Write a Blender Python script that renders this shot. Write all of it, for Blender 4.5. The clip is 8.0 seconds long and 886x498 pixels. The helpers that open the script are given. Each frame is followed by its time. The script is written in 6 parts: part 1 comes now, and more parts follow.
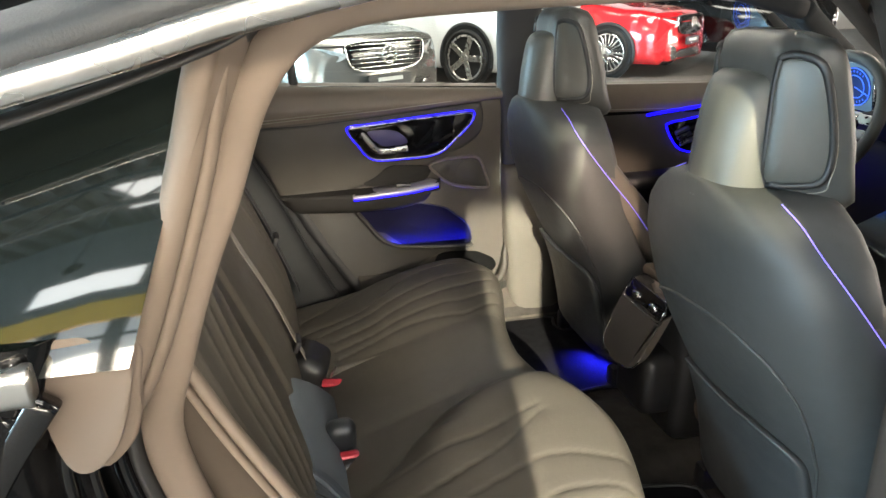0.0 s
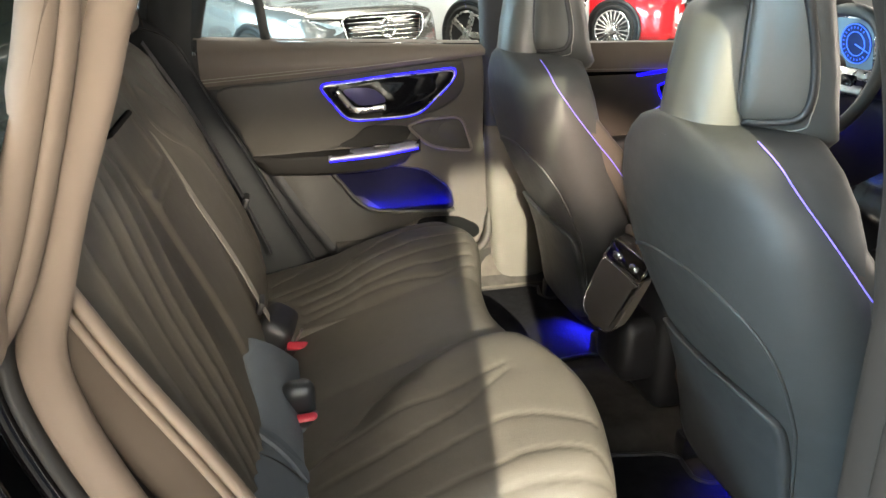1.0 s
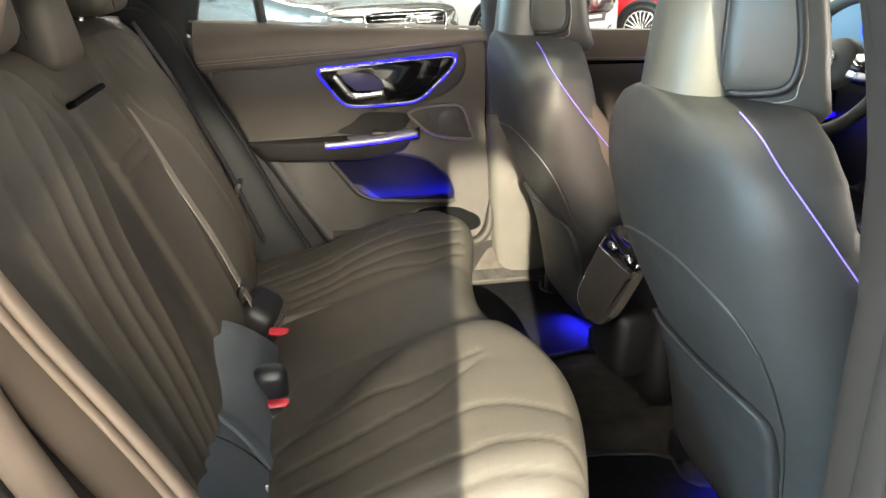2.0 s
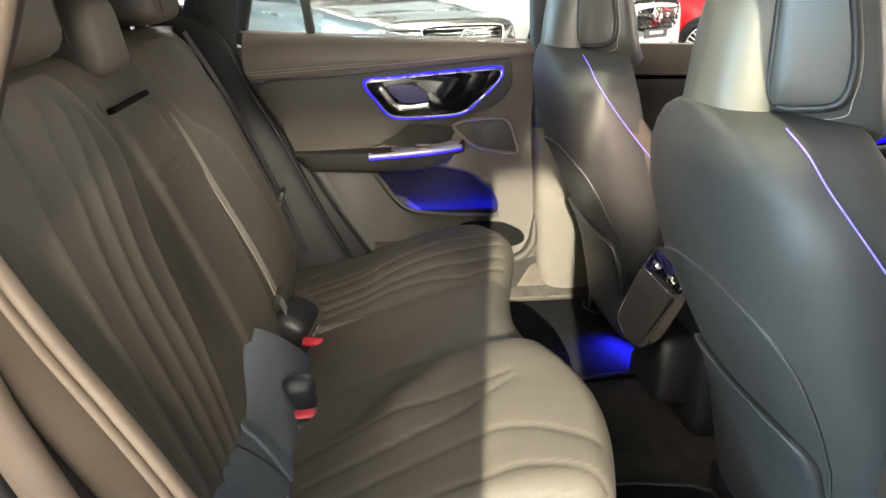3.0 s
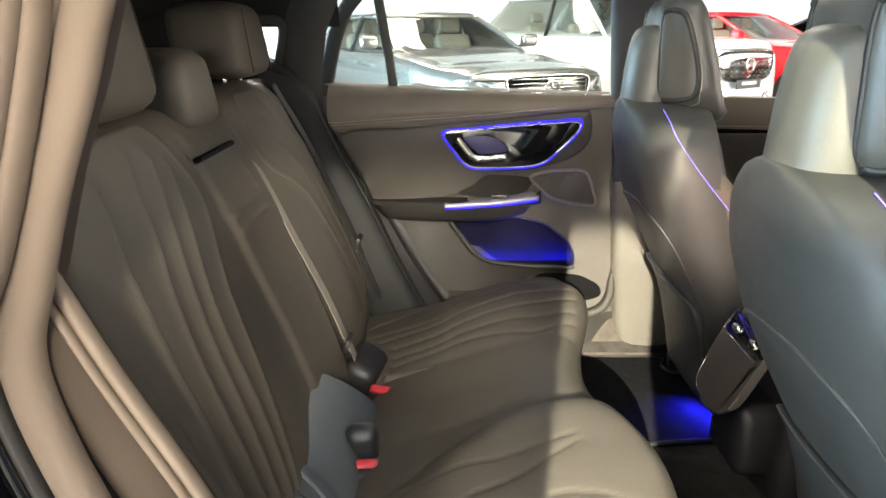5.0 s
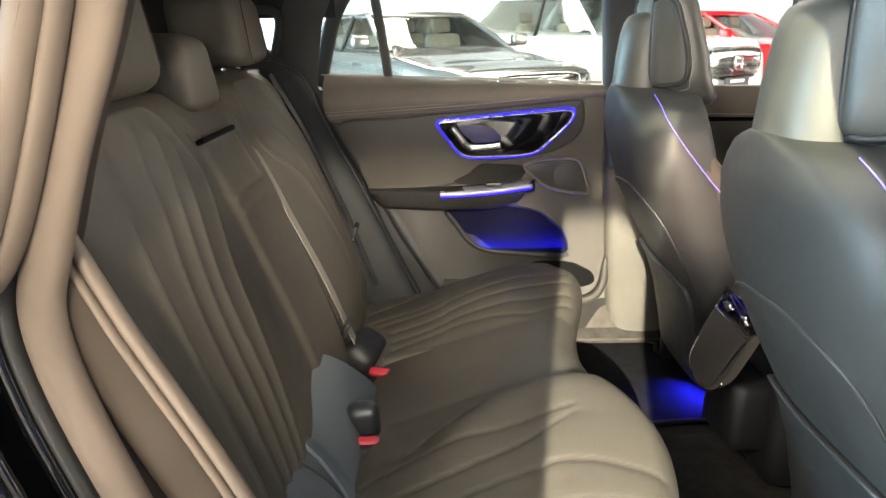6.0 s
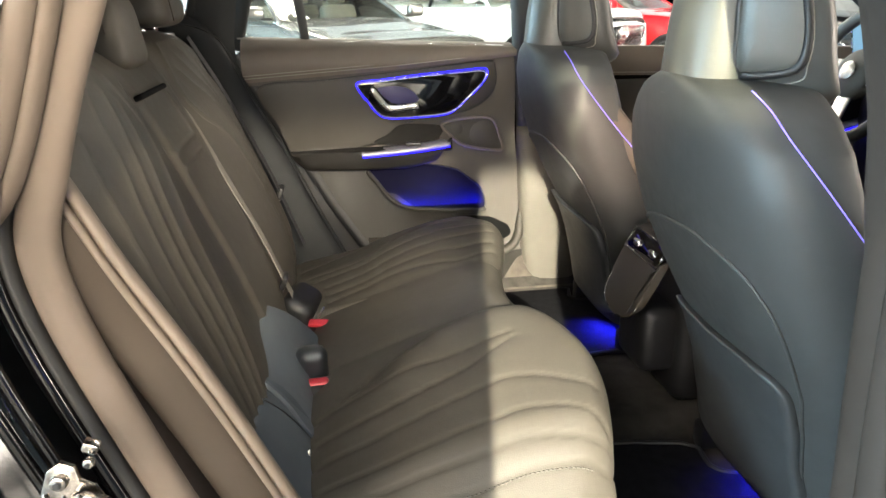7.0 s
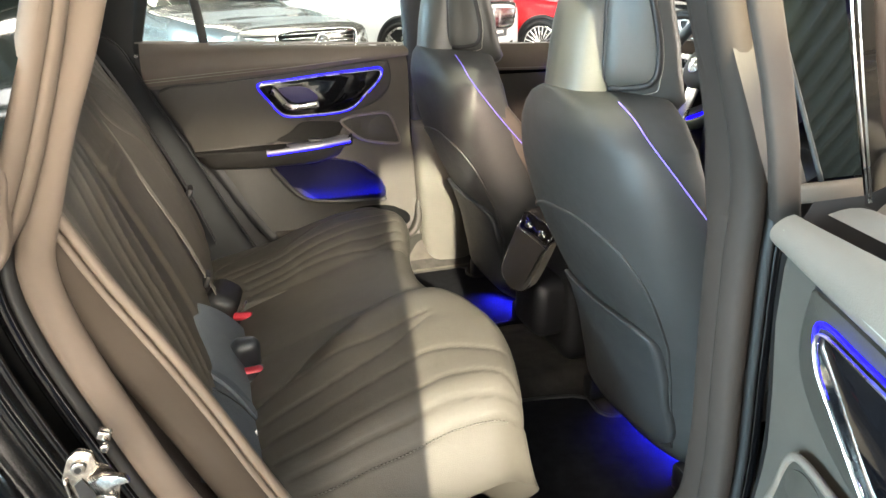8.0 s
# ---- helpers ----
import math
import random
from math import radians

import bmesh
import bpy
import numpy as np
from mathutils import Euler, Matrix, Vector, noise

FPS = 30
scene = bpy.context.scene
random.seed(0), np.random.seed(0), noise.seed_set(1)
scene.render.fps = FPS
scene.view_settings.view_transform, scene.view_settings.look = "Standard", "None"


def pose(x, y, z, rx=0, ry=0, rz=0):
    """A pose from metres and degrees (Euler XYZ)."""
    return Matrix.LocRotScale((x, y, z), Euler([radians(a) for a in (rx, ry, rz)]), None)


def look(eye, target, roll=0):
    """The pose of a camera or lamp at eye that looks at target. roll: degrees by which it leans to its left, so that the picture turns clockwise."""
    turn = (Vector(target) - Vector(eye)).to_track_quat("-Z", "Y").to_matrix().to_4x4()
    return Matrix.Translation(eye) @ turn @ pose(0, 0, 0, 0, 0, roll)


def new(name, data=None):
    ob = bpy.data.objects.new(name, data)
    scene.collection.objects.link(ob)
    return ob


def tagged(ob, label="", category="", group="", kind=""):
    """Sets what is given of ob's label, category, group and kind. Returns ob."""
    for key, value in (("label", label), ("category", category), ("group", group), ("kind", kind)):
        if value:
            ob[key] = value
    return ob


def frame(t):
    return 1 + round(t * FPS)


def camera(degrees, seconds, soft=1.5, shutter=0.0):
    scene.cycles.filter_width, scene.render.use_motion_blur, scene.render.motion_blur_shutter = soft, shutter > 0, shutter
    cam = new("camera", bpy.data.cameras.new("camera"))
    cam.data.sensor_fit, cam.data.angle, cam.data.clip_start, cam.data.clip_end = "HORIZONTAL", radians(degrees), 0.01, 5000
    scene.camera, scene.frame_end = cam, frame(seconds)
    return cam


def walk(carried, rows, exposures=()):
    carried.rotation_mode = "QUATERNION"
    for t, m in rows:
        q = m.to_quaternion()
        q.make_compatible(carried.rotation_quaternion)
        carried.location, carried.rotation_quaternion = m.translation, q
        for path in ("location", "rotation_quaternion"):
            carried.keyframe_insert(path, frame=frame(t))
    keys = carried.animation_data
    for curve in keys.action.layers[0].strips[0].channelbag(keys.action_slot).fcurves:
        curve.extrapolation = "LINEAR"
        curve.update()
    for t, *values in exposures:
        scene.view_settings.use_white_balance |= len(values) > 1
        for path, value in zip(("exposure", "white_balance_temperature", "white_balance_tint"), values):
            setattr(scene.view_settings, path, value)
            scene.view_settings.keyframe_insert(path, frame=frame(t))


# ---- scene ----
cam = camera(63.7, 8.0)
PATH = [
    (0, (0.064, 0.0528, 1.5072), (0.511, 1.8639, 0.7871), -0.2),
    (0.5, (0.099, 0.0752, 1.4722), (0.538, 1.8781, 0.7264), -0.2),
    (1, (0.155, 0.083, 1.4257), (0.578, 1.8831, 0.6631), -0.2),
    (2.5, (0.277, 0.1072, 1.3645), (0.557, 1.9432, 0.6222), -0),
    (3, (0.29, 0.1171, 1.3631), (0.488, 1.9733, 0.6448), -0),
    (3.5, (0.3, 0.1264, 1.3686), (0.407, 2.0034, 0.6875), -0.1),
    (4, (0.301, 0.1287, 1.3745), (0.331, 2.0224, 0.7306), -0.2),
    (4.5, (0.313, 0.1287, 1.3765), (0.285, 2.0332, 0.7671), -0.3),
    (6, (0.3, 0.0891, 1.3424), (0.297, 2.0003, 0.7507), -0.6),
    (6.5, (0.276, 0.0471, 1.3223), (0.409, 1.9439, 0.7003), -0.5),
    (7, (0.225, -0.0023, 1.3156), (0.497, 1.8668, 0.6569), -0.6),
    (7.5, (0.185, -0.0647, 1.3296), (0.601, 1.7658, 0.6386), -0.6),
    (8, (0.136, -0.1319, 1.3908), (0.715, 1.6444, 0.6763), -0.5),
]
walk(cam, [(t, look(eye, target, roll)) for t, eye, target, roll in PATH], [(0, 0.66), (1, 0.80), (2.5, 0.98), (8, 0.96)])

# ---- world, lamps ----
world = bpy.data.worlds.new("world")
scene.world = world
world.use_nodes = True
world.node_tree.nodes["Background"].inputs[0].default_value = (0.75, 0.85, 1.0, 1)
world.node_tree.nodes["Background"].inputs[1].default_value = 0.4


def area_lamp(name, m, sx, sy, watts, colour=(1, 1, 1)):
    d = bpy.data.lights.new(name, "AREA")
    d.shape, d.size, d.size_y, d.energy, d.color = "RECTANGLE", sx, sy, watts, colour
    ob = new(name, d)
    ob.matrix_world = m
    return ob


def spot_lamp(name, eye, target, watts, degrees, radius, colour, blend=0.3):
    d = bpy.data.lights.new(name, "SPOT")
    d.energy, d.spot_size, d.spot_blend, d.shadow_soft_size, d.color = watts, radians(degrees), blend, radius, colour
    ob = new(name, d)
    ob.matrix_world = look(eye, target)
    return ob


HALL_Z = 5.2
GROUND = 0.08
# ceiling panels of the hall: (x, y, width, depth, watts)
PANELS = [(-3.5, -3.0, 3.0, 1.2, 210), (1.5, -3.0, 3.0, 1.2, 60), (-3.5, 4.5, 3.0, 1.2, 120), (2.0, 7.5, 4.0, 1.6, 200), (7.0, 6.0, 3.0, 1.2, 200), (-1.5, 11.5, 4.0, 1.6, 420), (0.9, -0.5, 3.0, 1.2, 10)]
for px, py, sx, sy, w in PANELS:
    area_lamp("hall_lamp", pose(px, py, HALL_Z - 0.12, 0, 0, 0), sx, sy, w, (1.0, 0.88, 0.72))
# daylight through the glazed side of the hall
WIN = (-8.0, 3.0, 0.5, 2.7)                       # x from, to; z from, to
area_lamp("daylight", look(((WIN[0] + WIN[1]) / 2, -8.7, 1.25), ((WIN[0] + WIN[1]) / 2, 0, 1.1)), WIN[1] - WIN[0], 1.5, 1500, (1.0, 0.87, 0.71))
# east fill lamp, added to light the backrests through the windscreen
area_lamp("daylight", look((15.7, 1.0, 1.9), (0, 1.0, 1.2)), 12.0, 2.6, 2000, (1.0, 0.88, 0.74))
area_lamp("daylight", look((-8.75, 2.25, 2.05), (0, 2.25, 2.05)), 17.0, 3.0, 4700, (0.54, 0.83, 1.0))
# warm track spots that shine in through the open door, and the spots over the parked cars
SPOT_EYE = (-0.36, -3.50, 2.60)
SPOT_AIM = (0.585, 1.20, 0.74)
spot_lamp("track_lamp", SPOT_EYE, SPOT_AIM, 5000, 8.6, 0.0005, (1.0, 0.93, 0.74), 0.4)
SPOT2_EYE = (0.08, -3.50, 2.72)
SPOT2_AIM = (0.75, 0.95, 1.27)
spot_lamp("track_lamp", SPOT2_EYE, SPOT2_AIM, 2600, 3.8, 0.02, (1.0, 0.95, 0.64), 0.6)
SPOT3_EYE = (-1.70, -3.50, 2.75)
SPOT3_AIM = (0.84, 1.54, 1.01)
spot_lamp("track_lamp", SPOT3_EYE, SPOT3_AIM, 3000, 3.2, 0.06, (1.0, 0.76, 0.58), 0.8)
# wide soft fill spot, added to brighten the middle cushion and the backrests
FILL_EYE = (0.95, -3.60, 2.95)
FILL_AIM = (0.17, 1.70, 0.91)
spot_lamp("track_lamp", FILL_EYE, FILL_AIM, 1900, 10.8, 0.20, (1.0, 0.88, 0.69), 0.8)
spot_lamp("track_lamp", (1.0, 4.0, 4.9), (0.6, 8.0, 0.9), 420, 50, 0.06, (1.0, 0.98, 0.94))
spot_lamp("track_lamp", (4.0, 5.0, 4.9), (3.4, 9.4, 0.9), 900, 55, 0.06, (1.0, 0.98, 0.94))
EXPOSURE = 0.95
scene.view_settings.exposure = EXPOSURE

# ---- materials ----
def material(name, base, rough=0.5, metal=0.0, grain=0.0, grain_size=400.0, stain=0.15, stain_size=4.0, coat=0.0, spec=0.5, rough_var=0.08, object_space=True):
    """A surface with stains at a large scale, grain in the bump at a small one, and uneven gloss."""
    m = bpy.data.materials.new(name)
    m.use_nodes = True
    n, l = m.node_tree.nodes, m.node_tree.links
    b = n["Principled BSDF"]
    b.inputs["Metallic"].default_value = metal
    b.inputs["Specular IOR Level"].default_value = spec
    b.inputs["Coat Weight"].default_value = coat
    b.inputs["Coat Roughness"].default_value = 0.05
    geo = n.new("ShaderNodeNewGeometry")
    big = n.new("ShaderNodeTexNoise")
    big.inputs["Scale"].default_value = stain_size
    big.inputs["Detail"].default_value = 5
    l.new(geo.outputs["Position"], big.inputs["Vector"])
    ramp = n.new("ShaderNodeMapRange")
    ramp.inputs["From Min"].default_value, ramp.inputs["From Max"].default_value = 0.3, 0.7
    ramp.inputs["To Min"].default_value, ramp.inputs["To Max"].default_value = 1 - stain, 1 + stain
    l.new(big.outputs[0], ramp.inputs[0])
    mul = n.new("ShaderNodeVectorMath")
    mul.operation = "SCALE"
    mul.inputs[0].default_value = base
    l.new(ramp.outputs[0], mul.inputs["Scale"])
    l.new(mul.outputs[0], b.inputs["Base Color"])
    fine = n.new("ShaderNodeTexNoise")
    fine.inputs["Scale"].default_value = grain_size
    fine.inputs["Detail"].default_value = 3
    l.new(geo.outputs["Position"], fine.inputs["Vector"])
    rr = n.new("ShaderNodeMapRange")
    rr.inputs["To Min"].default_value, rr.inputs["To Max"].default_value = max(rough - rough_var, 0.01), min(rough + rough_var, 1)
    mid = n.new("ShaderNodeTexNoise")
    mid.inputs["Scale"].default_value = stain_size * 7
    l.new(geo.outputs["Position"], mid.inputs["Vector"])
    l.new(mid.outputs[0], rr.inputs[0])
    l.new(rr.outputs[0], b.inputs["Roughness"])
    if grain:
        bump = n.new("ShaderNodeBump")
        bump.inputs["Strength"].default_value = grain
        bump.inputs["Distance"].default_value = 0.001
        l.new(fine.outputs[0], bump.inputs["Height"])
        l.new(bump.outputs[0], b.inputs["Normal"])
    return m


def leather(name, base, rough=0.42, grain=0.25, spec=0.5):
    """Leather: a cell grain over soft wrinkles."""
    m = material(name, base, rough, grain=0, stain=0.1, stain_size=6, rough_var=0.06, spec=spec)
    n, l = m.node_tree.nodes, m.node_tree.links
    geo = n.new("ShaderNodeNewGeometry")
    cell = n.new("ShaderNodeTexVoronoi")
    cell.inputs["Scale"].default_value = 700
    soft = n.new("ShaderNodeTexNoise")
    soft.inputs["Scale"].default_value = 16
    soft.inputs["Detail"].default_value = 4
    for t in (cell, soft):
        l.new(geo.outputs["Position"], t.inputs["Vector"])
    b1 = n.new("ShaderNodeBump")
    b1.inputs["Strength"].default_value, b1.inputs["Distance"].default_value = 0.35, 0.004
    l.new(soft.outputs[0], b1.inputs["Height"])
    b2 = n.new("ShaderNodeBump")
    b2.inputs["Strength"].default_value, b2.inputs["Distance"].default_value = grain, 0.0006
    l.new(cell.outputs[0], b2.inputs["Height"])
    l.new(b1.outputs[0], b2.inputs["Normal"])
    l.new(b2.outputs[0], n["Principled BSDF"].inputs["Normal"])
    return m


def glow(name, colour, strength):
    m = bpy.data.materials.new(name)
    m.use_nodes = True
    b = m.node_tree.nodes["Principled BSDF"]
    b.inputs["Base Color"].default_value = (*[min(c, 0.8) for c in colour], 1)
    b.inputs["Emission Color"].default_value = (*colour, 1)
    b.inputs["Emission Strength"].default_value = strength
    return m


def glass(name, tint=(1, 1, 1), rough=0.0):
    m = bpy.data.materials.new(name)
    m.use_nodes = True
    n, l = m.node_tree.nodes, m.node_tree.links
    n.remove(n["Principled BSDF"])
    clear, gloss, mix, fr = n.new("ShaderNodeBsdfTransparent"), n.new("ShaderNodeBsdfGlossy"), n.new("ShaderNodeMixShader"), n.new("ShaderNodeFresnel")
    clear.inputs[0].default_value = (*tint, 1)
    gloss.inputs["Roughness"].default_value = rough
    fr.inputs[0].default_value = 1.5
    l.new(fr.outputs[0], mix.inputs[0])
    l.new(clear.outputs[0], mix.inputs[1])
    l.new(gloss.outputs[0], mix.inputs[2])
    l.new(mix.outputs[0], n["Material Output"].inputs[0])
    return m


M_SEAT = leather("seat_leather", (0.056, 0.050, 0.041), 0.54, spec=0.28)
M_BOLSTER = material("bolster_cloth", (0.046, 0.036, 0.028), 0.85, grain=0.4, grain_size=900, spec=0.15)
M_SEAT_FRONT = leather("front_seat_leather", (0.050, 0.050, 0.048), 0.36)
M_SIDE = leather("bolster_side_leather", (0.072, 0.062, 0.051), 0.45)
# far bolster, darker than the near one: its shade is in the colour
M_BOLSTER_SHADED = leather("far_bolster_shaded", (0.016, 0.017, 0.018), 0.65, spec=0.25)
M_SHELL = leather("seat_back_shell", (0.038, 0.039, 0.039), 0.54, 0.15, spec=0.4)
M_HEAD_PANEL = leather("headrest_panel", (0.056, 0.056, 0.051), 0.42, 0.12)
M_WELT = leather("dark_welt", (0.012, 0.012, 0.013), 0.5, 0.12)
M_PAD = leather("door_pad_leather", (0.120, 0.099, 0.081), 0.55)
M_DOOR = material("door_panel", (0.035, 0.031, 0.025), 0.55, grain=0.3, grain_size=900)
# lighter copy of the door panel: light falling on it put into the colour
M_DOOR_LIT = material("door_panel_lit", (0.062, 0.054, 0.045), 0.5, grain=0.3, grain_size=900)
M_DOOR_LOW = material("door_low_hard_panel", (0.026, 0.024, 0.021), 0.6, grain=0.3, grain_size=900)
M_BLACK = material("black_plastic", (0.010, 0.010, 0.011), 0.45, grain=0.25, grain_size=1200)
M_GREY_TRIM = material("blue_grey_trim", (0.050, 0.061, 0.074), 0.65, grain=0.4, grain_size=1500)
M_PIANO = material("piano_black", (0.004, 0.004, 0.005), 0.06, rough_var=0.02, stain=0.05, coat=0.5)
M_PAINT = material("black_car_paint", (0.003, 0.003, 0.0034), 0.10, rough_var=0.03, coat=0.35, spec=0.35)
M_CHROME = material("chrome", (0.85, 0.85, 0.84), 0.10, metal=1.0, stain=0.04, rough_var=0.05)
M_SATIN = material("satin_metal", (0.68, 0.66, 0.63), 0.28, metal=1.0, stain=0.05)
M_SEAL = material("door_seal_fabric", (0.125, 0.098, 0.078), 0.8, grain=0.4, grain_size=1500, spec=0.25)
M_PILLAR = material("pillar_fabric", (0.046, 0.048, 0.048), 0.85, grain=0.5, grain_size=1200, spec=0.2)
M_PILLAR_LOW = material("pillar_lower_trim", (0.095, 0.086, 0.072), 0.6, grain=0.35, grain_size=1200, spec=0.3)
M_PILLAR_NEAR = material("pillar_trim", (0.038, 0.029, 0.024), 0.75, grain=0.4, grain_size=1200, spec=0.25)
M_COVER = material("window_strip_trim", (0.055, 0.047, 0.041), 0.6, grain=0.3, grain_size=1200, spec=0.3)
M_LINER = material("headliner_fabric", (0.020, 0.021, 0.022), 0.9, grain=0.5, grain_size=1200, spec=0.2)
M_CARPET = material("carpet", (0.040, 0.036, 0.032), 0.95, grain=1.0, grain_size=900, stain=0.3, stain_size=30, spec=0.1)
M_CARPET_LIGHT = material("sill_carpet", (0.075, 0.065, 0.055), 0.9, grain=0.9, grain_size=900, stain=0.25, stain_size=25, spec=0.15)
M_MAT = material("floor_mat", (0.010, 0.010, 0.012), 0.95, grain=1.0, grain_size=1100, stain=0.3, stain_size=40, spec=0.1)
M_BELT = material("belt_webbing", (0.030, 0.030, 0.032), 0.6, grain=0.6, grain_size=1600)
M_BELT_LIGHT = material("belt_webbing_grey", (0.16, 0.145, 0.125), 0.6, grain=0.6, grain_size=1600)
M_RED = material("buckle_red", (0.40, 0.024, 0.042), 0.45, stain=0.08)
M_THREAD = material("seat_thread", (0.085, 0.08, 0.07), 0.7)
M_STITCH = material("stitching", (0.26, 0.25, 0.22), 0.7)
M_BLUE = glow("ambient_light_blue", (0.004, 0.001, 1.0), 2.6)
M_BLUE_SOFT = glow("ambient_piping", (0.20, 0.16, 1.0), 0.40)
M_GLASS = glass("window_glass", (0.93, 0.96, 0.95))
M_GLASS_REAR = glass("tinted_window_glass", (0.50, 0.53, 0.51))
M_GLASS_ROOF = glass("added_roof_glass", (0.55, 0.57, 0.56))
M_GLASS_DARK = material("privacy_glass", (0.006, 0.008, 0.007), 0.03, rough_var=0.01, coat=1.0, stain=0.05)
M_PIPING = leather("tan_piping", (0.120, 0.094, 0.072), 0.6)
# near-black that stands for the shade inside slots and pockets
M_HOLE = material("hole_shade_black", (0.004, 0.004, 0.004), 0.9, spec=0.1)
M_RUBBER = material("black_rubber", (0.010, 0.010, 0.010), 0.6, grain=0.3)

# ---- building helpers ----
YC = 1.40                                          # the car's centre line


def mesh_of(verts, faces, smooth=True):
    me = bpy.data.meshes.new("mesh")
    me.from_pydata([tuple(map(float, v)) for v in verts], [], faces)
    me.update()
    if smooth:
        me.shade_smooth()
    return me


def part(name, body, mat, parent=None, label="", smooth=True):
    if isinstance(body, bmesh.types.BMesh):
        me = bpy.data.meshes.new(name)
        bmesh.ops.recalc_face_normals(body, faces=body.faces)
        body.to_mesh(me)
        body.free()
        if smooth:
            me.shade_smooth()
            me.set_sharp_from_angle(angle=radians(38))
        body = me
    body.name = name
    ob = new(name, body)
    if not body.materials:
        body.materials.append(mat)
    if parent is not None:
        ob.parent = parent
    if label:
        ob["label"] = label
    return ob


def thing(name, label, category, group="", kind="", m=None):
    ob = new(name)
    ob.empty_display_size = 0.05
    if m is not None:
        ob.matrix_world = m
    return tagged(ob, label, category, group, kind)


def grid(fn, us, vs, close_u=False, close_v=False, caps=False):
    """A sheet of fn(u, v) over the values us and vs."""
    nu, nv = len(us), len(vs)
    verts = [fn(u, v) for u in us for v in vs]
    faces = []
    for i in range(nu if close_u else nu - 1):
        for j in range(nv if close_v else nv - 1):
            a, b = i * nv + j, i * nv + (j + 1) % nv
            c, d = ((i + 1) % nu) * nv + (j + 1) % nv, ((i + 1) % nu) * nv + j
            faces.append((a, b, c, d))
    if caps:
        faces.append(tuple(range(nv))[::-1])
        faces.append(tuple((nu - 1) * nv + j for j in range(nv)))
    return mesh_of(verts, faces)


def spline(pts, n=8, closed=False):
    """Points along a smooth curve through pts (Catmull-Rom)."""
    P = [np.array(p, float) for p in pts]
    m = len(P)
    out = []
    for i in range(m if closed else m - 1):
        if closed:
            a, b, c, d = P[i - 1], P[i], P[(i + 1) % m], P[(i + 2) % m]
        else:
            a, b, c, d = P[max(i - 1, 0)], P[i], P[i + 1], P[min(i + 2, m - 1)]
        for k in range(n):
            t = k / n
            out.append(0.5 * (2 * b + (c - a) * t + (2 * a - 5 * b + 4 * c - d) * t * t + (3 * b - a - 3 * c + d) * t ** 3))
    if not closed:
        out.append(P[-1])
    return np.array(out)


def sweep(path, shape, closed=False, up=(0, 1, 0), scale=None):
    """A solid that carries the closed 2D shape along the path; the shape's second axis lies along up."""
    path = np.array(path, float)
    n, k = len(path), len(shape)
    verts = []
    for i in range(n):
        a = path[(i - 1) % n] if closed else path[max(i - 1, 0)]
        b = path[(i + 1) % n] if closed else path[min(i + 1, n - 1)]
        t = (b - a) / max(np.linalg.norm(b - a), 1e-9)
        v = np.array(up, float) - np.dot(up, t) * t
        v /= max(np.linalg.norm(v), 1e-9)
        w = np.cross(v, t)
        s = 1 if scale is None else scale(i / (n - 1))
        verts += [path[i] + s * (p[0] * w + p[1] * v) for p in shape]
    faces = []
    for i in range(n if closed else n - 1):
        for j in range(k):
            a, b = i * k + j, i * k + (j + 1) % k
            c, d = ((i + 1) % n) * k + (j + 1) % k, ((i + 1) % n) * k + j
            faces.append((a, b, c, d))
    if not closed:
        faces += [tuple(range(k))[::-1], tuple((n - 1) * k + j for j in range(k))]
    return mesh_of(verts, faces)


def ring(rx, ry=None, n=12, power=2.0):
    """A closed round (2) or squarish (4) outline."""
    ry = rx if ry is None else ry
    out = []
    for i in range(n):
        a = 2 * math.pi * i / n
        c, s = math.cos(a), math.sin(a)
        out.append((rx * math.copysign(abs(c) ** (2 / power), c), ry * math.copysign(abs(s) ** (2 / power), s)))
    return out


def tube(path, r, n=10, closed=False, up=(0, 1, 0.01)):
    return sweep(path, ring(r, r, n), closed, up)


def rbox(sx, sy, sz, bevel=0.005, seg=3, m=None):
    bm = bmesh.new()
    bmesh.ops.create_cube(bm, size=1)
    bmesh.ops.scale(bm, vec=(sx, sy, sz), verts=bm.verts)
    if bevel:
        bmesh.ops.bevel(bm, geom=bm.edges[:], offset=bevel, segments=seg, profile=0.5, affect="EDGES")
    if m is not None:
        bmesh.ops.transform(bm, matrix=m, verts=bm.verts)
    return bm


def plate(outline, thick, place, bevel=0.002, seg=2):
    """A slab of a flat outline (a, b), its front bevelled; place(a, b, d) puts it, d the height of its face."""
    bm = bmesh.new()
    low = [bm.verts.new((a, b, 0)) for a, b in outline]
    f = bm.faces.new(low)
    r = bmesh.ops.extrude_face_region(bm, geom=[f])
    top = [v for v in r["geom"] if isinstance(v, bmesh.types.BMVert)]
    for v in top:
        v.co.z += thick
    if bevel:
        es = [e for e in bm.edges if e.verts[0] in top and e.verts[1] in top]
        bmesh.ops.bevel(bm, geom=es, offset=bevel, segments=seg, profile=0.5, affect="EDGES")
    for v in bm.verts:
        v.co = Vector(place(*v.co))
    return bm


def cyl(r, h, n=24, m=None, bevel=0.0):
    bm = bmesh.new()
    bmesh.ops.create_cone(bm, cap_ends=True, segments=n, radius1=r, radius2=r, depth=h)
    if bevel:
        es = [e for e in bm.edges if abs(e.verts[0].co.z - e.verts[1].co.z) < 1e-6]
        bmesh.ops.bevel(bm, geom=es, offset=bevel, segments=2, profile=0.5, affect="EDGES")
    if m is not None:
        bmesh.ops.transform(bm, matrix=m, verts=bm.verts)
    return bm


def smooth01(t):
    t = min(max(t, 0.0), 1.0)
    return t * t * (3 - 2 * t)


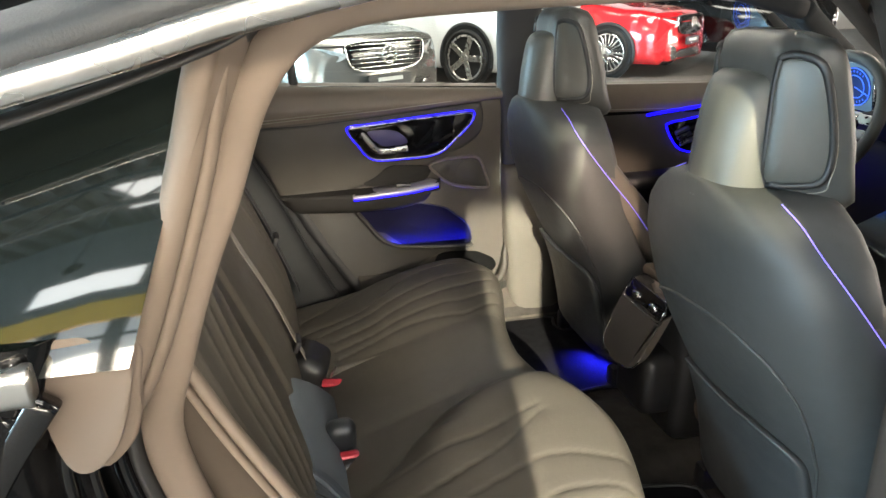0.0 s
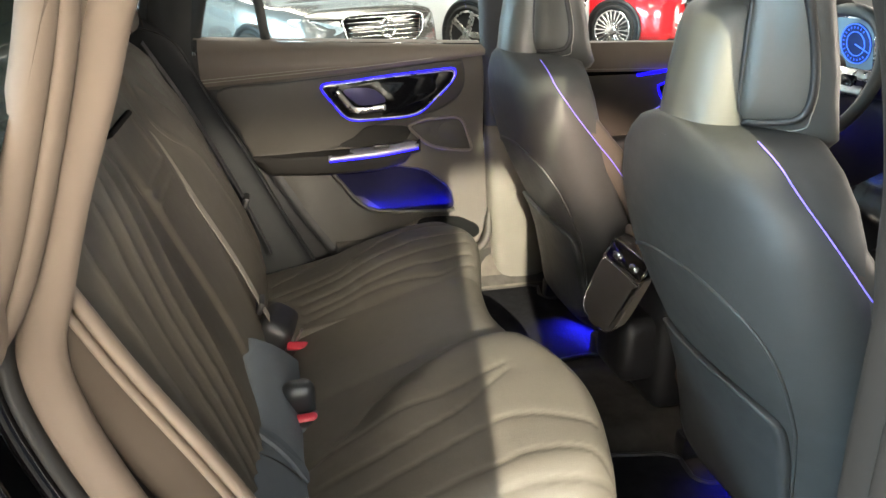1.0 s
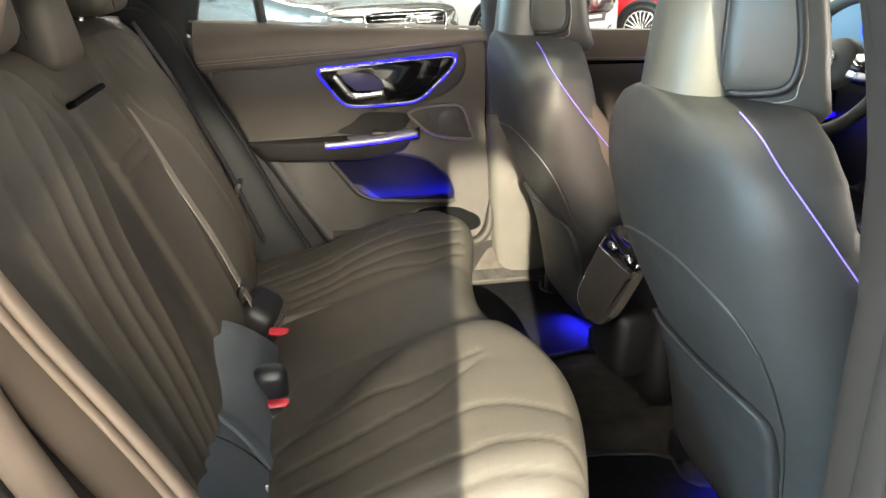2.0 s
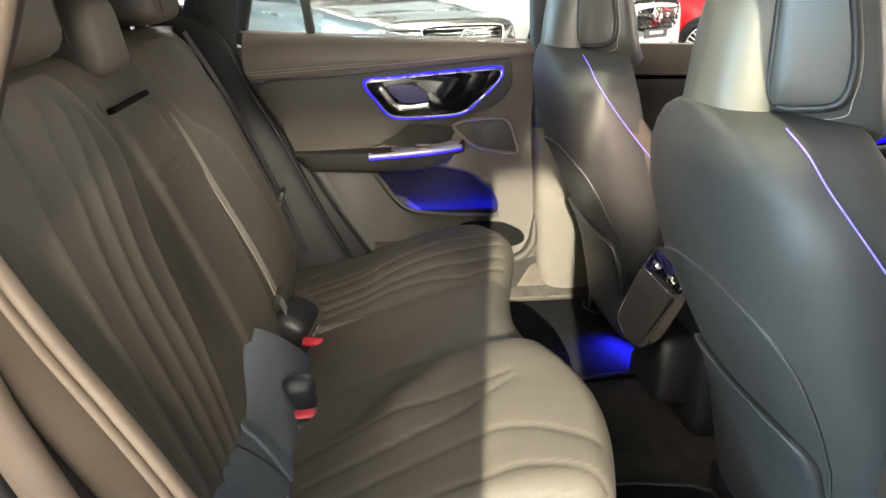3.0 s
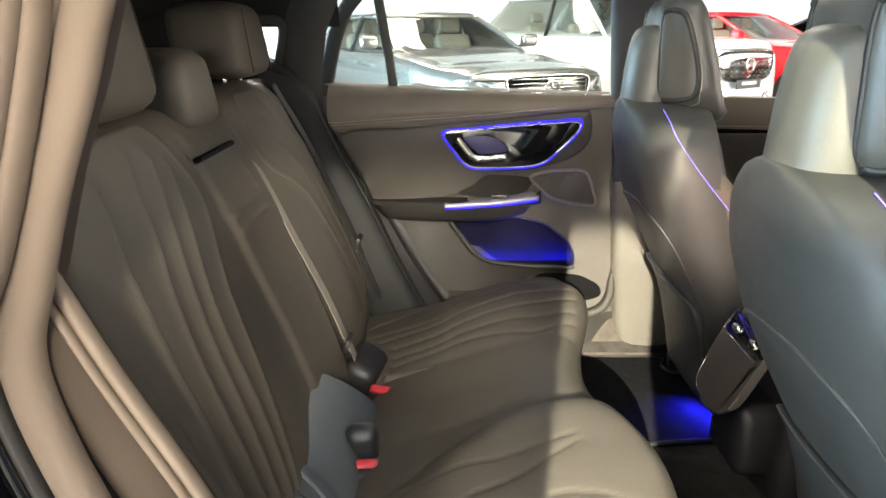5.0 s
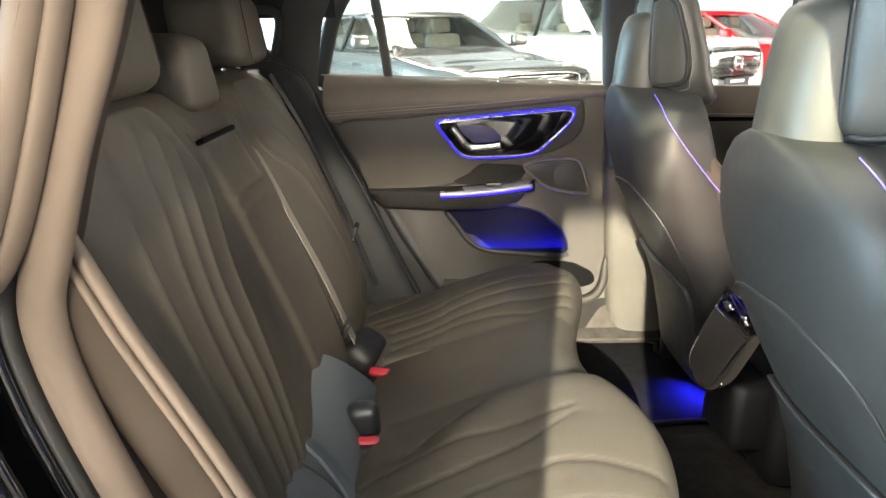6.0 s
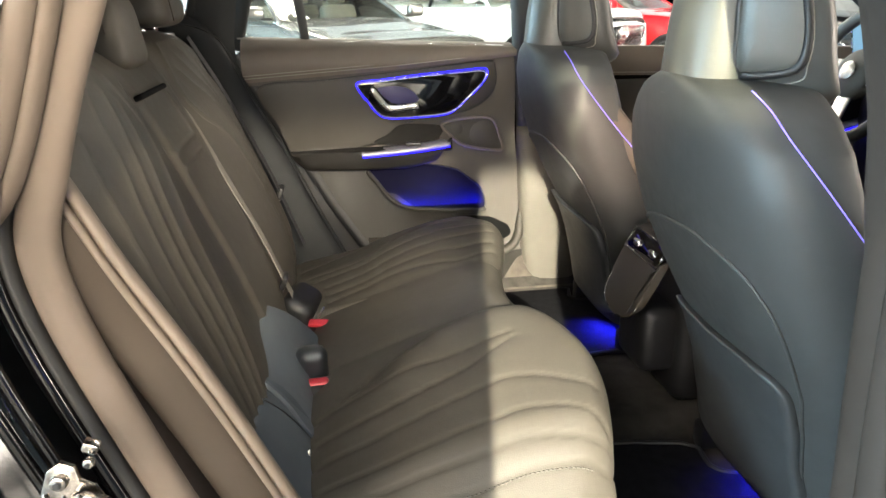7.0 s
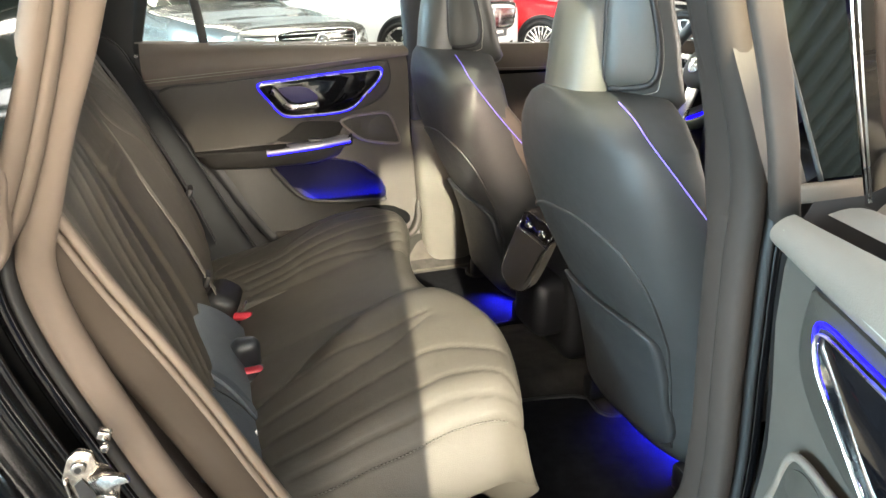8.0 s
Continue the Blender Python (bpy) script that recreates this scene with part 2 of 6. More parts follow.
def lerp_table(t, rows):
    """Piecewise smooth value at t of rows (t, value)."""
    if t <= rows[0][0]:
        return rows[0][1]
    for (a, p), (b, q) in zip(rows, rows[1:]):
        if t <= b:
            return p + (q - p) * smooth01((t - a) / (b - a))
    return rows[-1][1]


def seam_field(seams):
    """The distance, in the plan of a surface, to the nearest of the seams (each a smooth line)."""
    segs = []
    for line in seams:
        L = spline(line, 6)
        segs += [(a, b) for a, b in zip(L[:-1], L[1:])]
    A = np.array([a for a, b in segs])
    B = np.array([b for a, b in segs])
    D = B - A
    DD = np.maximum((D * D).sum(1), 1e-12)

    def dist(p, q):
        P = np.array((p, q))
        t = np.clip(((P - A) * D).sum(1) / DD, 0, 1)
        d = A + D * t[:, None] - P
        return math.sqrt((d * d).sum(1).min())
    return dist

# ---- the hall ----
M_FLOOR = material("hall_floor", (0.14, 0.133, 0.124), 0.38, grain=0.15, grain_size=60, stain=0.12, stain_size=1.2, rough_var=0.1)
M_WALL = material("hall_wall", (0.78, 0.78, 0.76), 0.7, grain=0.2, grain_size=80, stain=0.04, stain_size=1.0)
M_CEIL = material("hall_ceiling", (0.10, 0.10, 0.10), 0.7, grain=0.3, grain_size=20)
M_STEEL = material("dark_steel", (0.030, 0.032, 0.034), 0.5, stain=0.2)
M_YELLOW = material("yellow_steel", (0.62, 0.36, 0.03), 0.5, stain=0.1)
M_PANEL = glow("lamp_panel", (1.0, 0.96, 0.90), 5.0)
WWIN = (-6.5, 11.0, 0.5, 3.6)                    # the west glazing: y from, to; z from, to
HX0, HX1, HY0, HY1 = -9.0, 16.0, -8.0, 17.0


def slab(name, x0, x1, y0, y1, z0, z1, mat, label=""):
    return tagged(part(name, rbox(x1 - x0, y1 - y0, z1 - z0, 0, 1, Matrix.Translation(((x0 + x1) / 2, (y0 + y1) / 2, (z0 + z1) / 2))), mat, None, label, smooth=False), kind="structure")


slab("ground", HX0, HX1, HY0, HY1, GROUND - 0.3, GROUND, M_FLOOR, "smooth warm grey showroom floor")
slab("wall_north", HX0, HX1, HY1, HY1 + 0.3, GROUND, HALL_Z, M_WALL, "plain white showroom wall")
M_OUTSIDE = glow("bright_outdoors", (0.80, 0.92, 1.0), 1.6)
slab("wall_south", HX0, WIN[0], HY0 - 0.3, HY0, GROUND, HALL_Z, M_WALL, "plain white showroom wall")
M_WALL_DARK = material("hall_wall_dark", (0.115, 0.098, 0.082), 0.7, grain=0.2, grain_size=80, stain=0.1, stain_size=1.0)
slab("wall_south_end", WIN[1], HX1, HY0 - 0.3, HY0, GROUND, HALL_Z, M_WALL_DARK, "dark brown showroom wall")
slab("wall_south_base", WIN[0], WIN[1], HY0 - 0.3, HY0, GROUND, WIN[2], M_WALL, "plain white wall under the glazing")
slab("wall_south_head", WIN[0], WIN[1], HY0 - 0.3, HY0, WIN[3] + 0.5, HALL_Z, M_CEIL, "dark wall over the glazing")
slab("trim", WIN[0], WIN[1], HY0 - 0.3, HY0 + 0.05, WIN[3], WIN[3] + 0.5, M_YELLOW, "yellow beam over the glazing")
slab("backdrop", WIN[0] - 3, WIN[1] + 3, HY0 - 3.1, HY0 - 3.0, -1, 7, M_OUTSIDE, "bright overcast daylight outside")
glazing = tagged(thing("window_1", "tall showroom glazing with dark posts", "window", m=pose(0, HY0 - 0.15, 0)), kind="structure")
for k in range(15):
    part("post", rbox(0.20, 0.12, WIN[3] - WIN[2], 0.008, 1, Matrix.Translation((WIN[0] + (WIN[1] - WIN[0]) * k / 14, 0, (WIN[2] + WIN[3]) / 2))), M_STEEL, glazing, "dark glazing post")
west = tagged(thing("window_2", "tall showroom glazing with dark posts", "window", m=pose(HX0 - 0.15, 0, 0)), kind="structure")
for k in range(10):
    part("post", rbox(0.12, 0.10, WWIN[3] - WWIN[2], 0.008, 1, Matrix.Translation((0, WWIN[0] + (WWIN[1] - WWIN[0]) * k / 9, (WWIN[2] + WWIN[3]) / 2))), M_STEEL, west, "dark glazing post")
slab("backdrop_west", HX0 - 3.1, HX0 - 3.0, WWIN[0] - 3, WWIN[1] + 3, -1, 7, M_OUTSIDE, "bright overcast daylight outside")
for z in (1.5, 2.3):
    part("rail", rbox(WIN[1] - WIN[0], 0.10, 0.08, 0.008, 1, Matrix.Translation(((WIN[0] + WIN[1]) / 2, 0, z))), M_STEEL, glazing, "dark glazing rail")
slab("wall_west", HX0 - 0.3, HX0, HY0 - 0.3, WWIN[0], GROUND, HALL_Z, M_WALL, "plain white showroom wall")
slab("wall_west_end", HX0 - 0.3, HX0, WWIN[1], HY1 + 0.3, GROUND, HALL_Z, M_WALL, "plain white showroom wall")
slab("wall_west_base", HX0 - 0.3, HX0, WWIN[0], WWIN[1], GROUND, WWIN[2], M_WALL, "plain white wall under the glazing")
slab("wall_west_head", HX0 - 0.3, HX0, WWIN[0], WWIN[1], WWIN[3], HALL_Z, M_CEIL, "dark wall over the glazing")
EWIN = (-5.0, 7.0, 0.6, 3.2)                      # added east glazing, unseen: y from, to; z from, to
slab("wall_east", HX1, HX1 + 0.3, HY0 - 0.3, EWIN[0], GROUND, HALL_Z, M_WALL_DARK, "dark brown showroom wall")
slab("wall_east_end", HX1, HX1 + 0.3, EWIN[1], HY1 + 0.3, GROUND, HALL_Z, M_WALL_DARK, "dark brown showroom wall")
slab("wall_east_base", HX1, HX1 + 0.3, EWIN[0], EWIN[1], GROUND, EWIN[2], M_WALL_DARK, "dark brown wall under the glazing")
slab("wall_east_head", HX1, HX1 + 0.3, EWIN[0], EWIN[1], EWIN[3], HALL_Z, M_WALL_DARK, "dark brown wall over the glazing")
# unseen glazing added round the east fill lamp
east = tagged(thing("fill_window_east", "tall showroom glazing with dark posts", "window", m=pose(HX1 + 0.15, 0, 0)), kind="structure")
for k in range(7):
    part("post", rbox(0.12, 0.10, EWIN[3] - EWIN[2], 0.008, 1, Matrix.Translation((0, EWIN[0] + (EWIN[1] - EWIN[0]) * k / 6, (EWIN[2] + EWIN[3]) / 2))), M_STEEL, east, "dark glazing post")
slab("backdrop_east", HX1 + 3.0, HX1 + 3.1, EWIN[0] - 3, EWIN[1] + 3, -1, 7, M_OUTSIDE, "bright overcast daylight outside")
ribs = [HX0 - 0.3 + 0.075 * k for k in range(int((HX1 - HX0 + 0.6) / 0.075) + 1)]
tagged(part("ceiling", grid(lambda i, y: (ribs[i], y, HALL_Z + (0.0, 0.0, 0.09, 0.09)[i % 4]), range(len(ribs)), (HY0 - 0.3, HY1 + 0.3)), M_CEIL, None, "dark corrugated metal showroom ceiling", smooth=False), kind="structure").data.shade_flat()

for px, py, sx, sy, w in PANELS:
    lamp = thing("ceiling_light", "bright white rectangular light panel under the ceiling", "ceiling light", "ceiling lights of the hall", m=pose(px, py, HALL_Z))
    part("frame", rbox(sx + 0.12, sy + 0.12, 0.05, 0.008, 2, Matrix.Translation((0, 0, -0.025))), M_STEEL, lamp, "dark metal frame")
    part("diffuser", rbox(sx, sy, 0.03, 0.004, 1, Matrix.Translation((0, 0, -0.06))), M_PANEL, lamp, "glowing white diffuser")

# added panel: stands in for a farther ceiling light mirrored in the quarter glass
wall_panel = thing("added_wall_light", "added white light panel on the dark wall over the glazing", "wall light", m=pose(-3.05, HY0 + 0.02, 3.72))
part("frame", rbox(1.30, 0.05, 0.56, 0.008, 2), M_STEEL, wall_panel, "dark metal frame")
part("diffuser", rbox(1.22, 0.03, 0.48, 0.004, 1, Matrix.Translation((0, 0.025, 0))), M_PANEL, wall_panel, "glowing white diffuser")
small = thing("ceiling_light", "bright white narrow light panel under the ceiling", "ceiling light", "ceiling lights of the hall", m=pose(-2.5, -6.2, HALL_Z))
part("frame", rbox(0.62, 1.32, 0.05, 0.008, 2, Matrix.Translation((0, 0, -0.025))), M_STEEL, small, "dark metal frame")
part("diffuser", rbox(0.54, 1.24, 0.03, 0.004, 1, Matrix.Translation((0, 0, -0.06))), M_PANEL, small, "glowing white diffuser")

# roof trusses: two chords with crossing webs
for ty in (-5.2, 0.8, 9.5):
    truss = thing("roof_truss", "dark steel lattice girder under the showroom ceiling", "girder", "roof trusses", m=pose(0, ty, 0))
    for tz in (HALL_Z - 0.12, HALL_Z - 0.75):
        part("chord", rbox(HX1 - HX0, 0.12, 0.12, 0.01, 1, Matrix.Translation(((HX0 + HX1) / 2, 0, tz))), M_STEEL, truss)
    web = rbox(0.06, 0.06, 0.85, 0.006, 1, pose(0, 0, HALL_Z - 0.435, 0, 45, 0))
    me = part("web", web, M_STEEL, truss).data
    for k in range(1, 40):
        x = HX0 + 0.3 + k * 0.62
        o = part("web", me, M_STEEL, truss)
        o.matrix_basis = pose(x, 0, 0) if k % 2 else Matrix.Translation((x, 0, 0)) @ Matrix.Diagonal((-1, 1, 1, 1))




def track_spot(eye, aim, slit=None):
    """A track spotlight round a lamp; slit: the sideways places, 0.30 m ahead, between which two flaps, added to shape
    the beam, let light through.
    """
    m = look(eye, aim)
    sp = thing("track_spotlight", "black track spotlight hanging from the ceiling", "spotlight", "track spotlights", m=m)
    part("housing", grid(lambda z, a: (0.055 * math.cos(a), 0.055 * math.sin(a), z), (-0.03, 0.02, 0.16), np.linspace(0, 2 * math.pi, 25)[:-1], False, True), M_BLACK, sp, "black round housing")
    part("back_cap", cyl(0.055, 0.01, 24, pose(0, 0, 0.165)), M_BLACK, sp)
    inv = m.inverted()
    part("stem", tube([inv @ (Vector(eye) + m.to_3x3() @ Vector((0, 0.0, 0.10))), inv @ Vector((eye[0], eye[1] - 0.1, HALL_Z))], 0.010, 8), M_BLACK, sp, "black stem")
    if slit:
        for a, b in ((slit[0] - 0.16, slit[0]), (slit[1], slit[1] + 0.16)):
            part("flap", rbox(b - a, 0.30, 0.002, 0, 1, Matrix.Translation(((a + b) / 2, 0, -0.30))), M_BLACK, sp, "added black flap that cuts the beam")
            part("flap_arm", tube([(0.05 * (1 if a > 0 else -1), 0, -0.02), ((a + b) / 2, 0, -0.299)], 0.003, 6), M_BLACK, sp)
    return sp


def slit_at(eye, aim, xs, y, z):
    inv = look(eye, aim).inverted()
    out = []
    for x in xs:
        q = inv @ Vector((x, y, z))
        out.append(q.x / -q.z * 0.30)
    return sorted(out)


# unseen flaps added here to make the shadow edge on the near cushion
track_spot(SPOT_EYE, SPOT_AIM, slit_at(SPOT_EYE, SPOT_AIM, (0.448, 0.655), 1.0, 0.78))
track_spot(SPOT2_EYE, SPOT2_AIM)
track_spot(SPOT3_EYE, SPOT3_AIM)
# housing made up for the added fill spot
track_spot(FILL_EYE, FILL_AIM)

# ---- the parked cars ----
def wheel(parent, x, y, r, side, spokes, rim_mat):
    """A wheel in the plane x, z, facing side * y."""
    w = part("wheel", grid(lambda u, v: (x + (0.80 * r + 0.2 * r * (0.5 + 0.5 * math.cos(v))) * math.cos(u), y + 0.115 * math.sin(v) * 1.0, r + (0.80 * r + 0.2 * r * (0.5 + 0.5 * math.cos(v))) * math.sin(u)),
                           np.linspace(0, 2 * math.pi, 49)[:-1], np.linspace(0, 2 * math.pi, 13)[:-1], True, True), M_TYRE, parent, "black rubber tyre")
    yy = y + side * 0.085
    part("rim", tube([(x + 0.77 * r * math.cos(a), yy, r + 0.77 * r * math.sin(a)) for a in np.linspace(0, 2 * math.pi, 41)[:-1]], 0.014, 8, True), rim_mat, w, "bright alloy rim")
    part("rim_well", cyl(0.78 * r, 0.05, 32, pose(x, y + side * 0.03, r, 90, 0, 0)), M_BLACK, w)
    part("hub", cyl(0.16 * r, 0.05, 20, pose(x, yy + side * 0.01, r, 90, 0, 0), 0.006), rim_mat, w)
    base = None
    for k in range(spokes):
        a = 2 * math.pi * k / spokes
        if base is None:
            base = rbox(0.66 * r, 0.022, 0.9 * r / spokes + 0.012, 0.005, 1, Matrix.Translation((0.45 * r, 0, 0)))
            o = part("spoke", base, rim_mat, w)
            base = o.data
        else:
            o = part("spoke", base, rim_mat, w)
        o.matrix_basis = Matrix.Translation((x, yy, r)) @ Matrix.Rotation(-a, 4, "Y")


M_TYRE = material("tyre_rubber", (0.012, 0.012, 0.012), 0.75, grain=0.3, grain_size=200)
M_CARGLASS = glass("parked_car_glass", (0.55, 0.60, 0.58))
M_CREAM = leather("parked_car_leather", (0.42, 0.38, 0.31))
M_LENS = material("headlight_lens", (0.55, 0.57, 0.58), 0.08, rough_var=0.03, coat=1.0, stain=0.35, stain_size=25)
M_PLATE = material("number_plate", (0.035, 0.035, 0.038), 0.4)
M_BAR = material("plate_print", (0.7, 0.7, 0.68), 0.5)


def parked_car(label, m, paint, length, width, height, suv, grille, spokes=10):
    """A car at rest: nose towards +x at x = 0, wheels on z = 0."""
    car = thing("parked_car", label, "car", "parked cars", m=m)
    L, W, H = length, width / 2, height
    belt = H * (0.665 if suv else 0.712)
    hood = H * (0.65 if suv else 0.64)
    r = 0.375 if suv else 0.345
    # side view: height of the shoulder line and of the top of the body, along the length
    top = [(0.0, hood * (0.80 if suv else 0.80)), (0.04, hood * (0.95 if suv else 0.95)), (0.12, hood * (0.98 if suv else 1.0)), (0.28, hood * (1.0 if suv else 1.08)), (0.34, belt * 1.01), (0.75, belt * 1.03), (0.93, belt * 1.04), (1.0, belt * 0.86)]
    half = [(0.0, 0.74), (0.03, 0.88), (0.10, 0.96), (0.25, 1.0), (0.75, 1.0), (0.92, 0.95), (1.0, 0.80)]
    bump = [(0.0, -0.01), (0.02, 0.0), (0.98, 0.0), (1.0, -0.01)]

    def section(u):
        zt, w = lerp_table(u, top), W * lerp_table(u, half)
        zb = 0.20 + 0.05 * (u < 0.02)
        return [(-w * 0.9, zb), (-w * 0.985, zb + 0.08), (-w, 0.30 * zt + 0.32 * 0.7), (-w * 0.985, 0.62 * zt + 0.1), (-w * 0.93, zt * 0.93), (-w * 0.84, zt * 0.985), (-w * 0.55, zt * 1.012), (0, zt * 1.02),
                (w * 0.55, zt * 1.012), (w * 0.84, zt * 0.985), (w * 0.93, zt * 0.93), (w * 0.985, 0.62 * zt + 0.1), (w, 0.30 * zt + 0.32 * 0.7), (w * 0.985, zb + 0.08), (w * 0.9, zb)]
    us = np.concatenate([np.linspace(0, 0.05, 8), np.linspace(0.06, 0.94, 45), np.linspace(0.95, 1, 6)])
    secs = {float(u): spline(section(float(u)), 4) for u in us}
    nv = len(secs[float(us[0])])
    body = grid(lambda u, j: (-u * L - 0.10 * (secs[float(u)][j][0] / W) ** 2 * max(0, 1 - u * 8), *secs[float(u)][j]), [float(u) for u in us], range(nv), False, False, True)
    part("body", body, paint, car)
    # greenhouse: glass house with a painted roof
    a0, a1, b0, b1 = (0.30, 0.43, 0.80, 0.97) if suv else (0.31, 0.47, 0.72, 0.95)

    levels = np.linspace(0, 1, 9)

    def outline(t):
        e = t ** 0.85
        x0, x1 = -L * (a0 + (a1 - a0) * e), -L * (b1 + (b0 - b1) * e)
        w = W * (0.90 - 0.22 * t)
        pts = [(x0 - 0.12, -w), (x0, -w * 0.7), (x0 + 0.05, 0), (x0, w * 0.7), (x0 - 0.12, w), ((x0 + x1) / 2, w * 1.02), (x1 + 0.12, w * 0.95), (x1, 0), (x1 + 0.12, -w * 0.95), ((x0 + x1) / 2, -w * 1.02)]
        return spline(pts, 4, True)
    outs = [outline(t) for t in levels]
    z0 = belt * 0.97
    part("glass_house", grid(lambda i, j: (*outs[i][j], z0 + (H * 0.965 - z0) * levels[i]), range(9), range(len(outs[0])), False, True, True), M_CARGLASS, car, "tinted reflecting car windows").visible_shadow = False
    for sx in (-L * 0.50, -L * 0.69):
        for sgn in (-1, 1):
            so = part("front_seat", rbox(0.16, 0.46, 0.62, 0.06, 3, pose(sx, sgn * W * 0.42, belt * 0.86, 0, -14, 0)), M_CREAM, car, "pale leather seat")
            part("headrest", rbox(0.10, 0.24, 0.16, 0.04, 3, pose(sx - 0.10, sgn * W * 0.42, belt * 0.86 + 0.40, 0, -14, 0)), M_CREAM, so)
    top_out = outs[-1]
    cx = top_out[:, 0].mean()
    part("roof", grid(lambda i, j: (cx + (top_out[j][0] - cx) * (1.04, 1.03, 0.97, 0.6, 0.05)[i], top_out[j][1] * (1.04, 1.03, 0.97, 0.6, 0.05)[i], H * (0.945, 0.965, 0.985, 0.998, 1.0)[i]), range(5), range(len(top_out)), False, True, True), paint, car)
    for sgn in (-1, 1):
        p0 = (-L * (a0 + 0.025), sgn * W * 0.88, z0)
        p1 = (-L * (a1 + 0.02), sgn * W * 0.69, H * 0.96)
        part("windscreen_pillar", tube(spline([p0, tuple((np.array(p0) + p1) / 2 + np.array((0, sgn * 0.01, 0.02))), p1], 5), 0.032, 8), paint, car)
        q0, q1 = (-L * (b1 - 0.06), sgn * W * 0.86, z0), (-L * (b0 - 0.01), sgn * W * 0.69, H * 0.96)
        part("rear_pillar", tube(spline([q0, q1], 5), 0.05, 8), paint, car)
        part("middle_pillar", tube([(-L * 0.56, sgn * W * 0.91, z0), (-L * 0.565, sgn * W * 0.71, H * 0.96)], 0.028, 6), M_BLACK, car)
        mir = part("mirror", rbox(0.11, 0.21, 0.14, 0.04, 3, pose(-L * (a0 + 0.055), sgn * (W + 0.10), belt + 0.09)), paint, car)
        part("mirror_foot", rbox(0.06, 0.12, 0.03, 0.01, 2, pose(-L * (a0 + 0.05), sgn * (W - 0.02), belt + 0.03)), M_BLACK, mir)
        wheel(car, -0.85, sgn * (W - 0.07), r, sgn, spokes, M_CHROME if spokes > 12 else M_SATIN)
        wheel(car, -0.85 - L * 0.6, sgn * (W - 0.07), r, sgn, spokes, M_CHROME if spokes > 12 else M_SATIN)
        for wx in (-0.85, -0.85 - L * 0.6):
            part("wheel_arch", sweep([(wx + (r + 0.05) * math.cos(a), sgn * (W - 0.005), r + (r + 0.05) * math.sin(a)) for a in np.linspace(-0.35, math.pi + 0.35, 24)], ring(0.035, 0.02, 8), False), M_BLACK, car, "black disc for the shade in the wheel arch lip")
            # black disc painted in for the shade inside the arch
            part("arch_shadow", cyl(r + 0.05, 0.03, 32, pose(wx, sgn * (W - 0.015), r, 90, 0, 0)), M_BLACK, car)
        # headlight
        hz = hood * (0.74 if suv else 0.80)
        lamp = plate(spline([(0.0, -0.02), (0.18, 0.03), (0.36, 0.06), (0.40, 0.02), (0.30, -0.06), (0.10, -0.08)], 5, True), 0.03,
                     lambda a, b, d: (-0.03 - 0.62 * (a / 0.40) ** 1.6 * 0.5 + d, sgn * (W * 0.50 + a * 0.92), hz + b + 0.02), 0.008)
        part("headlight", lamp, M_LENS, car, "glassy headlight")
        vent = spline([(0, -0.09), (0.22, -0.06), (0.27, 0.05), (0.20, 0.09), (0.04, 0.07)], 4, True)
        vent_at = lambda a, b, d: (-0.045 - 1.5 * a * a + d, sgn * (W * 0.46 + a * 1.2), 0.36 + b)
        intake = part("side_intake", plate(vent, 0.02, vent_at, 0.005), M_BLACK, car, "dark air intake")
        part("intake_trim", sweep([vent_at(a, b, 0.022) for a, b in vent], ring(0.006, 0.006, 6), True, (1, 0, 0.01)), M_CHROME, intake, "bright intake trim")
        for dz in (-0.03, 0.03):
            part("intake_blade", tube([vent_at(a, dz, 0.024) for a in (0.03, 0.12, 0.21)], 0.006, 6), M_CHROME, intake)
        for dz in (0.0, 0.55):
            part("door_handle", rbox(0.2, 0.03, 0.03, 0.01, 2, pose(-L * (0.47 + dz * 0.3), sgn * (W + 0.005), belt * 0.86)), paint, car)
    # grille
    gz, gw, gh = (hood * 0.71, W * 0.60, 0.21) if suv else (hood * 0.78, W * 0.50, 0.15)
    go = spline([(-gw, 0.02), (-gw * 0.9, gh * 0.75), (0, gh * 0.85), (gw * 0.9, gh * 0.75), (gw, 0.02), (gw * 0.8, -gh * 0.8), (0, -gh), (-gw * 0.8, -gh * 0.8)], 5, True)
    face = lambda a, b, d: (-0.02 - 0.10 * (a / W) ** 2 - 0.10 * max(b, 0) + d, a, gz + b)
    g = part("grille", plate(go, 0.03, face, 0.006), M_PIANO, car, "dark grille with a chrome frame")
    part("grille_frame", sweep([face(a, b, 0.035) for a, b in go], ring(0.008, 0.008, 6) if grille != "closed" else ring(0.005, 0.005, 6), True, (1, 0, 0.01)), M_CHROME, g)
    if grille == "bars":
        for k in range(6):
            b = -gh * 0.7 + k * gh * 0.27
            w2 = gw * (0.80 if k == 0 else 0.90)
            part("grille_bar", sweep([face(a, b, 0.036) for a in np.linspace(-w2, w2, 9)], ring(0.006, 0.010, 6), False, (1, 0, 0.01)), M_CHROME, g)
    elif grille == "studs":
        me = None
        for i in range(-11, 12):
            for k in range(6):
                a, b = i * gw / 12.5, -gh * 0.75 + k * gh * 0.28 + (i % 2) * 0.02
                o = part("grille_stud", me if me is not None else rbox(0.012, 0.02, 0.014, 0.004, 1), M_CHROME, g)
                me = o.data
                o.matrix_basis = Matrix.Translation(face(a, b, 0.033))
        part("grille_bar", sweep([face(a, 0.0, 0.04) for a in np.linspace(-gw, gw, 9)], ring(0.008, 0.016, 6), False, (1, 0, 0.01)), M_CHROME, g)
    bx, _, bz = face(0, 0, 0.055)
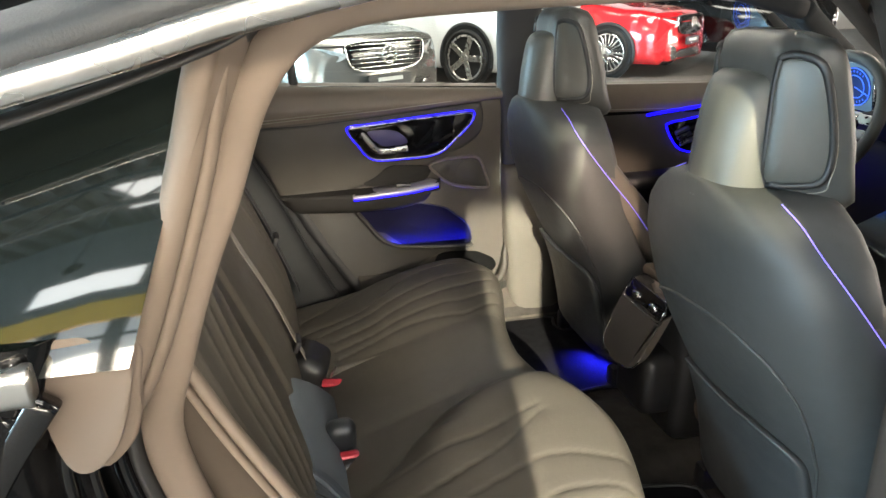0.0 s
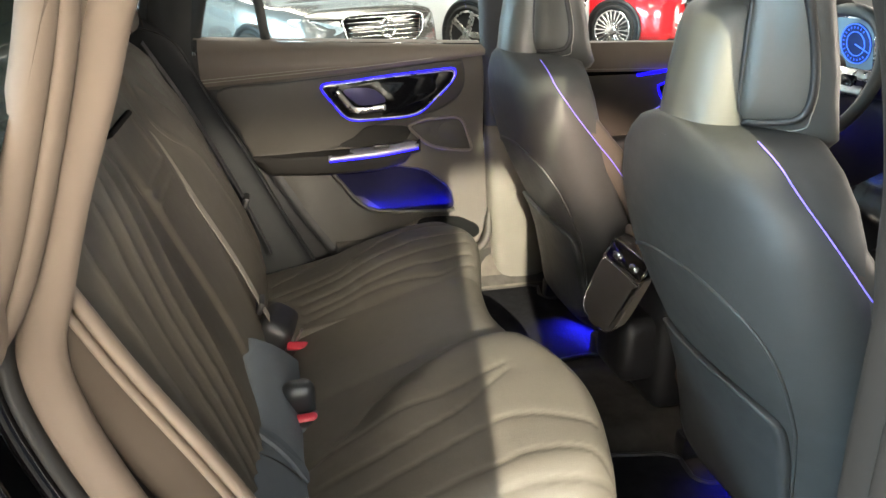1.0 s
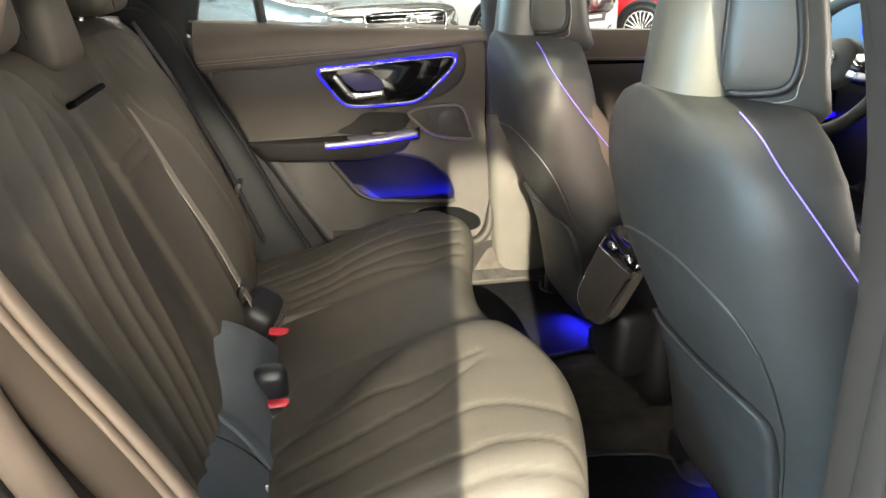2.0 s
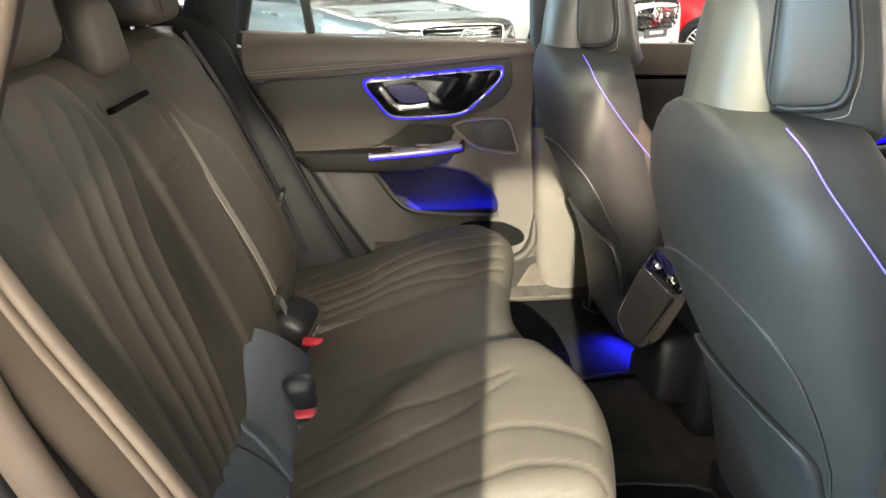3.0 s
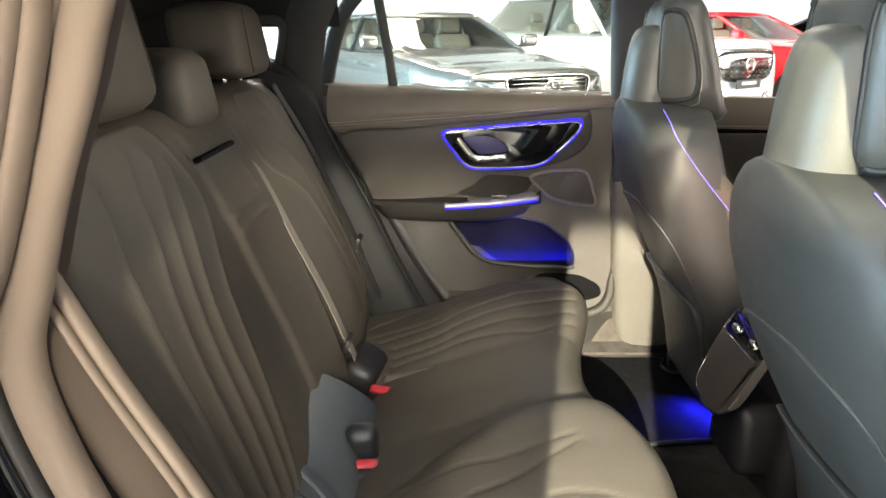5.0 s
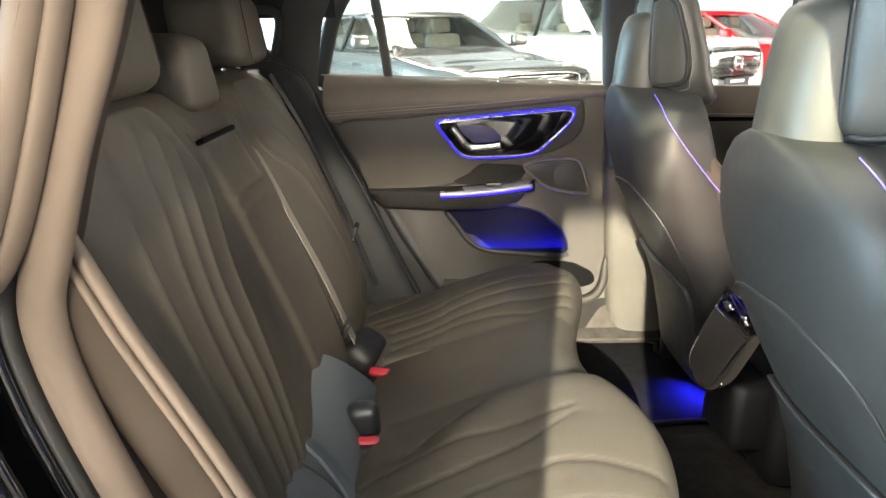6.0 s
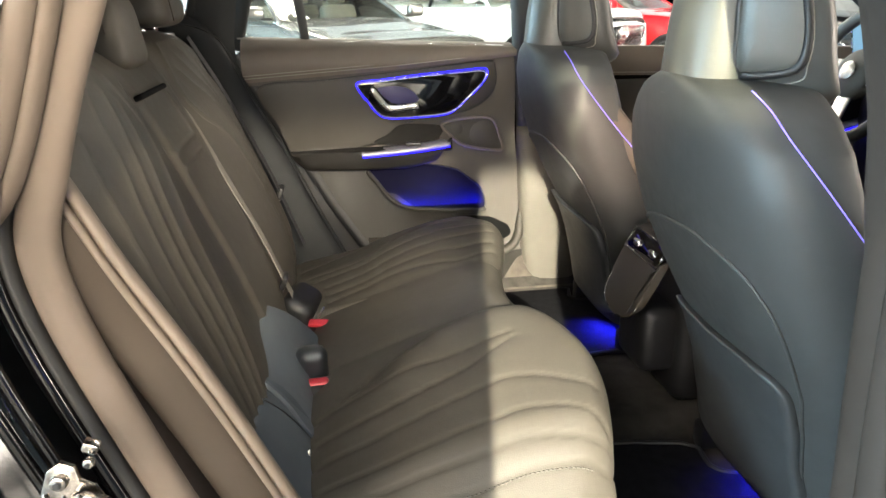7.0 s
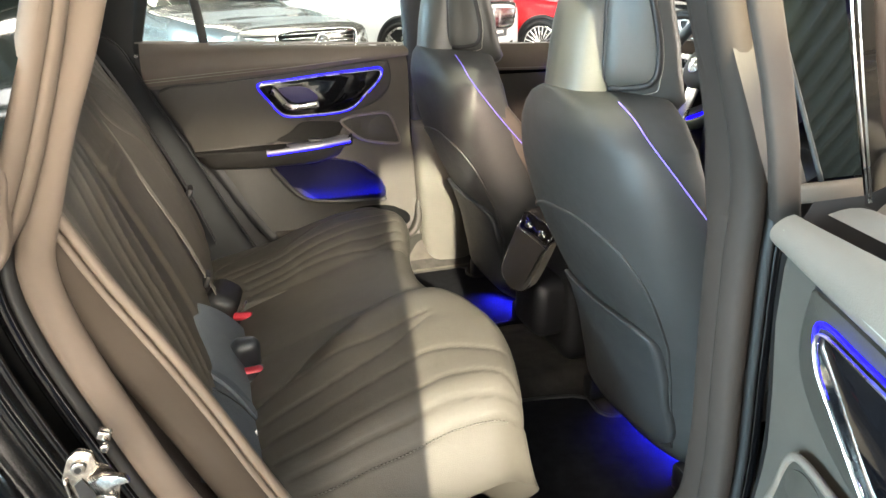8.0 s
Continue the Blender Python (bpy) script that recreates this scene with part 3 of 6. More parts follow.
    part("badge", tube([(bx, 0.085 * math.cos(a), bz + 0.085 * math.sin(a)) for a in np.linspace(0, 2 * math.pi, 33)[:-1]], 0.010, 8, True, (1, 0, 0.01)), M_CHROME, g, "round chrome badge")
    for k in range(3):
        a = math.pi / 2 + k * 2 * math.pi / 3
        part("badge_bar", tube([(bx, 0.0, bz), (bx, 0.082 * math.cos(a), bz + 0.082 * math.sin(a))], 0.008, 6, False, (1, 0, 0.01)), M_CHROME, g)
    low = part("low_intake", plate(spline([(-W * 0.42, -0.05), (-W * 0.36, 0.05), (W * 0.36, 0.05), (W * 0.42, -0.05)], 3, True), 0.03, lambda a, b, d: (-0.02 - 0.08 * (a / W) ** 2 + d, a, 0.33 + b), 0.006), M_BLACK, car, "dark lower air intake")
    plate_ob = part("front_plate", rbox(0.015, 0.52, 0.11, 0.004, 1, pose(0.035, 0, gz - 0.235)), M_PLATE, car, "dark dealer plate with light bars")
    part("plate_bar", rbox(0.004, 0.30, 0.035, 0, 1, pose(0.045, 0, gz - 0.225)), M_BAR, plate_ob)
    part("hood_line", sweep([(-0.06 - 0.10 * abs(k) ** 2, k * W * 0.78, hood * 0.875 + 0.0) for k in np.linspace(-1, 1, 13)], ring(0.006, 0.006, 6), False, (0, 0, 1)), M_BLACK, car, "dark panel gap")
    return car


M_SILVER = material("silver_paint", (0.27, 0.262, 0.25), 0.24, metal=0.6, rough_var=0.03, coat=0.8, stain=0.03)
M_WHITE = material("white_paint", (0.80, 0.81, 0.80), 0.2, rough_var=0.03, coat=1.0, stain=0.02)
M_RED_PAINT = material("red_paint", (0.55, 0.012, 0.018), 0.18, rough_var=0.03, coat=1.0, stain=0.03)
M_ICE = material("pale_blue_paint", (0.50, 0.66, 0.76), 0.2, rough_var=0.03, coat=1.0, stain=0.02)


def facing(x, y, deg):
    return pose(x, y, GROUND, 0, 0, deg)


parked_car("silver saloon car with a chrome barred grille", facing(1.22, 6.9, -60), M_SILVER, 4.9, 1.86, 1.46, False, "bars", 5)
parked_car("white sport utility car with a studded grille", facing(4.02, 9.4, -54), M_WHITE, 4.9, 1.98, 1.76, True, "studs", 5)
parked_car("glossy red electric car on many-spoked wheels", facing(6.24, 9.8, -52), M_RED_PAINT, 4.95, 1.92, 1.49, False, "closed", 22)
parked_car("glossy black car with bright headlights", facing(9.0, 10.2, -52), M_PAINT, 4.9, 1.9, 1.47, False, "bars", 10)
parked_car("pale blue saloon car beside the silver one", facing(-2.2, 7.4, -62), M_ICE, 4.8, 1.85, 1.45, False, "bars", 10)

# ---- the car we look into: floor, pillars, roof ----
def yl(d):
    """The world's y at the lateral distance d from the car's centre, positive away from the open door."""
    return YC + d


car_body = thing("car_body", "black car body with an open rear door", "car", m=pose(0, YC, GROUND))
BODY_INV = Matrix.Translation((0, -YC, -GROUND))


def bpart(name, body, mat, label="", smooth=True):
    """A part of the body, built in world places."""
    if isinstance(body, bmesh.types.BMesh):
        bmesh.ops.transform(body, matrix=BODY_INV, verts=body.verts)
    else:
        body.transform(BODY_INV)
    return part(name, body, mat, car_body, label, smooth)


def wbox(x0, x1, y0, y1, z0, z1, bevel=0.004):
    return rbox(x1 - x0, y1 - y0, z1 - z0, bevel, 2, Matrix.Translation(((x0 + x1) / 2, (y0 + y1) / 2, (z0 + z1) / 2)))


FLOOR = 0.42


def floor_pt(x, y):
    d = y - YC
    z = FLOOR + 0.03 * smooth01((0.17 - abs(d)) / 0.06)
    z += 0.10 * smooth01((abs(d) - 0.63) / 0.10)
    return (x, y, z + 0.10 * smooth01((0.66 - x) / 0.2))


bpart("floor_carpet", grid(floor_pt, np.linspace(0.30, 2.3, 60), np.linspace(YC - 0.74, YC + 0.74, 90)), M_CARPET, "dark carpet floor")
for sgn, nm in ((1, 1), (-1, -1)):
    y0 = YC + sgn * 0.74
    # sill carpet and the B-pillar foot
    bpart("sill", grid(lambda u, v: (u, YC + sgn * (0.655 + 0.16 * v), FLOOR + 0.02 + 0.105 * smooth01(v / 0.45) - 0.02 * smooth01((v - 0.6) / 0.4)), np.linspace(0.3, 1.9, 20), np.linspace(0, 1, 14)), M_CARPET_LIGHT, "light carpeted door sill")
    if sgn < 0:
        path = spline([(0.935, 0.665, 0.40), (0.915, 0.662, 0.56), (0.887, 0.66, 0.74), (0.860, 0.66, 0.90), (0.850, 0.66, 1.04), (0.842, 0.66, 1.12), (0.826, 0.66, 1.215), (0.784, 0.665, 1.36), (0.745, 0.70, 1.50)], 6)
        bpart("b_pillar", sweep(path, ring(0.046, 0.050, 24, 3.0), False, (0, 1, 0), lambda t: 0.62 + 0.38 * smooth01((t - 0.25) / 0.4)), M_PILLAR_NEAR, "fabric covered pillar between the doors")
        continue
    path = spline([(0.90, YC + sgn * 0.715, 0.40), (0.875, YC + sgn * 0.725, 0.60), (0.85, YC + sgn * 0.735, 0.85), (0.83, YC + sgn * 0.735, 1.05), (0.81, YC + sgn * 0.72, 1.2), (0.79, YC + sgn * 0.68, 1.38), (0.77, YC + sgn * 0.60, 1.52)], 6)
    cut = max(i for i, p in enumerate(path) if p[2] < 0.97)
    for stretch, mat, lab, grow in ((path[cut:], M_PILLAR, "dark fabric covered pillar between the doors", 0.0), (path[:cut + 1], M_PILLAR_LOW, "pale plastic foot of the pillar", 1.0)):
        zs = [p[2] for p in stretch]
        bpart("b_pillar", sweep(stretch, ring(0.075, 0.035, 20, 3.2), False, (0, 1, 0), lambda t: 0.02 * grow + 1.25 - 0.4 * smooth01((zs[0] + (zs[-1] - zs[0]) * t - 0.40) / 0.80)), mat, lab)

# roof, its liner, the front screen frame and the tail
def roof_pt(x, d, lift=0.0):
    z = 1.60 - 0.05 * (x - 0.65) ** 2 - 0.12 * max(0.0, 0.10 - x) ** 1.5 - 0.055 * abs(d / 0.62) ** 3
    return (x, YC + d, z + lift)


def roof_sheet(name, x0, x1, d0, d1, lift, mat, label):
    return bpart(name, grid(lambda x, d: roof_pt(x, d, lift), np.linspace(x0, x1, max(4, int((x1 - x0) / 0.07))), np.linspace(d0, d1, max(4, int((d1 - d0) / 0.05)))), mat, label)


# wide glass panel between two dark frames, added unseen to let hall light in
RX0, RX1, RD = 0.16, 1.05, 0.42
for lift, mat, nm, lab, ex in ((-0.03, M_LINER, "headliner", "dark fabric headliner", 0.0), (0.012, M_PAINT, "roof", "glossy black roof", 0.02)):
    roof_sheet(nm, -1.0 - ex, RX0, -0.62, 0.62, lift, mat, lab)
    roof_sheet(nm, RX1, 1.75 + ex, -0.62, 0.62, lift, mat, lab)
    for sd in (-1, 1):
        roof_sheet(nm, RX0, RX1, min(sd * RD, sd * 0.62), max(sd * RD, sd * 0.62), lift, mat, lab)
pane = roof_sheet("added_roof_glass", RX0, RX1, -RD, RD, 0.008, M_GLASS_ROOF, "added tinted glass roof panel that lets hall light in")
pane.visible_shadow = False
for sd in (-1, 1):
    bpart("roof_glass_rim", grid(lambda x, v: roof_pt(x, sd * RD, -0.03 + 0.042 * v), np.linspace(RX0, RX1, 14), (0, 1)), M_LINER)
for xx in (RX0, RX1):
    bpart("roof_glass_rim", grid(lambda d, v: roof_pt(xx, d, -0.03 + 0.042 * v), np.linspace(-RD, RD, 14), (0, 1)), M_LINER)

# far side: frames of the windows
def frame_tube(name, pts, w, h, mat, label="", power=3.0, n=7):
    return bpart(name, sweep(spline(pts, n), ring(w, h, 16, power), False, (0, 1, 0.01)), mat, label)


FY = YC + 0.74
frame_tube("window_rail", [(-0.6, FY - 0.10, 1.42), (-0.2, FY - 0.10, 1.465), (0.1, FY - 0.10, 1.492), (0.5, FY - 0.10, 1.515), (1.2, FY - 0.10, 1.505), (1.7, FY - 0.10, 1.40)], 0.03, 0.03, M_LINER, "dark upper window frame")
frame_tube("a_pillar", [(2.25, FY - 0.02, 1.06), (1.95, FY - 0.05, 1.24), (1.7, FY - 0.10, 1.40)], 0.035, 0.03, M_LINER, "dark front pillar")
frame_tube("a_pillar", [(2.25, YC - 0.72, 1.06), (1.95, YC - 0.69, 1.24), (1.7, YC - 0.64, 1.40), (1.2, YC - 0.65, 1.50)], 0.035, 0.03, M_LINER, "dark front pillar")
# far C pillar with its quarter window
def cpillar_pt(u, v):
    """u along the pillar's height, v from its front edge back."""
    z = 1.16 + 0.32 * u
    front = -0.045 + 0.20 * max(0, z - 1.215) + 0.30 * max(0, z - 1.36)
    return (front - v * (0.105 + 0.02 * u), FY - 0.015 - 0.10 * u - 0.02 * math.sin(math.pi * v), z)


bpart("c_pillar", grid(cpillar_pt, np.linspace(0, 1, 14), np.linspace(0, 1, 14)), M_PILLAR, "dark fabric rear pillar")
frame_tube("quarter_frame", [(-0.40, FY - 0.03, 1.245), (-0.20, FY - 0.03, 1.247), (-0.162, FY - 0.04, 1.262), (-0.145, FY - 0.06, 1.30), (-0.128, FY - 0.08, 1.36), (-0.140, FY - 0.09, 1.388), (-0.20, FY - 0.09, 1.392), (-0.40, FY - 0.09, 1.385)], 0.012, 0.012, M_PILLAR, "rounded quarter window frame")
bpart("quarter_shelf", grid(lambda u, v: (-0.10 - 0.6 * u, FY - 0.05 + 0.06 * v, 1.246 - 0.10 * (1 - v)), np.linspace(0, 1, 6), np.linspace(0, 1, 6)), M_PILLAR)
bpart("tail_liner", grid(lambda u, v: (-0.62 - 0.25 * math.sin(math.pi * u), YC - 0.66 + 1.32 * u, 0.6 + 0.62 * v), np.linspace(0, 1, 10), np.linspace(0, 1, 6)), M_LINER, "dark boot lining")
bpart("tailgate", grid(lambda u, v: (-0.86 - 0.10 * math.sin(math.pi * u) + 0.10 * v, YC - 0.72 + 1.44 * u, 0.45 + 1.08 * v), np.linspace(0, 1, 12), np.linspace(0, 1, 10)), M_LINER, "dark inside of the tailgate")
bpart("quarter_lining", grid(lambda u, v: (-0.27 - 0.6 * u, FY - 0.02 - 0.10 * v, 1.18 + 0.30 * v), np.linspace(0, 1, 6), np.linspace(0, 1, 6)), M_LINER, "dark side lining of the boot")
bpart("quarter_head", grid(lambda u, v: (0.02 - 0.6 * u, FY - 0.070 - 0.05 * v, 1.372 + 0.11 * v), np.linspace(0, 1, 6), np.linspace(0, 1, 6)), M_LINER, "dark lining over the quarter window")
bpart("tail_top", grid(lambda u, v: (-0.50 - 0.5 * u, YC - 0.64 + 1.28 * v, 1.44 - 0.10 * u), np.linspace(0, 1, 5), np.linspace(0, 1, 5)), M_LINER)

# ---- the near door opening: seals, flange, quarter glass, latch ----
OPENING = [(0.79, 0.545), (0.62, 0.525), (0.36, 0.53), (0.20, 0.58), (0.115, 0.65), (0.047, 0.753), (-0.014, 0.915), (-0.050, 1.03), (-0.060, 1.105), (-0.042, 1.17), (-0.015, 1.25), (0.018, 1.33), (0.045, 1.402), (0.076, 1.450), (0.12, 1.478), (0.18, 1.490), (0.275, 1.496), (0.40, 1.502), (0.56, 1.508), (0.66, 1.498), (0.705, 1.45), (0.725, 1.36), (0.775, 1.22), (0.798, 1.12), (0.800, 1.02), (0.808, 0.86), (0.818, 0.66)]


def opening(dx, dy, first=0.0, last=None):
    """The middle of the opening's seal, moved outwards by dx in its plane and by dy along y; first, last: a stretch of it."""
    pts = spline([(a, 0, b) for a, b in OPENING], 6, True)
    c = np.array((0.42, 0, 1.05))
    out = []
    for i in range(len(pts)):
        t = pts[(i + 1) % len(pts)] - pts[i - 1]
        nrm = np.array((-t[2], 0, t[0]))
        nrm /= max(np.linalg.norm(nrm), 1e-9)
        if np.dot(nrm, pts[i] - c) < 0:
            nrm = -nrm
        y = YC - 0.71 - 0.09 * smooth01((pts[i][0] - 0.30) / 0.45)
        out.append(pts[i] + nrm * dx + np.array((0, y + dy, 0)))
    out = np.array(out)
    return out if last is None else out[int(first * 6):int(last * 6)]


bpart("door_seal", sweep(opening(0.0, -0.007, 0.8, 19.6), ring(0.0195, 0.017, 16, 2.4), False, (0, 1, 0)), M_SEAL, "soft brown-grey door seal")
# the same seal along the pillar, its shade put in as a darker colour
bpart("door_seal", sweep(opening(0.0, 0.0, 19.6, 27.0), ring(0.0185, 0.024, 16, 2.4), False, (0, 1, 0)), M_PILLAR_NEAR, "door seal on the pillar, shade put into its colour")
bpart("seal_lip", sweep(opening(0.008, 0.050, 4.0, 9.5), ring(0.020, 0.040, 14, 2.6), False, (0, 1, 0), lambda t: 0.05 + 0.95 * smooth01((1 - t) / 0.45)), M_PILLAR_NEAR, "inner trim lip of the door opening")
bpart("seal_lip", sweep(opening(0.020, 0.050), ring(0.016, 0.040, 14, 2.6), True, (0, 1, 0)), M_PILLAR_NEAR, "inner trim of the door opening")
bpart("seal_groove", sweep(opening(0.026, -0.010), ring(0.008, 0.018, 10), True, (0, 1, 0)), M_RUBBER, "black groove beside the seal")
bpart("door_flange", sweep(opening(0.040, -0.020), ring(0.009, 0.010, 10), True, (0, 1, 0)), M_PAINT, "black painted flange")
for off, r in ((0.054, 0.006), (0.072, 0.007)):
    bpart("flange_edge", sweep(opening(off, -0.03 - off * 0.5, 4.6, 9.3), ring(r, r, 8), False, (0, 1, 0)), M_PAINT, "black painted flange edge")
# two rubber beads on the rear pillar, and its plastic foot
bpart("frame_bead", sweep(spline([(0.09, 0.657, 1.500), (0.041, 0.655, 1.463), (0.011, 0.655, 1.358), (-0.026, 0.655, 1.249), (-0.054, 0.655, 1.18), (-0.077, 0.652, 1.142), (-0.100, 0.645, 1.122)], 8), ring(0.0085, 0.016, 12), False, (0, 1, 0)), M_SEAL, "brown rubber bead of the door frame")
bpart("frame_bead", sweep(spline([(0.06, 0.642, 1.490), (0.026, 0.64, 1.459), (-0.005, 0.64, 1.362), (-0.041, 0.64, 1.258), (-0.068, 0.64, 1.191), (-0.093, 0.637, 1.147), (-0.115, 0.63, 1.128)], 8), ring(0.0135, 0.016, 12), False, (0, 1, 0)), M_SEAL, "brown rubber bead of the door frame")
bpart("pillar_web", grid(lambda u, v: (0.075 - 0.125 * u - 0.028 * v, 0.690 - 0.065 * v, 1.485 - 0.325 * u), np.linspace(0, 1, 12), np.linspace(0, 1, 5)), M_SEAL, "brown plastic pillar cover")
bpart("pillar_foot", plate(spline([(-0.135, 1.216), (-0.118, 1.224), (-0.058, 1.226), (-0.060, 1.182), (-0.064, 1.150), (-0.075, 1.126), (-0.1, 1.108), (-0.126, 1.140)], 5, True), 0.02, lambda a, b, d: (a, 0.636 - d, b), 0.006, 3), M_SEAL, "brown plastic foot of the pillar")
bpart("foot_face", plate(spline([(-0.130, 1.240), (-0.062, 1.236), (-0.064, 1.19), (-0.080, 1.140), (-0.104, 1.116), (-0.124, 1.128), (-0.134, 1.19)], 4, True), 0.012, lambda a, b, d: (a, 0.612 - d, b), 0.004, 2), M_SEAL, "brown plastic foot of the pillar")
# rear quarter: black painted side, quarter glass between chrome strips
run = opening(0.060, -0.055, 2.0, 9.9)


def quarter_pt(i, v):
    x, y, z = run[i]
    e = smooth01(v / 0.10)
    return (x - 1.1 * v ** 1.3, y - 0.05 * e - 0.10 * smooth01((v - 0.03) / 0.3) * smooth01((1.30 - z) / 0.25), z + 0.04 * v)


bpart("rear_quarter", grid(quarter_pt, range(0, len(run)), np.linspace(0, 1, 40) ** 1.5), M_PAINT, "glossy black rear side panel")
bpart("quarter_glass", grid(lambda u, v: (-0.060 + 0.085 * u - 0.62 * v, 0.593 + 0.090 * (0.70 * u + 0.30 * u * u) + 0.004 * math.sin(3 * v), 1.215 + 0.252 * u - 0.17 * u * v), np.linspace(0, 1, 12), np.linspace(0, 1, 16)), M_GLASS_DARK, "dark quarter window")
bpart("chrome_strip", sweep(spline([(-0.66, 0.563, 1.25), (-0.42, 0.560, 1.345), (-0.22, 0.560, 1.408), (-0.098, 0.56, 1.440), (-0.027, 0.56, 1.459), (0.06, 0.56, 1.484), (0.20, 0.558, 1.512), (0.45, 0.555, 1.540), (0.9, 0.555, 1.548)], 8), ring(0.0110, 0.010, 16, 3), False, (0, 1, 0.3)), M_SATIN, "bright chrome strip over the windows")
bpart("roof_gutter", sweep(spline([(-0.66, 0.60, 1.285), (-0.42, 0.60, 1.372), (-0.22, 0.60, 1.432), (-0.098, 0.60, 1.465), (0.06, 0.60, 1.512), (0.20, 0.60, 1.540), (0.45, 0.60, 1.566), (0.9, 0.60, 1.572)], 8), ring(0.016, 0.040, 14, 3), False, (0, 1, 0.3)), M_RUBBER, "black roof rail")
bpart("strip_seal", sweep(spline([(-0.66, 0.585, 1.228), (-0.42, 0.587, 1.322), (-0.22, 0.587, 1.385), (-0.098, 0.59, 1.418), (-0.027, 0.592, 1.440), (0.03, 0.60, 1.460), (0.10, 0.62, 1.488), (0.25, 0.63, 1.512), (0.6, 0.60, 1.528)], 8), ring(0.004, 0.010, 10), False, (0, 1, 0.3)), M_RUBBER, "black rubber under the strip")
bpart("chrome_end", sweep(spline([(-0.73, 0.580, 1.172), (-0.333, 0.583, 1.207), (-0.160, 0.580, 1.218), (-0.126, 0.580, 1.218)], 6), ring(0.0180, 0.011, 16, 4), False, (0, 1, 0.3)), M_SATIN, "bright chrome strip under the quarter window")
for pts in ([(-0.122, 0.588, 1.200), (-0.158, 0.588, 1.150), (-0.186, 0.585, 1.108), (-0.255, 0.580, 1.01)], [(-0.152, 0.588, 1.194), (-0.188, 0.588, 1.148), (-0.226, 0.585, 1.098), (-0.298, 0.580, 1.0)]):
    bpart("strip_cap", sweep(spline(pts, 5), ring(0.0125, 0.008, 16, 4), False, (0, 1, 0)), M_PAINT, "black trim end")
# the latch
LY = 0.575
M_LATCH = material("latch_steel", (0.36, 0.33, 0.30), 0.22, metal=1.0, stain=0.6, stain_size=90, grain=0.5, grain_size=120)
latch = bpart("latch_plate", plate([(-0.055, 0.905), (-0.046, 0.928), (-0.034, 0.936), (-0.022, 0.930), (-0.020, 0.915), (-0.008, 0.908), (0.000, 0.890), (-0.006, 0.862), (-0.020, 0.852), (-0.040, 0.858), (-0.050, 0.872)], 0.005, lambda a, b, d: (a, LY - d, b), 0.0015), M_LATCH, "worn bright metal door latch")
bpart("latch_cam", plate([(-0.030, 0.900), (-0.012, 0.912), (0.010, 0.913), (0.014, 0.907), (-0.002, 0.899), (-0.010, 0.888), (-0.024, 0.884)], 0.008, lambda a, b, d: (a, LY - 0.006 - d - (a + 0.03) * 0.5, b), 0.002), M_LATCH, "pointed latch cam")
bpart("latch_slot", plate([(-0.044, 0.896), (-0.036, 0.902), (-0.026, 0.880), (-0.030, 0.868), (-0.040, 0.872)], 0.002, lambda a, b, d: (a, LY - 0.0055 - d, b), 0), M_BLACK, "dark slot")
for a, b, r in ((-0.036, 0.918, 0.0075), (-0.012, 0.869, 0.0085), (-0.008, 0.936, 0.005)):
    bpart("latch_bolt", cyl(r, 0.008, 18, pose(a, LY - 0.008, b, 90, 0, 0), 0.0025), M_LATCH, "bolt head")
    bpart("bolt_socket", cyl(r * 0.5, 0.003, 6, pose(a, LY - 0.0125, b, 90, 0, 0)), M_BLACK)
bpart("latch_rib", tube(spline([(-0.052, LY - 0.006, 0.904), (-0.048, LY - 0.008, 0.875), (-0.036, LY - 0.008, 0.860), (-0.020, LY - 0.007, 0.856)], 5), 0.0022, 8), M_LATCH)
bpart("latch_bracket", rbox(0.014, 0.012, 0.010, 0.002, 2, pose(-0.008, LY + 0.004, 0.945, 0, 25, 0)), M_LATCH, "small bent bracket")
# side lining behind the bench
bpart("side_lining", grid(lambda u, v: (0.46 - 1.12 * u, YC + 0.752 + 0.01 * v, 0.40 + (0.75 + 0.06 * u) * v), np.linspace(0, 1, 12), np.linspace(0, 1, 8)), M_BLACK, "black side lining")
bpart("side_lining", grid(lambda u, v: (-0.062 - 0.9 * u, YC - 0.69, 0.30 + 0.92 * v), np.linspace(0, 1, 8), np.linspace(0, 1, 8)), M_BLACK, "black side lining")

# ---- the outside of the car ----
def skin_d(z):
    return 0.90 + 0.05 * math.sin(math.pi * min(max((z - 0.35) / 0.9, 0), 1))


def side_skin(name, sgn, x0, x1, z0, z1, label):
    return bpart(name, grid(lambda x, z: (x, YC + sgn * (skin_d(z) - 0.015 * smooth01((0.02 - (x - x0)) / 0.02) - 0.015 * smooth01((0.02 - (x1 - x)) / 0.02)), z), np.linspace(x0, x1, 30), np.linspace(z0, z1, 16)), M_PAINT, label)


side_skin("front_door_skin", -1, 0.86, 1.93, 0.36, 1.165, "glossy black outer skin of the front door")
side_skin("front_door_skin", 1, 0.86, 1.93, 0.36, 1.15, "glossy black outer skin of the front door")
side_skin("rear_side_skin", 1, -1.08, -0.08, 0.36, 1.20, "glossy black rear side panel")
pane = bpart("front_window", grid(lambda x, v: (x - 0.03 * v * smooth01((1.0 - x) / 0.2), 0.492 + 0.165 * v, 1.168 + 0.312 * v - 0.05 * v * smooth01((x - 1.4) / 0.6)), np.linspace(0.800, 1.95, 16), np.linspace(0, 1, 8)), M_GLASS_DARK, "dark reflecting front side window")
pane.visible_shadow = False
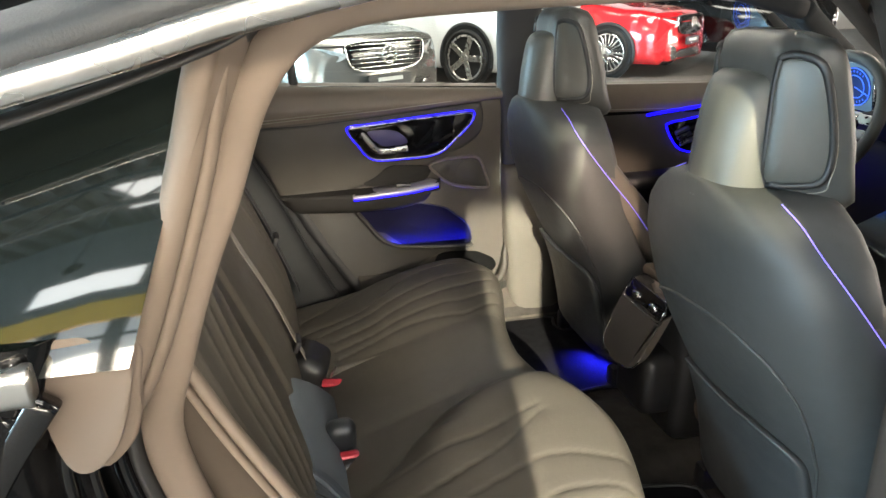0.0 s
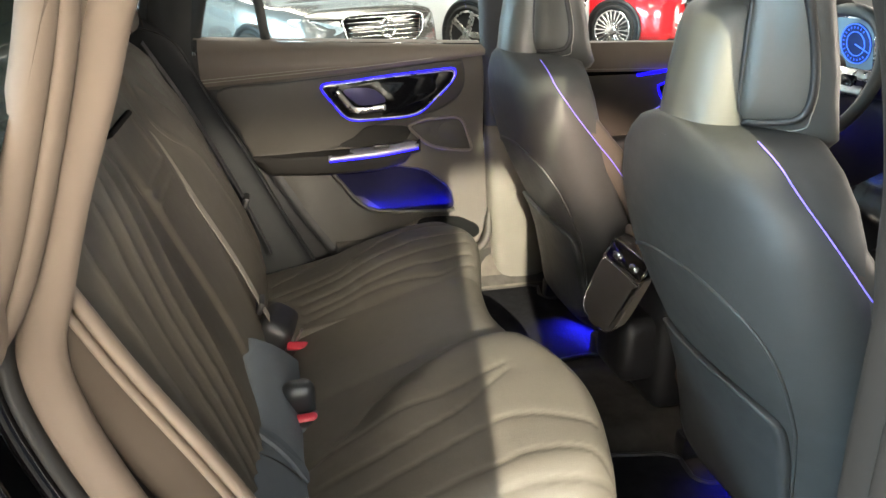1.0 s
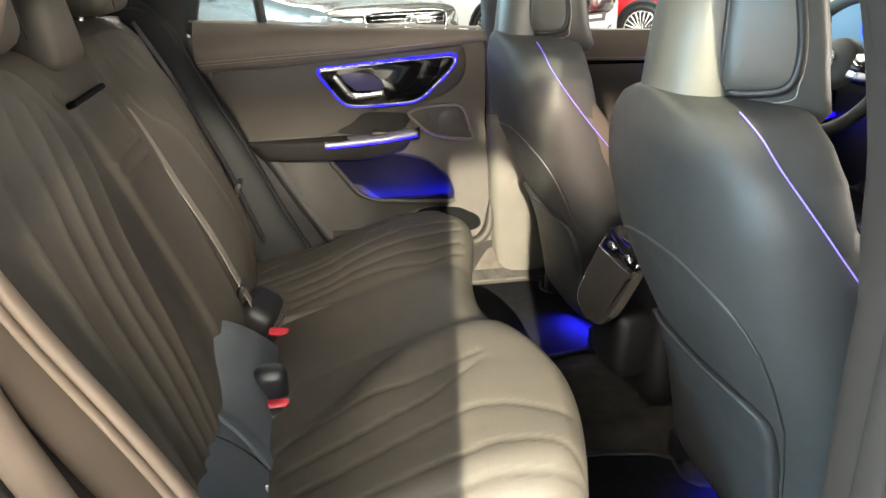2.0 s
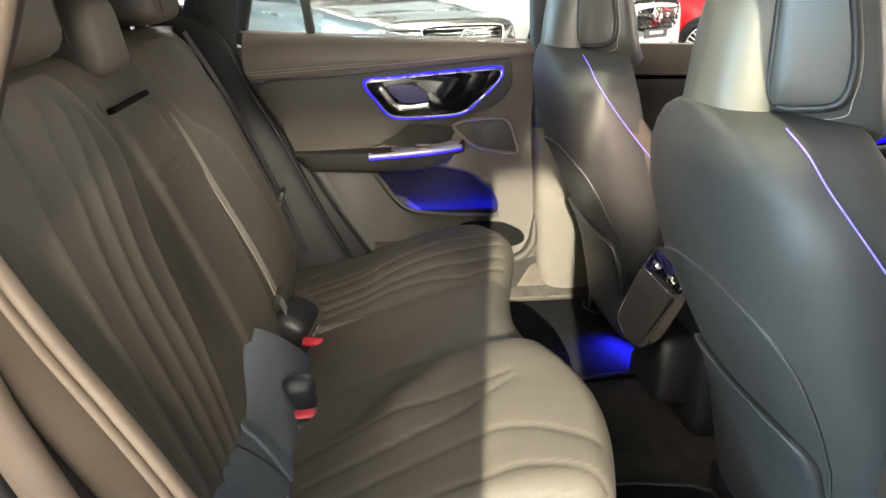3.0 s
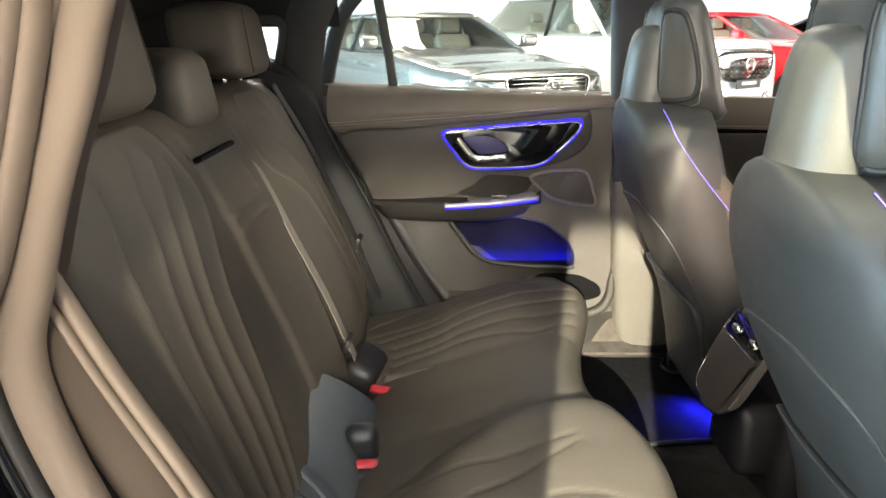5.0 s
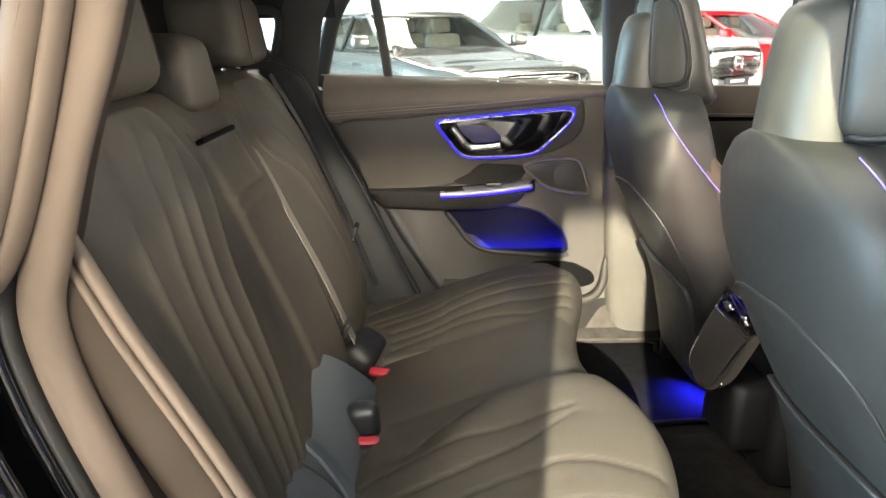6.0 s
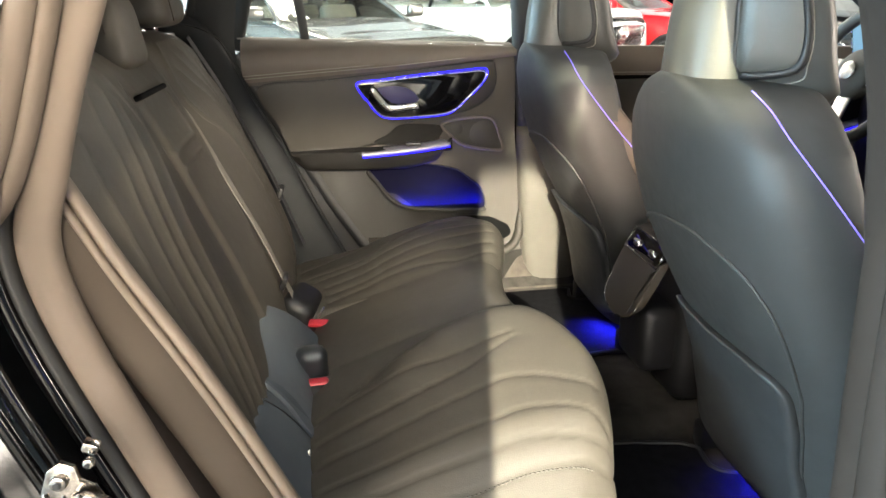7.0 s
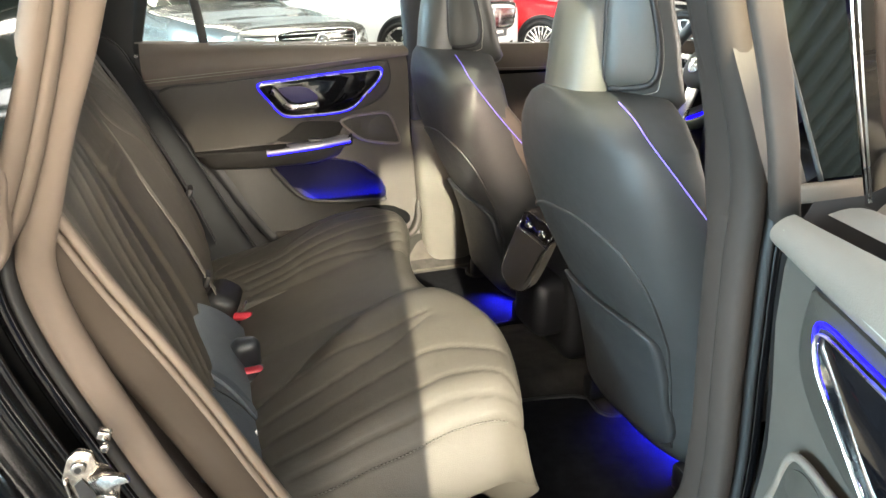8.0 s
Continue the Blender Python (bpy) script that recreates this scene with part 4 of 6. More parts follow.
bpart("pillar_cover", grid(lambda u, v: (0.742 + 0.055 * u - 0.03 * v, 0.502 + 0.165 * v - 0.004 * math.sin(math.pi * u), 1.150 + 0.33 * v), np.linspace(0, 1, 8), np.linspace(0, 1, 10)), M_COVER, "dark brown trim strip between the windows")
bpart("window_seal", sweep(spline([(0.800, 0.490, 1.165), (0.785, 0.573, 1.33), (0.770, 0.648, 1.475)], 6), ring(0.003, 0.003, 8), False, (0, 1, 0)), M_RUBBER, "black rubber edge of the front window")
bpart("sill_trim", sweep(spline([(0.765, 0.500, 1.150), (0.82, 0.486, 1.154), (1.00, 0.480, 1.156), (1.10, 0.480, 1.156)], 6), ring(0.012, 0.007, 12, 3), False, (0, 1, 0.1)), M_SEAL, "brown trim under the front window")
bpart("chrome_sill", sweep(spline([(0.90, 0.476, 1.172), (1.40, 0.468, 1.170), (1.93, 0.478, 1.16)], 8), ring(0.011, 0.008, 12, 3), False, (0, 1, 0.3)), M_SATIN, "bright chrome strip under the front window")
for sgn in (-1, 1):
    bpart("outer_sill", sweep([(-0.02 if sgn > 0 else 0.30, YC + sgn * 0.86, 0.33), (1.0, YC + sgn * 0.87, 0.33), (2.25, YC + sgn * 0.86, 0.33)], ring(0.07, 0.055, 16, 3), False, (0, 1, 0)), M_PAINT, "black outer sill")
    for wx in (-0.28, 2.78):
        wheel(car_body, wx, sgn * 0.80, 0.36, sgn, 10, M_SATIN)
        # black disc stands for the shade inside the wheel arch
        bpart("arch_shadow", cyl(0.43, 0.03, 32, pose(wx, YC + sgn * (0.80 if wx < 0 else 0.86), GROUND + 0.36, 90, 0, 0)), M_BLACK, "black disc for the shade in the wheel arch")


def nose(x, k):
    """A section of the car's front, k from side to side."""
    w = lerp_table(x, [(1.93, 0.915), (2.6, 0.93), (3.1, 0.90), (3.35, 0.80), (3.45, 0.62)])
    top = lerp_table(x, [(1.93, 1.10), (2.3, 1.075), (2.9, 0.98), (3.25, 0.86), (3.40, 0.70), (3.45, 0.60)])
    a = math.pi * k
    c, sn = math.cos(a), math.sin(a)
    return (x, YC - w * math.copysign(abs(c) ** 0.35, c), 0.30 + (top - 0.30) * max(sn, 0.0) ** 0.30)


bpart("bonnet_and_wings", grid(nose, np.concatenate([np.linspace(2.10, 3.2, 16), np.linspace(3.24, 3.45, 10)]), np.linspace(0, 1, 41), False, False, True), M_PAINT, "glossy black bonnet and wings")
for sgn in (-1, 1):
    bpart("headlight", plate(spline([(0.0, 0.0), (0.16, 0.05), (0.30, 0.06), (0.28, -0.02), (0.08, -0.05)], 5, True), 0.02, lambda a, b, d: (3.38 - 0.75 * a * a * 3 + d, YC + sgn * (0.42 + a * 1.25), 0.70 + b), 0.006), M_LENS, "glassy headlight")
bpart("front_grille", plate(spline([(-0.36, 0.0), (-0.32, 0.10), (0.32, 0.10), (0.36, 0.0), (0.26, -0.12), (-0.26, -0.12)], 5, True), 0.02, lambda a, b, d: (3.44 - 0.12 * a * a + d, YC + a, 0.58 + b), 0.006), M_PIANO, "glossy black closed grille")
screen = bpart("windscreen", grid(lambda u, d: (2.30 - 0.56 * u + 0.06 * (1 - (d / 0.66) ** 2), YC + d * (1 - 0.08 * u), 1.07 + 0.40 * u + 0.05 * u * (1 - (d / 0.66) ** 2)), np.linspace(0, 1, 10), np.linspace(-0.68, 0.68, 16)), M_GLASS, "clear windscreen")
screen.visible_shadow = False
bpart("tail_panel", grid(lambda d, z: (-1.10 - 0.10 * (1 - (d / 0.93) ** 2) + 0.08 * smooth01((z - 1.0) / 0.25), YC + d, z), np.linspace(-0.90, 0.93, 24), np.linspace(0.32, 1.22, 12)), M_PAINT, "glossy black tail")
bpart("tail_light", tube(spline([(-1.205, YC - 0.55, 1.00), (-1.225, YC, 1.01), (-1.205, YC + 0.55, 1.00)], 8), 0.018, 10), material("tail_light_red", (0.30, 0.008, 0.012), 0.15, coat=1.0), "dark red tail light band")
bpart("rear_window", grid(lambda u, d: (-1.06 + 0.34 * u, YC + d * (1 - 0.1 * u), 1.21 + 0.28 * u), np.linspace(0, 1, 8), np.linspace(-0.66, 0.66, 10)), M_GLASS_DARK, "dark rear window")
bpart("underbody", rbox(4.2, 1.60, 0.06, 0.02, 1, Matrix.Translation((1.15, YC, 0.31))), M_BLACK, "black underbody")

# ---- the rear bench ----
def profile_sheet(profile, ss, seams, depth=0.0032, width=0.0026, puff=0.0017, puff_w=0.013, n=8):
    """A padded sheet: profile(s) gives the points (x, z) of a section, seams are lines in (length along it, s)."""
    dist = seam_field(seams) if seams else None
    cols = []
    for s in ss:
        P = spline(profile(float(s)), n)
        seg = np.linalg.norm(np.diff(P, axis=0), axis=1)
        q = np.concatenate([[0], np.cumsum(seg)])
        cols.append((P, q))
    count = int(max(q[-1] for P, q in cols) / (0.0045 if dist else 0.012))
    verts = []
    for (P, q), s in zip(cols, ss):
        qs = np.linspace(0, q[-1], count)
        X, Z = np.interp(qs, q, P[:, 0]), np.interp(qs, q, P[:, 1])
        tx, tz = np.gradient(X), np.gradient(Z)
        ln = np.maximum(np.hypot(tx, tz), 1e-9)
        nx, nz = -tz / ln, tx / ln
        for i in range(count):
            e = 0.0
            if dist:
                d = dist(qs[i], float(s))
                if d < 0.05:
                    e = -depth * math.exp(-(d / width) ** 2) - puff * math.exp(-(d / puff_w) ** 2)
            verts.append((X[i] + e * nx[i], YC + float(s), Z[i] + e * nz[i]))
    nv = len(ss)
    faces = [(j * count + i, j * count + i + 1, (j + 1) * count + i + 1, (j + 1) * count + i) for j in range(nv - 1) for i in range(count - 1)]
    return mesh_of(verts, faces)


def bell(a, c, w):
    return math.exp(-((a - c) / w) ** 2)


def crown(x, s):
    """The raised inner flank of the fluted cushion by the open door."""
    if s > -0.10:
        return 0.0
    b = lerp_table(x, [(0.20, 0.330), (0.252, 0.295), (0.301, 0.248), (0.377, 0.190), (0.457, 0.160), (0.60, 0.158)])
    d = -s - b
    return 0.020 * smooth01((d + 0.014) / 0.050) * (1 - 0.85 * smooth01((d - 0.04) / 0.13)) * smooth01((x - 0.18) / 0.14)


def cushion_profile(s):
    a = abs(s)
    xf = 0.573 + 0.068 * bell(a, 0.37, 0.20)
    up = 0.036 * bell(a, 0.31, 0.16) - 0.105 * smooth01((a - 0.50) / 0.17) - 0.004 * bell(a, 0.135, 0.02)
    low = -0.03 * smooth01((a - 0.55) / 0.1)
    rim = smooth01((a - 0.50) / 0.16)
    x0 = 0.125 if s < 0.14 else 0.06
    return [(x0, 0.53), (x0 + 0.004, 0.58 + up * 0.2), (x0 + 0.03, 0.615 + up * 0.5), (0.26, 0.653 + up * 0.8 + crown(0.26, s)), (0.32, 0.676 + up * 0.9 + crown(0.32, s)), (0.38, 0.695 + up + crown(0.38, s)), (0.43, 0.710 + up + crown(0.43, s)), (0.48, 0.722 + up + crown(0.48, s)),
            (xf - 0.055, 0.730 + up + 0.8 * crown(0.53, s)), (xf - 0.018, 0.716 + up + 0.5 * crown(0.55, s)), (xf, 0.682 + up * 0.8), (xf - 0.008 - 0.025 * rim, 0.63 + up * 0.5), (xf - 0.04 - 0.08 * rim, 0.56 + low), (xf - 0.085 - 0.11 * rim, 0.49), (xf - 0.11 - 0.12 * rim, 0.43)]


rear_seat = thing("rear_bench", "dark grey leather rear bench with fluted seat cushions", "car seat", m=pose(0, YC, GROUND))
SEAT_INV = Matrix.Translation((0, -YC, -GROUND))


def spart(name, body, mat, label="", parent=None, smooth=True):
    if isinstance(body, bmesh.types.BMesh):
        bmesh.ops.transform(body, matrix=SEAT_INV, verts=body.verts)
    else:
        body.transform(SEAT_INV)
    return part(name, body, mat, parent if parent is not None else rear_seat, label, smooth)


def cq(x):
    """The length along the cushion's section at the place x."""
    return 0.09 + (x - 0.155) * 1.05


def bq(z):
    return 0.066 + (z - 0.615) * 1.09


# seams of the cushion by the open door: place along the car, lateral place
C_PLAN = [
    [(0.12, -0.335), (0.208, -0.325), (0.252, -0.295), (0.301, -0.248), (0.377, -0.190), (0.457, -0.160), (0.526, -0.158), (0.62, -0.165)],
    [(0.13, -0.328), (0.187, -0.326), (0.271, -0.324), (0.355, -0.320), (0.439, -0.316), (0.536, -0.291)],
    [(0.15, -0.392), (0.282, -0.390), (0.365, -0.378), (0.45, -0.360), (0.537, -0.308)],
    [(0.14, -0.445), (0.238, -0.440), (0.335, -0.434), (0.436, -0.422), (0.487, -0.416), (0.536, -0.423), (0.58, -0.444), (0.617, -0.460)],
    [(0.14, -0.500), (0.30, -0.500), (0.446, -0.494), (0.495, -0.491), (0.541, -0.498), (0.584, -0.513), (0.61, -0.535)],
    [(0.16, -0.542), (0.35, -0.540), (0.472, -0.537), (0.508, -0.541), (0.553, -0.548), (0.60, -0.553)],
    [(0.12, -0.575), (0.223, -0.575), (0.381, -0.574), (0.471, -0.572), (0.543, -0.577), (0.566, -0.580), (0.62, -0.570), (0.70, -0.575)],
]
B_PLAN = [
    [(1.215, -0.46), (1.243, -0.38), (1.247, -0.31), (1.240, -0.244), (1.220, -0.218), (1.197, -0.203), (1.170, -0.190), (1.143, -0.180), (1.115, -0.182), (1.080, -0.215), (1.050, -0.262), (1.015, -0.300), (0.975, -0.318), (0.894, -0.345), (0.816, -0.366), (0.70, -0.39)],
    [(1.175, -0.238), (1.136, -0.278), (1.099, -0.316), (1.05, -0.352), (0.98, -0.376), (0.86, -0.392), (0.72, -0.41)],
    [(1.200, -0.290), (1.162, -0.319), (1.132, -0.347), (1.101, -0.367), (1.060, -0.388), (0.98, -0.412), (0.86, -0.430), (0.72, -0.445)],
    [(1.215, -0.350), (1.169, -0.382), (1.127, -0.400), (1.089, -0.418), (1.050, -0.437), (0.96, -0.462), (0.85, -0.476), (0.72, -0.482)],
    [(1.205, -0.447), (1.166, -0.463), (1.114, -0.491), (1.070, -0.502), (0.98, -0.513), (0.85, -0.518), (0.72, -0.52)],
    [(1.20, -0.535), (1.171, -0.546), (1.111, -0.557), (1.03, -0.558), (0.94, -0.553), (0.80, -0.545), (0.66, -0.54)],
]
C_SEAMS = [[(cq(x), -s) for x, s in line] for line in C_PLAN]
C_PLAN_FAR = [
    [(0.20, 0.165), (0.274, 0.184), (0.334, 0.190), (0.409, 0.186), (0.466, 0.172), (0.52, 0.160), (0.605, 0.190)],
    [(0.20, 0.200), (0.32, 0.220), (0.411, 0.225), (0.478, 0.223), (0.53, 0.212), (0.612, 0.230)],
    [(0.20, 0.240), (0.33, 0.262), (0.43, 0.275), (0.53, 0.274), (0.625, 0.285)],
    [(0.17, 0.285), (0.30, 0.310), (0.42, 0.335), (0.53, 0.345), (0.630, 0.345)],
    [(0.132, 0.325), (0.222, 0.332), (0.304, 0.354), (0.371, 0.400), (0.425, 0.452), (0.52, 0.470), (0.62, 0.455)],
    [(0.124, 0.401), (0.199, 0.441), (0.267, 0.498), (0.35, 0.535), (0.47, 0.550), (0.60, 0.540)],
]
C_SEAMS_FAR = [[(cq(x) + 0.06, s) for x, s in line] for line in C_PLAN_FAR]
B_SEAMS = [[(bq(z), -s) for z, s in line] for line in B_PLAN]


def flip(seams):
    return [[(q, -s) for q, s in line] for line in seams]


part_ss = np.arange(0.135, 0.675, 0.005)
spart("seat_cushion", profile_sheet(cushion_profile, -part_ss[::-1], flip(C_SEAMS)), M_SEAT, "fluted leather seat cushion")
spart("seat_cushion", profile_sheet(cushion_profile, part_ss, C_SEAMS_FAR), M_SEAT, "fluted leather seat cushion")
spart("middle_cushion", profile_sheet(cushion_profile, np.arange(-0.135, 0.1351, 0.009), []), M_SEAT, "plain leather middle cushion")


def back_profile(s):
    a = abs(s)
    f = 0.034 * bell(a, 0.34, 0.15) - 0.10 * smooth01((a - 0.53) / 0.14) + 0.012 * bell(a, 0.50, 0.05)
    f0 = 0.010 * smooth01((0.133 - a) / 0.03)
    t = 0.015 * bell(a, 0.36, 0.15)
    return [(0.02, 0.575), (0.072 + f * 0.5 + f0, 0.615), (0.066 + f * 0.8 + f0, 0.70), (0.024 + f + f0, 0.83), (-0.032 + f + f0, 0.97), (-0.082 + f * 0.95 + f0, 1.09), (-0.122 + f * 0.7 + f0, 1.175), (-0.152 + f * 0.4, 1.222 + t), (-0.19, 1.243 + t), (-0.25, 1.232 + t), (-0.29, 1.17)]


back_ss = np.arange(0.135, 0.665, 0.005)
spart("backrest", profile_sheet(back_profile, -back_ss[::-1], flip(B_SEAMS), 0.0028, puff=0.0025, puff_w=0.014), M_SEAT, "fluted leather backrest")
spart("backrest", profile_sheet(back_profile, back_ss, B_SEAMS, 0.0028, puff=0.0025, puff_w=0.014), M_SEAT, "fluted leather backrest")
arm_seams = [[(bq(z), q) for z, q in line] for line in ([(1.165, -0.125), (1.165, 0.055)], [(1.165, 0.055), (1.063, 0.080)], [(1.063, -0.118), (1.063, 0.080)], [(1.035, -0.10), (1.035, 0.075)], [(1.24, 0.125), (0.9, 0.118), (0.62, 0.12)])]
arm = spart("middle_backrest", profile_sheet(back_profile, np.arange(-0.135, 0.1351, 0.005), arm_seams, puff=0.002), M_SEAT, "leather middle backrest with a folding armrest")
spart("pull_slot", rbox(0.018, 0.186, 0.010, 0.004, 2, pose(-0.104, YC - 0.035, 1.165, 0, -22, 0)), M_HOLE, "pull slot of the armrest, shade put in as black", arm)


def headrest(name, x, s, z, w, d, h, label):
    def sec(k):
        t = -1 + 2 * k
        f = (1 - abs(t) ** 6.0) ** (1 / 3.4) if abs(t) < 1 else 0
        g = 1 - 0.10 * t
        return [(x + (z - 0) * 0 + a * max(f, 0.02) - 0.30 * h * 0.5 * t * 0.5, YC + s + b * max(f, 0.02) * g, z + t * h / 2) for a, b in ring(d / 2, w / 2, 40, 4.6)]
    ks = np.concatenate([[0, 0.004, 0.015, 0.04], np.linspace(0.08, 0.92, 17), [0.96, 0.985, 0.996, 1]])
    rows = [sec(float(k)) for k in ks]
    return spart(name, grid(lambda i, j: rows[i][j], range(len(ks)), range(40), False, True, True), M_SEAT, label)


for s, z, w, h in ((-0.335, 1.362, 0.32, 0.225), (0.010, 1.268, 0.175, 0.142), (0.385, 1.345, 0.255, 0.165)):
    hr = headrest("headrest", -0.21, s, z, w, 0.165, h, "leather headrest")
    for k in (-1, 1):
        spart("post", cyl(0.007, 0.10, 12, pose(-0.19, YC + s + k * 0.06, z - h / 2 - 0.02)), M_CHROME, "chrome post", hr)
    for k in ((-0.5 + 0.055 / w, 0.5 - 0.055 / w) if w > 0.2 else ()):
        spart("stitch_line", tube(spline([(-0.21 + 0.0835 - 0.075 * h * b, YC + s + k * w * (1 - 0.10 * b), z + b * h / 2) for b in (0.80, 0.5, 0, -0.5, -0.80)], 6), 0.0012, 6), M_BOLSTER, "stitched seam", hr)

# blue-grey liner strip between backrest and cushion, with the anchor tag
def back_x(z, s):
    """The place along the car of the backrest's face at the height z."""
    q = spline(back_profile(s)[1:8], 8)
    return float(np.interp(z, q[:, 1], q[:, 0]))


def cushion_z(x, s):
    """The height of the cushion's face at the place x."""
    q = spline(cushion_profile(s)[1:11], 8)
    return float(np.interp(x, q[:, 0], q[:, 1]))


def liner_pt(u, v):
    """u along the bench from the door, v from the backrest's lower edge down to the cushion."""
    y = 0.735 + (1.350 - 0.735) * u + 0.125 * u * v
    z = 0.752 - 0.144 * v
    x = 0.025 + 0.133 * v ** 0.42
    return (x - 0.016 * (1 - smooth01((1 - u) / 0.025)), y, z)


liner = spart("gap_liner", grid(liner_pt, np.concatenate([np.linspace(0, 0.96, 30), np.linspace(0.97, 1, 6)]), np.concatenate([[0, 0.01, 0.03, 0.05], np.linspace(0.08, 1, 18)])), M_GREY_TRIM, "blue-grey fabric liner behind the cushion")
spart("liner_seam", tube([Vector(liner_pt(0.42, v)) + Vector((0.001, 0, 0.0005)) for v in np.linspace(0.08, 0.95, 12)], 0.0014, 6), M_BLACK, "dark seam of the liner", liner)
tag = spart("anchor_tag", plate(spline([(-0.05, -0.012), (-0.05, 0.012), (0.04, 0.016), (0.055, 0.0), (0.04, -0.016)], 4, True), 0.006, lambda a, b, d: tuple(Vector(liner_pt(0.47 - b * 1.6 - a * 0.6, 0.50 + a * 7.0)) + Vector((d * 0.75 + 0.001, 0, d * 0.65))), 0.002), M_GREY_TRIM, "grey child seat anchor tag", liner)
spart("anchor_clip", rbox(0.010, 0.012, 0.008, 0.002, 2, pose(0.146, YC - 0.405, 0.630)), M_SATIN, "small metal clip", liner)

# dotted stitching along the seams
def stitches(pts, place, gap=0.0065, r=0.0008):
    q = spline(pts, 10)
    ln = np.concatenate([[0], np.cumsum(np.linalg.norm(np.diff(q, axis=0), axis=1))])
    verts, faces = [], []
    for k in range(int(ln[-1] / gap)):
        ends = [Vector(place(*[float(np.interp(k * gap + e, ln, q[:, c])) for c in (0, 1)])) for e in (0.0, 0.0042)]
        d = (ends[1] - ends[0]).normalized()
        a = d.cross(Vector((0.3, 0.1, 1.0))).normalized() * r
        b = d.cross(a).normalized() * r
        o = len(verts)
        for e in ends:
            verts += [e + a + b, e - a + b, e - a - b, e + a - b]
        faces += [(o, o + 1, o + 5, o + 4), (o + 1, o + 2, o + 6, o + 5), (o + 2, o + 3, o + 7, o + 6), (o + 3, o, o + 4, o + 7), (o + 3, o + 2, o + 1, o), (o + 4, o + 5, o + 6, o + 7)]
    return mesh_of([tuple(v) for v in verts], faces)


for sgn in (-1, 1):
    for k in (0, 5):
        line = [(z, sgn * abs(a) - 0.006) for z, a in B_PLAN[k] if 0.80 < z < 1.20]
        spart("seam_stitching", stitches(line, lambda z, a: (back_x(z, a) + 0.0014, YC + a, z)), M_THREAD, "pale dotted stitching")
    for k in (len(C_PLAN) - 1,):
        if sgn < 0:
            line = [(x, a - 0.006) for x, a in C_PLAN[k] if 0.2 < x < 0.60]
            spart("seam_stitching", stitches(line, lambda x, a: (x, YC + a, cushion_z(x, a) + 0.0004)), M_THREAD, "pale dotted stitching")

# outer side trims beside the backrests
for sgn in (-1, 1):
    pts = [(0.235, 0.58), (0.163, 0.724), (0.099, 0.865), (0.053, 0.960), (0.0, 1.062), (-0.038, 1.145), (-0.072, 1.215)]
    path = spline([(x, YC + sgn * (0.690 if sgn > 0 else 0.668), z) for x, z in pts + ([(-0.115, 1.248), (-0.175, 1.262), (-0.24, 1.258)] if sgn > 0 else [])], 8)
    if sgn < 0:
        bol = spart("side_bolster", sweep(path + np.array((-0.034, 0, -0.018)), ring(0.032, 0.036, 18, 2.4), False, (0, 1, 0)), M_BOLSTER, "padded side trim of the bench")
        spart("piping", sweep(path + np.array((0.0, -0.012, 0.0)), ring(0.0065, 0.010, 12, 2.4), False, (0, 1, 0)), M_PIPING, "tan padded ridge", bol)
        spart("piping", sweep(path + np.array((-0.0095, -0.018, -0.0055)), ring(0.0045, 0.008, 12, 2.2), False, (0, 1, 0)), M_PIPING, "tan padded ridge", bol)
    else:
        bol = spart("side_bolster", sweep(path + np.array((-0.075, 0.005, -0.035)), ring(0.080, 0.055, 24, 3.2), False, (0, 1, 0)), M_BOLSTER_SHADED, "padded side of the bench, shade put into its colour")
        spart("bolster_seam", tube(path + np.array((-0.0, -0.048, 0.001)), 0.0022, 6), M_BLACK, "dark seam", bol)


# ---- belts and buckles ----
def buckle(x, s, z, label, tilt=0, hooded=True):
    """A belt buckle; hooded: a rounded shroud stands behind the button."""
    b = thing("belt_buckle", label, "seat belt buckle", "belt buckles of the bench", m=pose(x, YC + s, z, 0, 0, tilt))
    if hooded:
        part("housing", rbox(0.078, 0.060, 0.082, 0.020, 6, pose(0.004, -0.022, -0.040, 12, 0, 0)), M_BLACK, b, "black plastic housing")
        part("release_button", rbox(0.054, 0.022, 0.018, 0.008, 5, pose(0.002, -0.026, -0.003, 12, 0, 0)), M_RED, b, "red release button")
        part("button_slot", rbox(0.042, 0.004, 0.003, 0.001, 1, pose(0.002, -0.0375, -0.0035, 12, 0, 0)), M_BLACK, b, "dark slot")
        part("shroud", rbox(0.062, 0.046, 0.084, 0.022, 7, pose(0, 0.010, 0.018, 8, 0, 0)), M_SHROUD, b, "blue-black rounded shroud")
    else:
        part("housing", rbox(0.060, 0.046, 0.075, 0.012, 5, pose(0, 0, -0.040, 22, 0, 0)), M_BLACK, b, "black plastic housing")
        part("release_button", rbox(0.046, 0.020, 0.012, 0.005, 4, pose(0, -0.010, 0.002, 30, 0, 0)), M_RED, b, "red release button")
    return b


M_SHROUD = material("buckle_shroud", (0.010, 0.012, 0.015), 0.42, grain=0.3, grain_size=1300)
buckle(0.150, -0.165, 0.637, "black seat belt buckle with a red button in the cushion gap", 4)
buckle(0.158, 0.112, 0.622, "black seat belt buckle with a red button beside the far cushion", -12, False)
spart("belt_slot_trim", rbox(0.080, 0.13, 0.14, 0.028, 5, pose(0.098, YC + 0.170, 0.615, 0, 30, -12)), M_WELT, "black trim round the belt's slot")
spart("slot", rbox(0.004, 0.016, 0.026, 0.001, 1, pose(0.162, YC + 0.125, 0.640, 0, 30, -12)), M_SATIN, "bright slot edge")


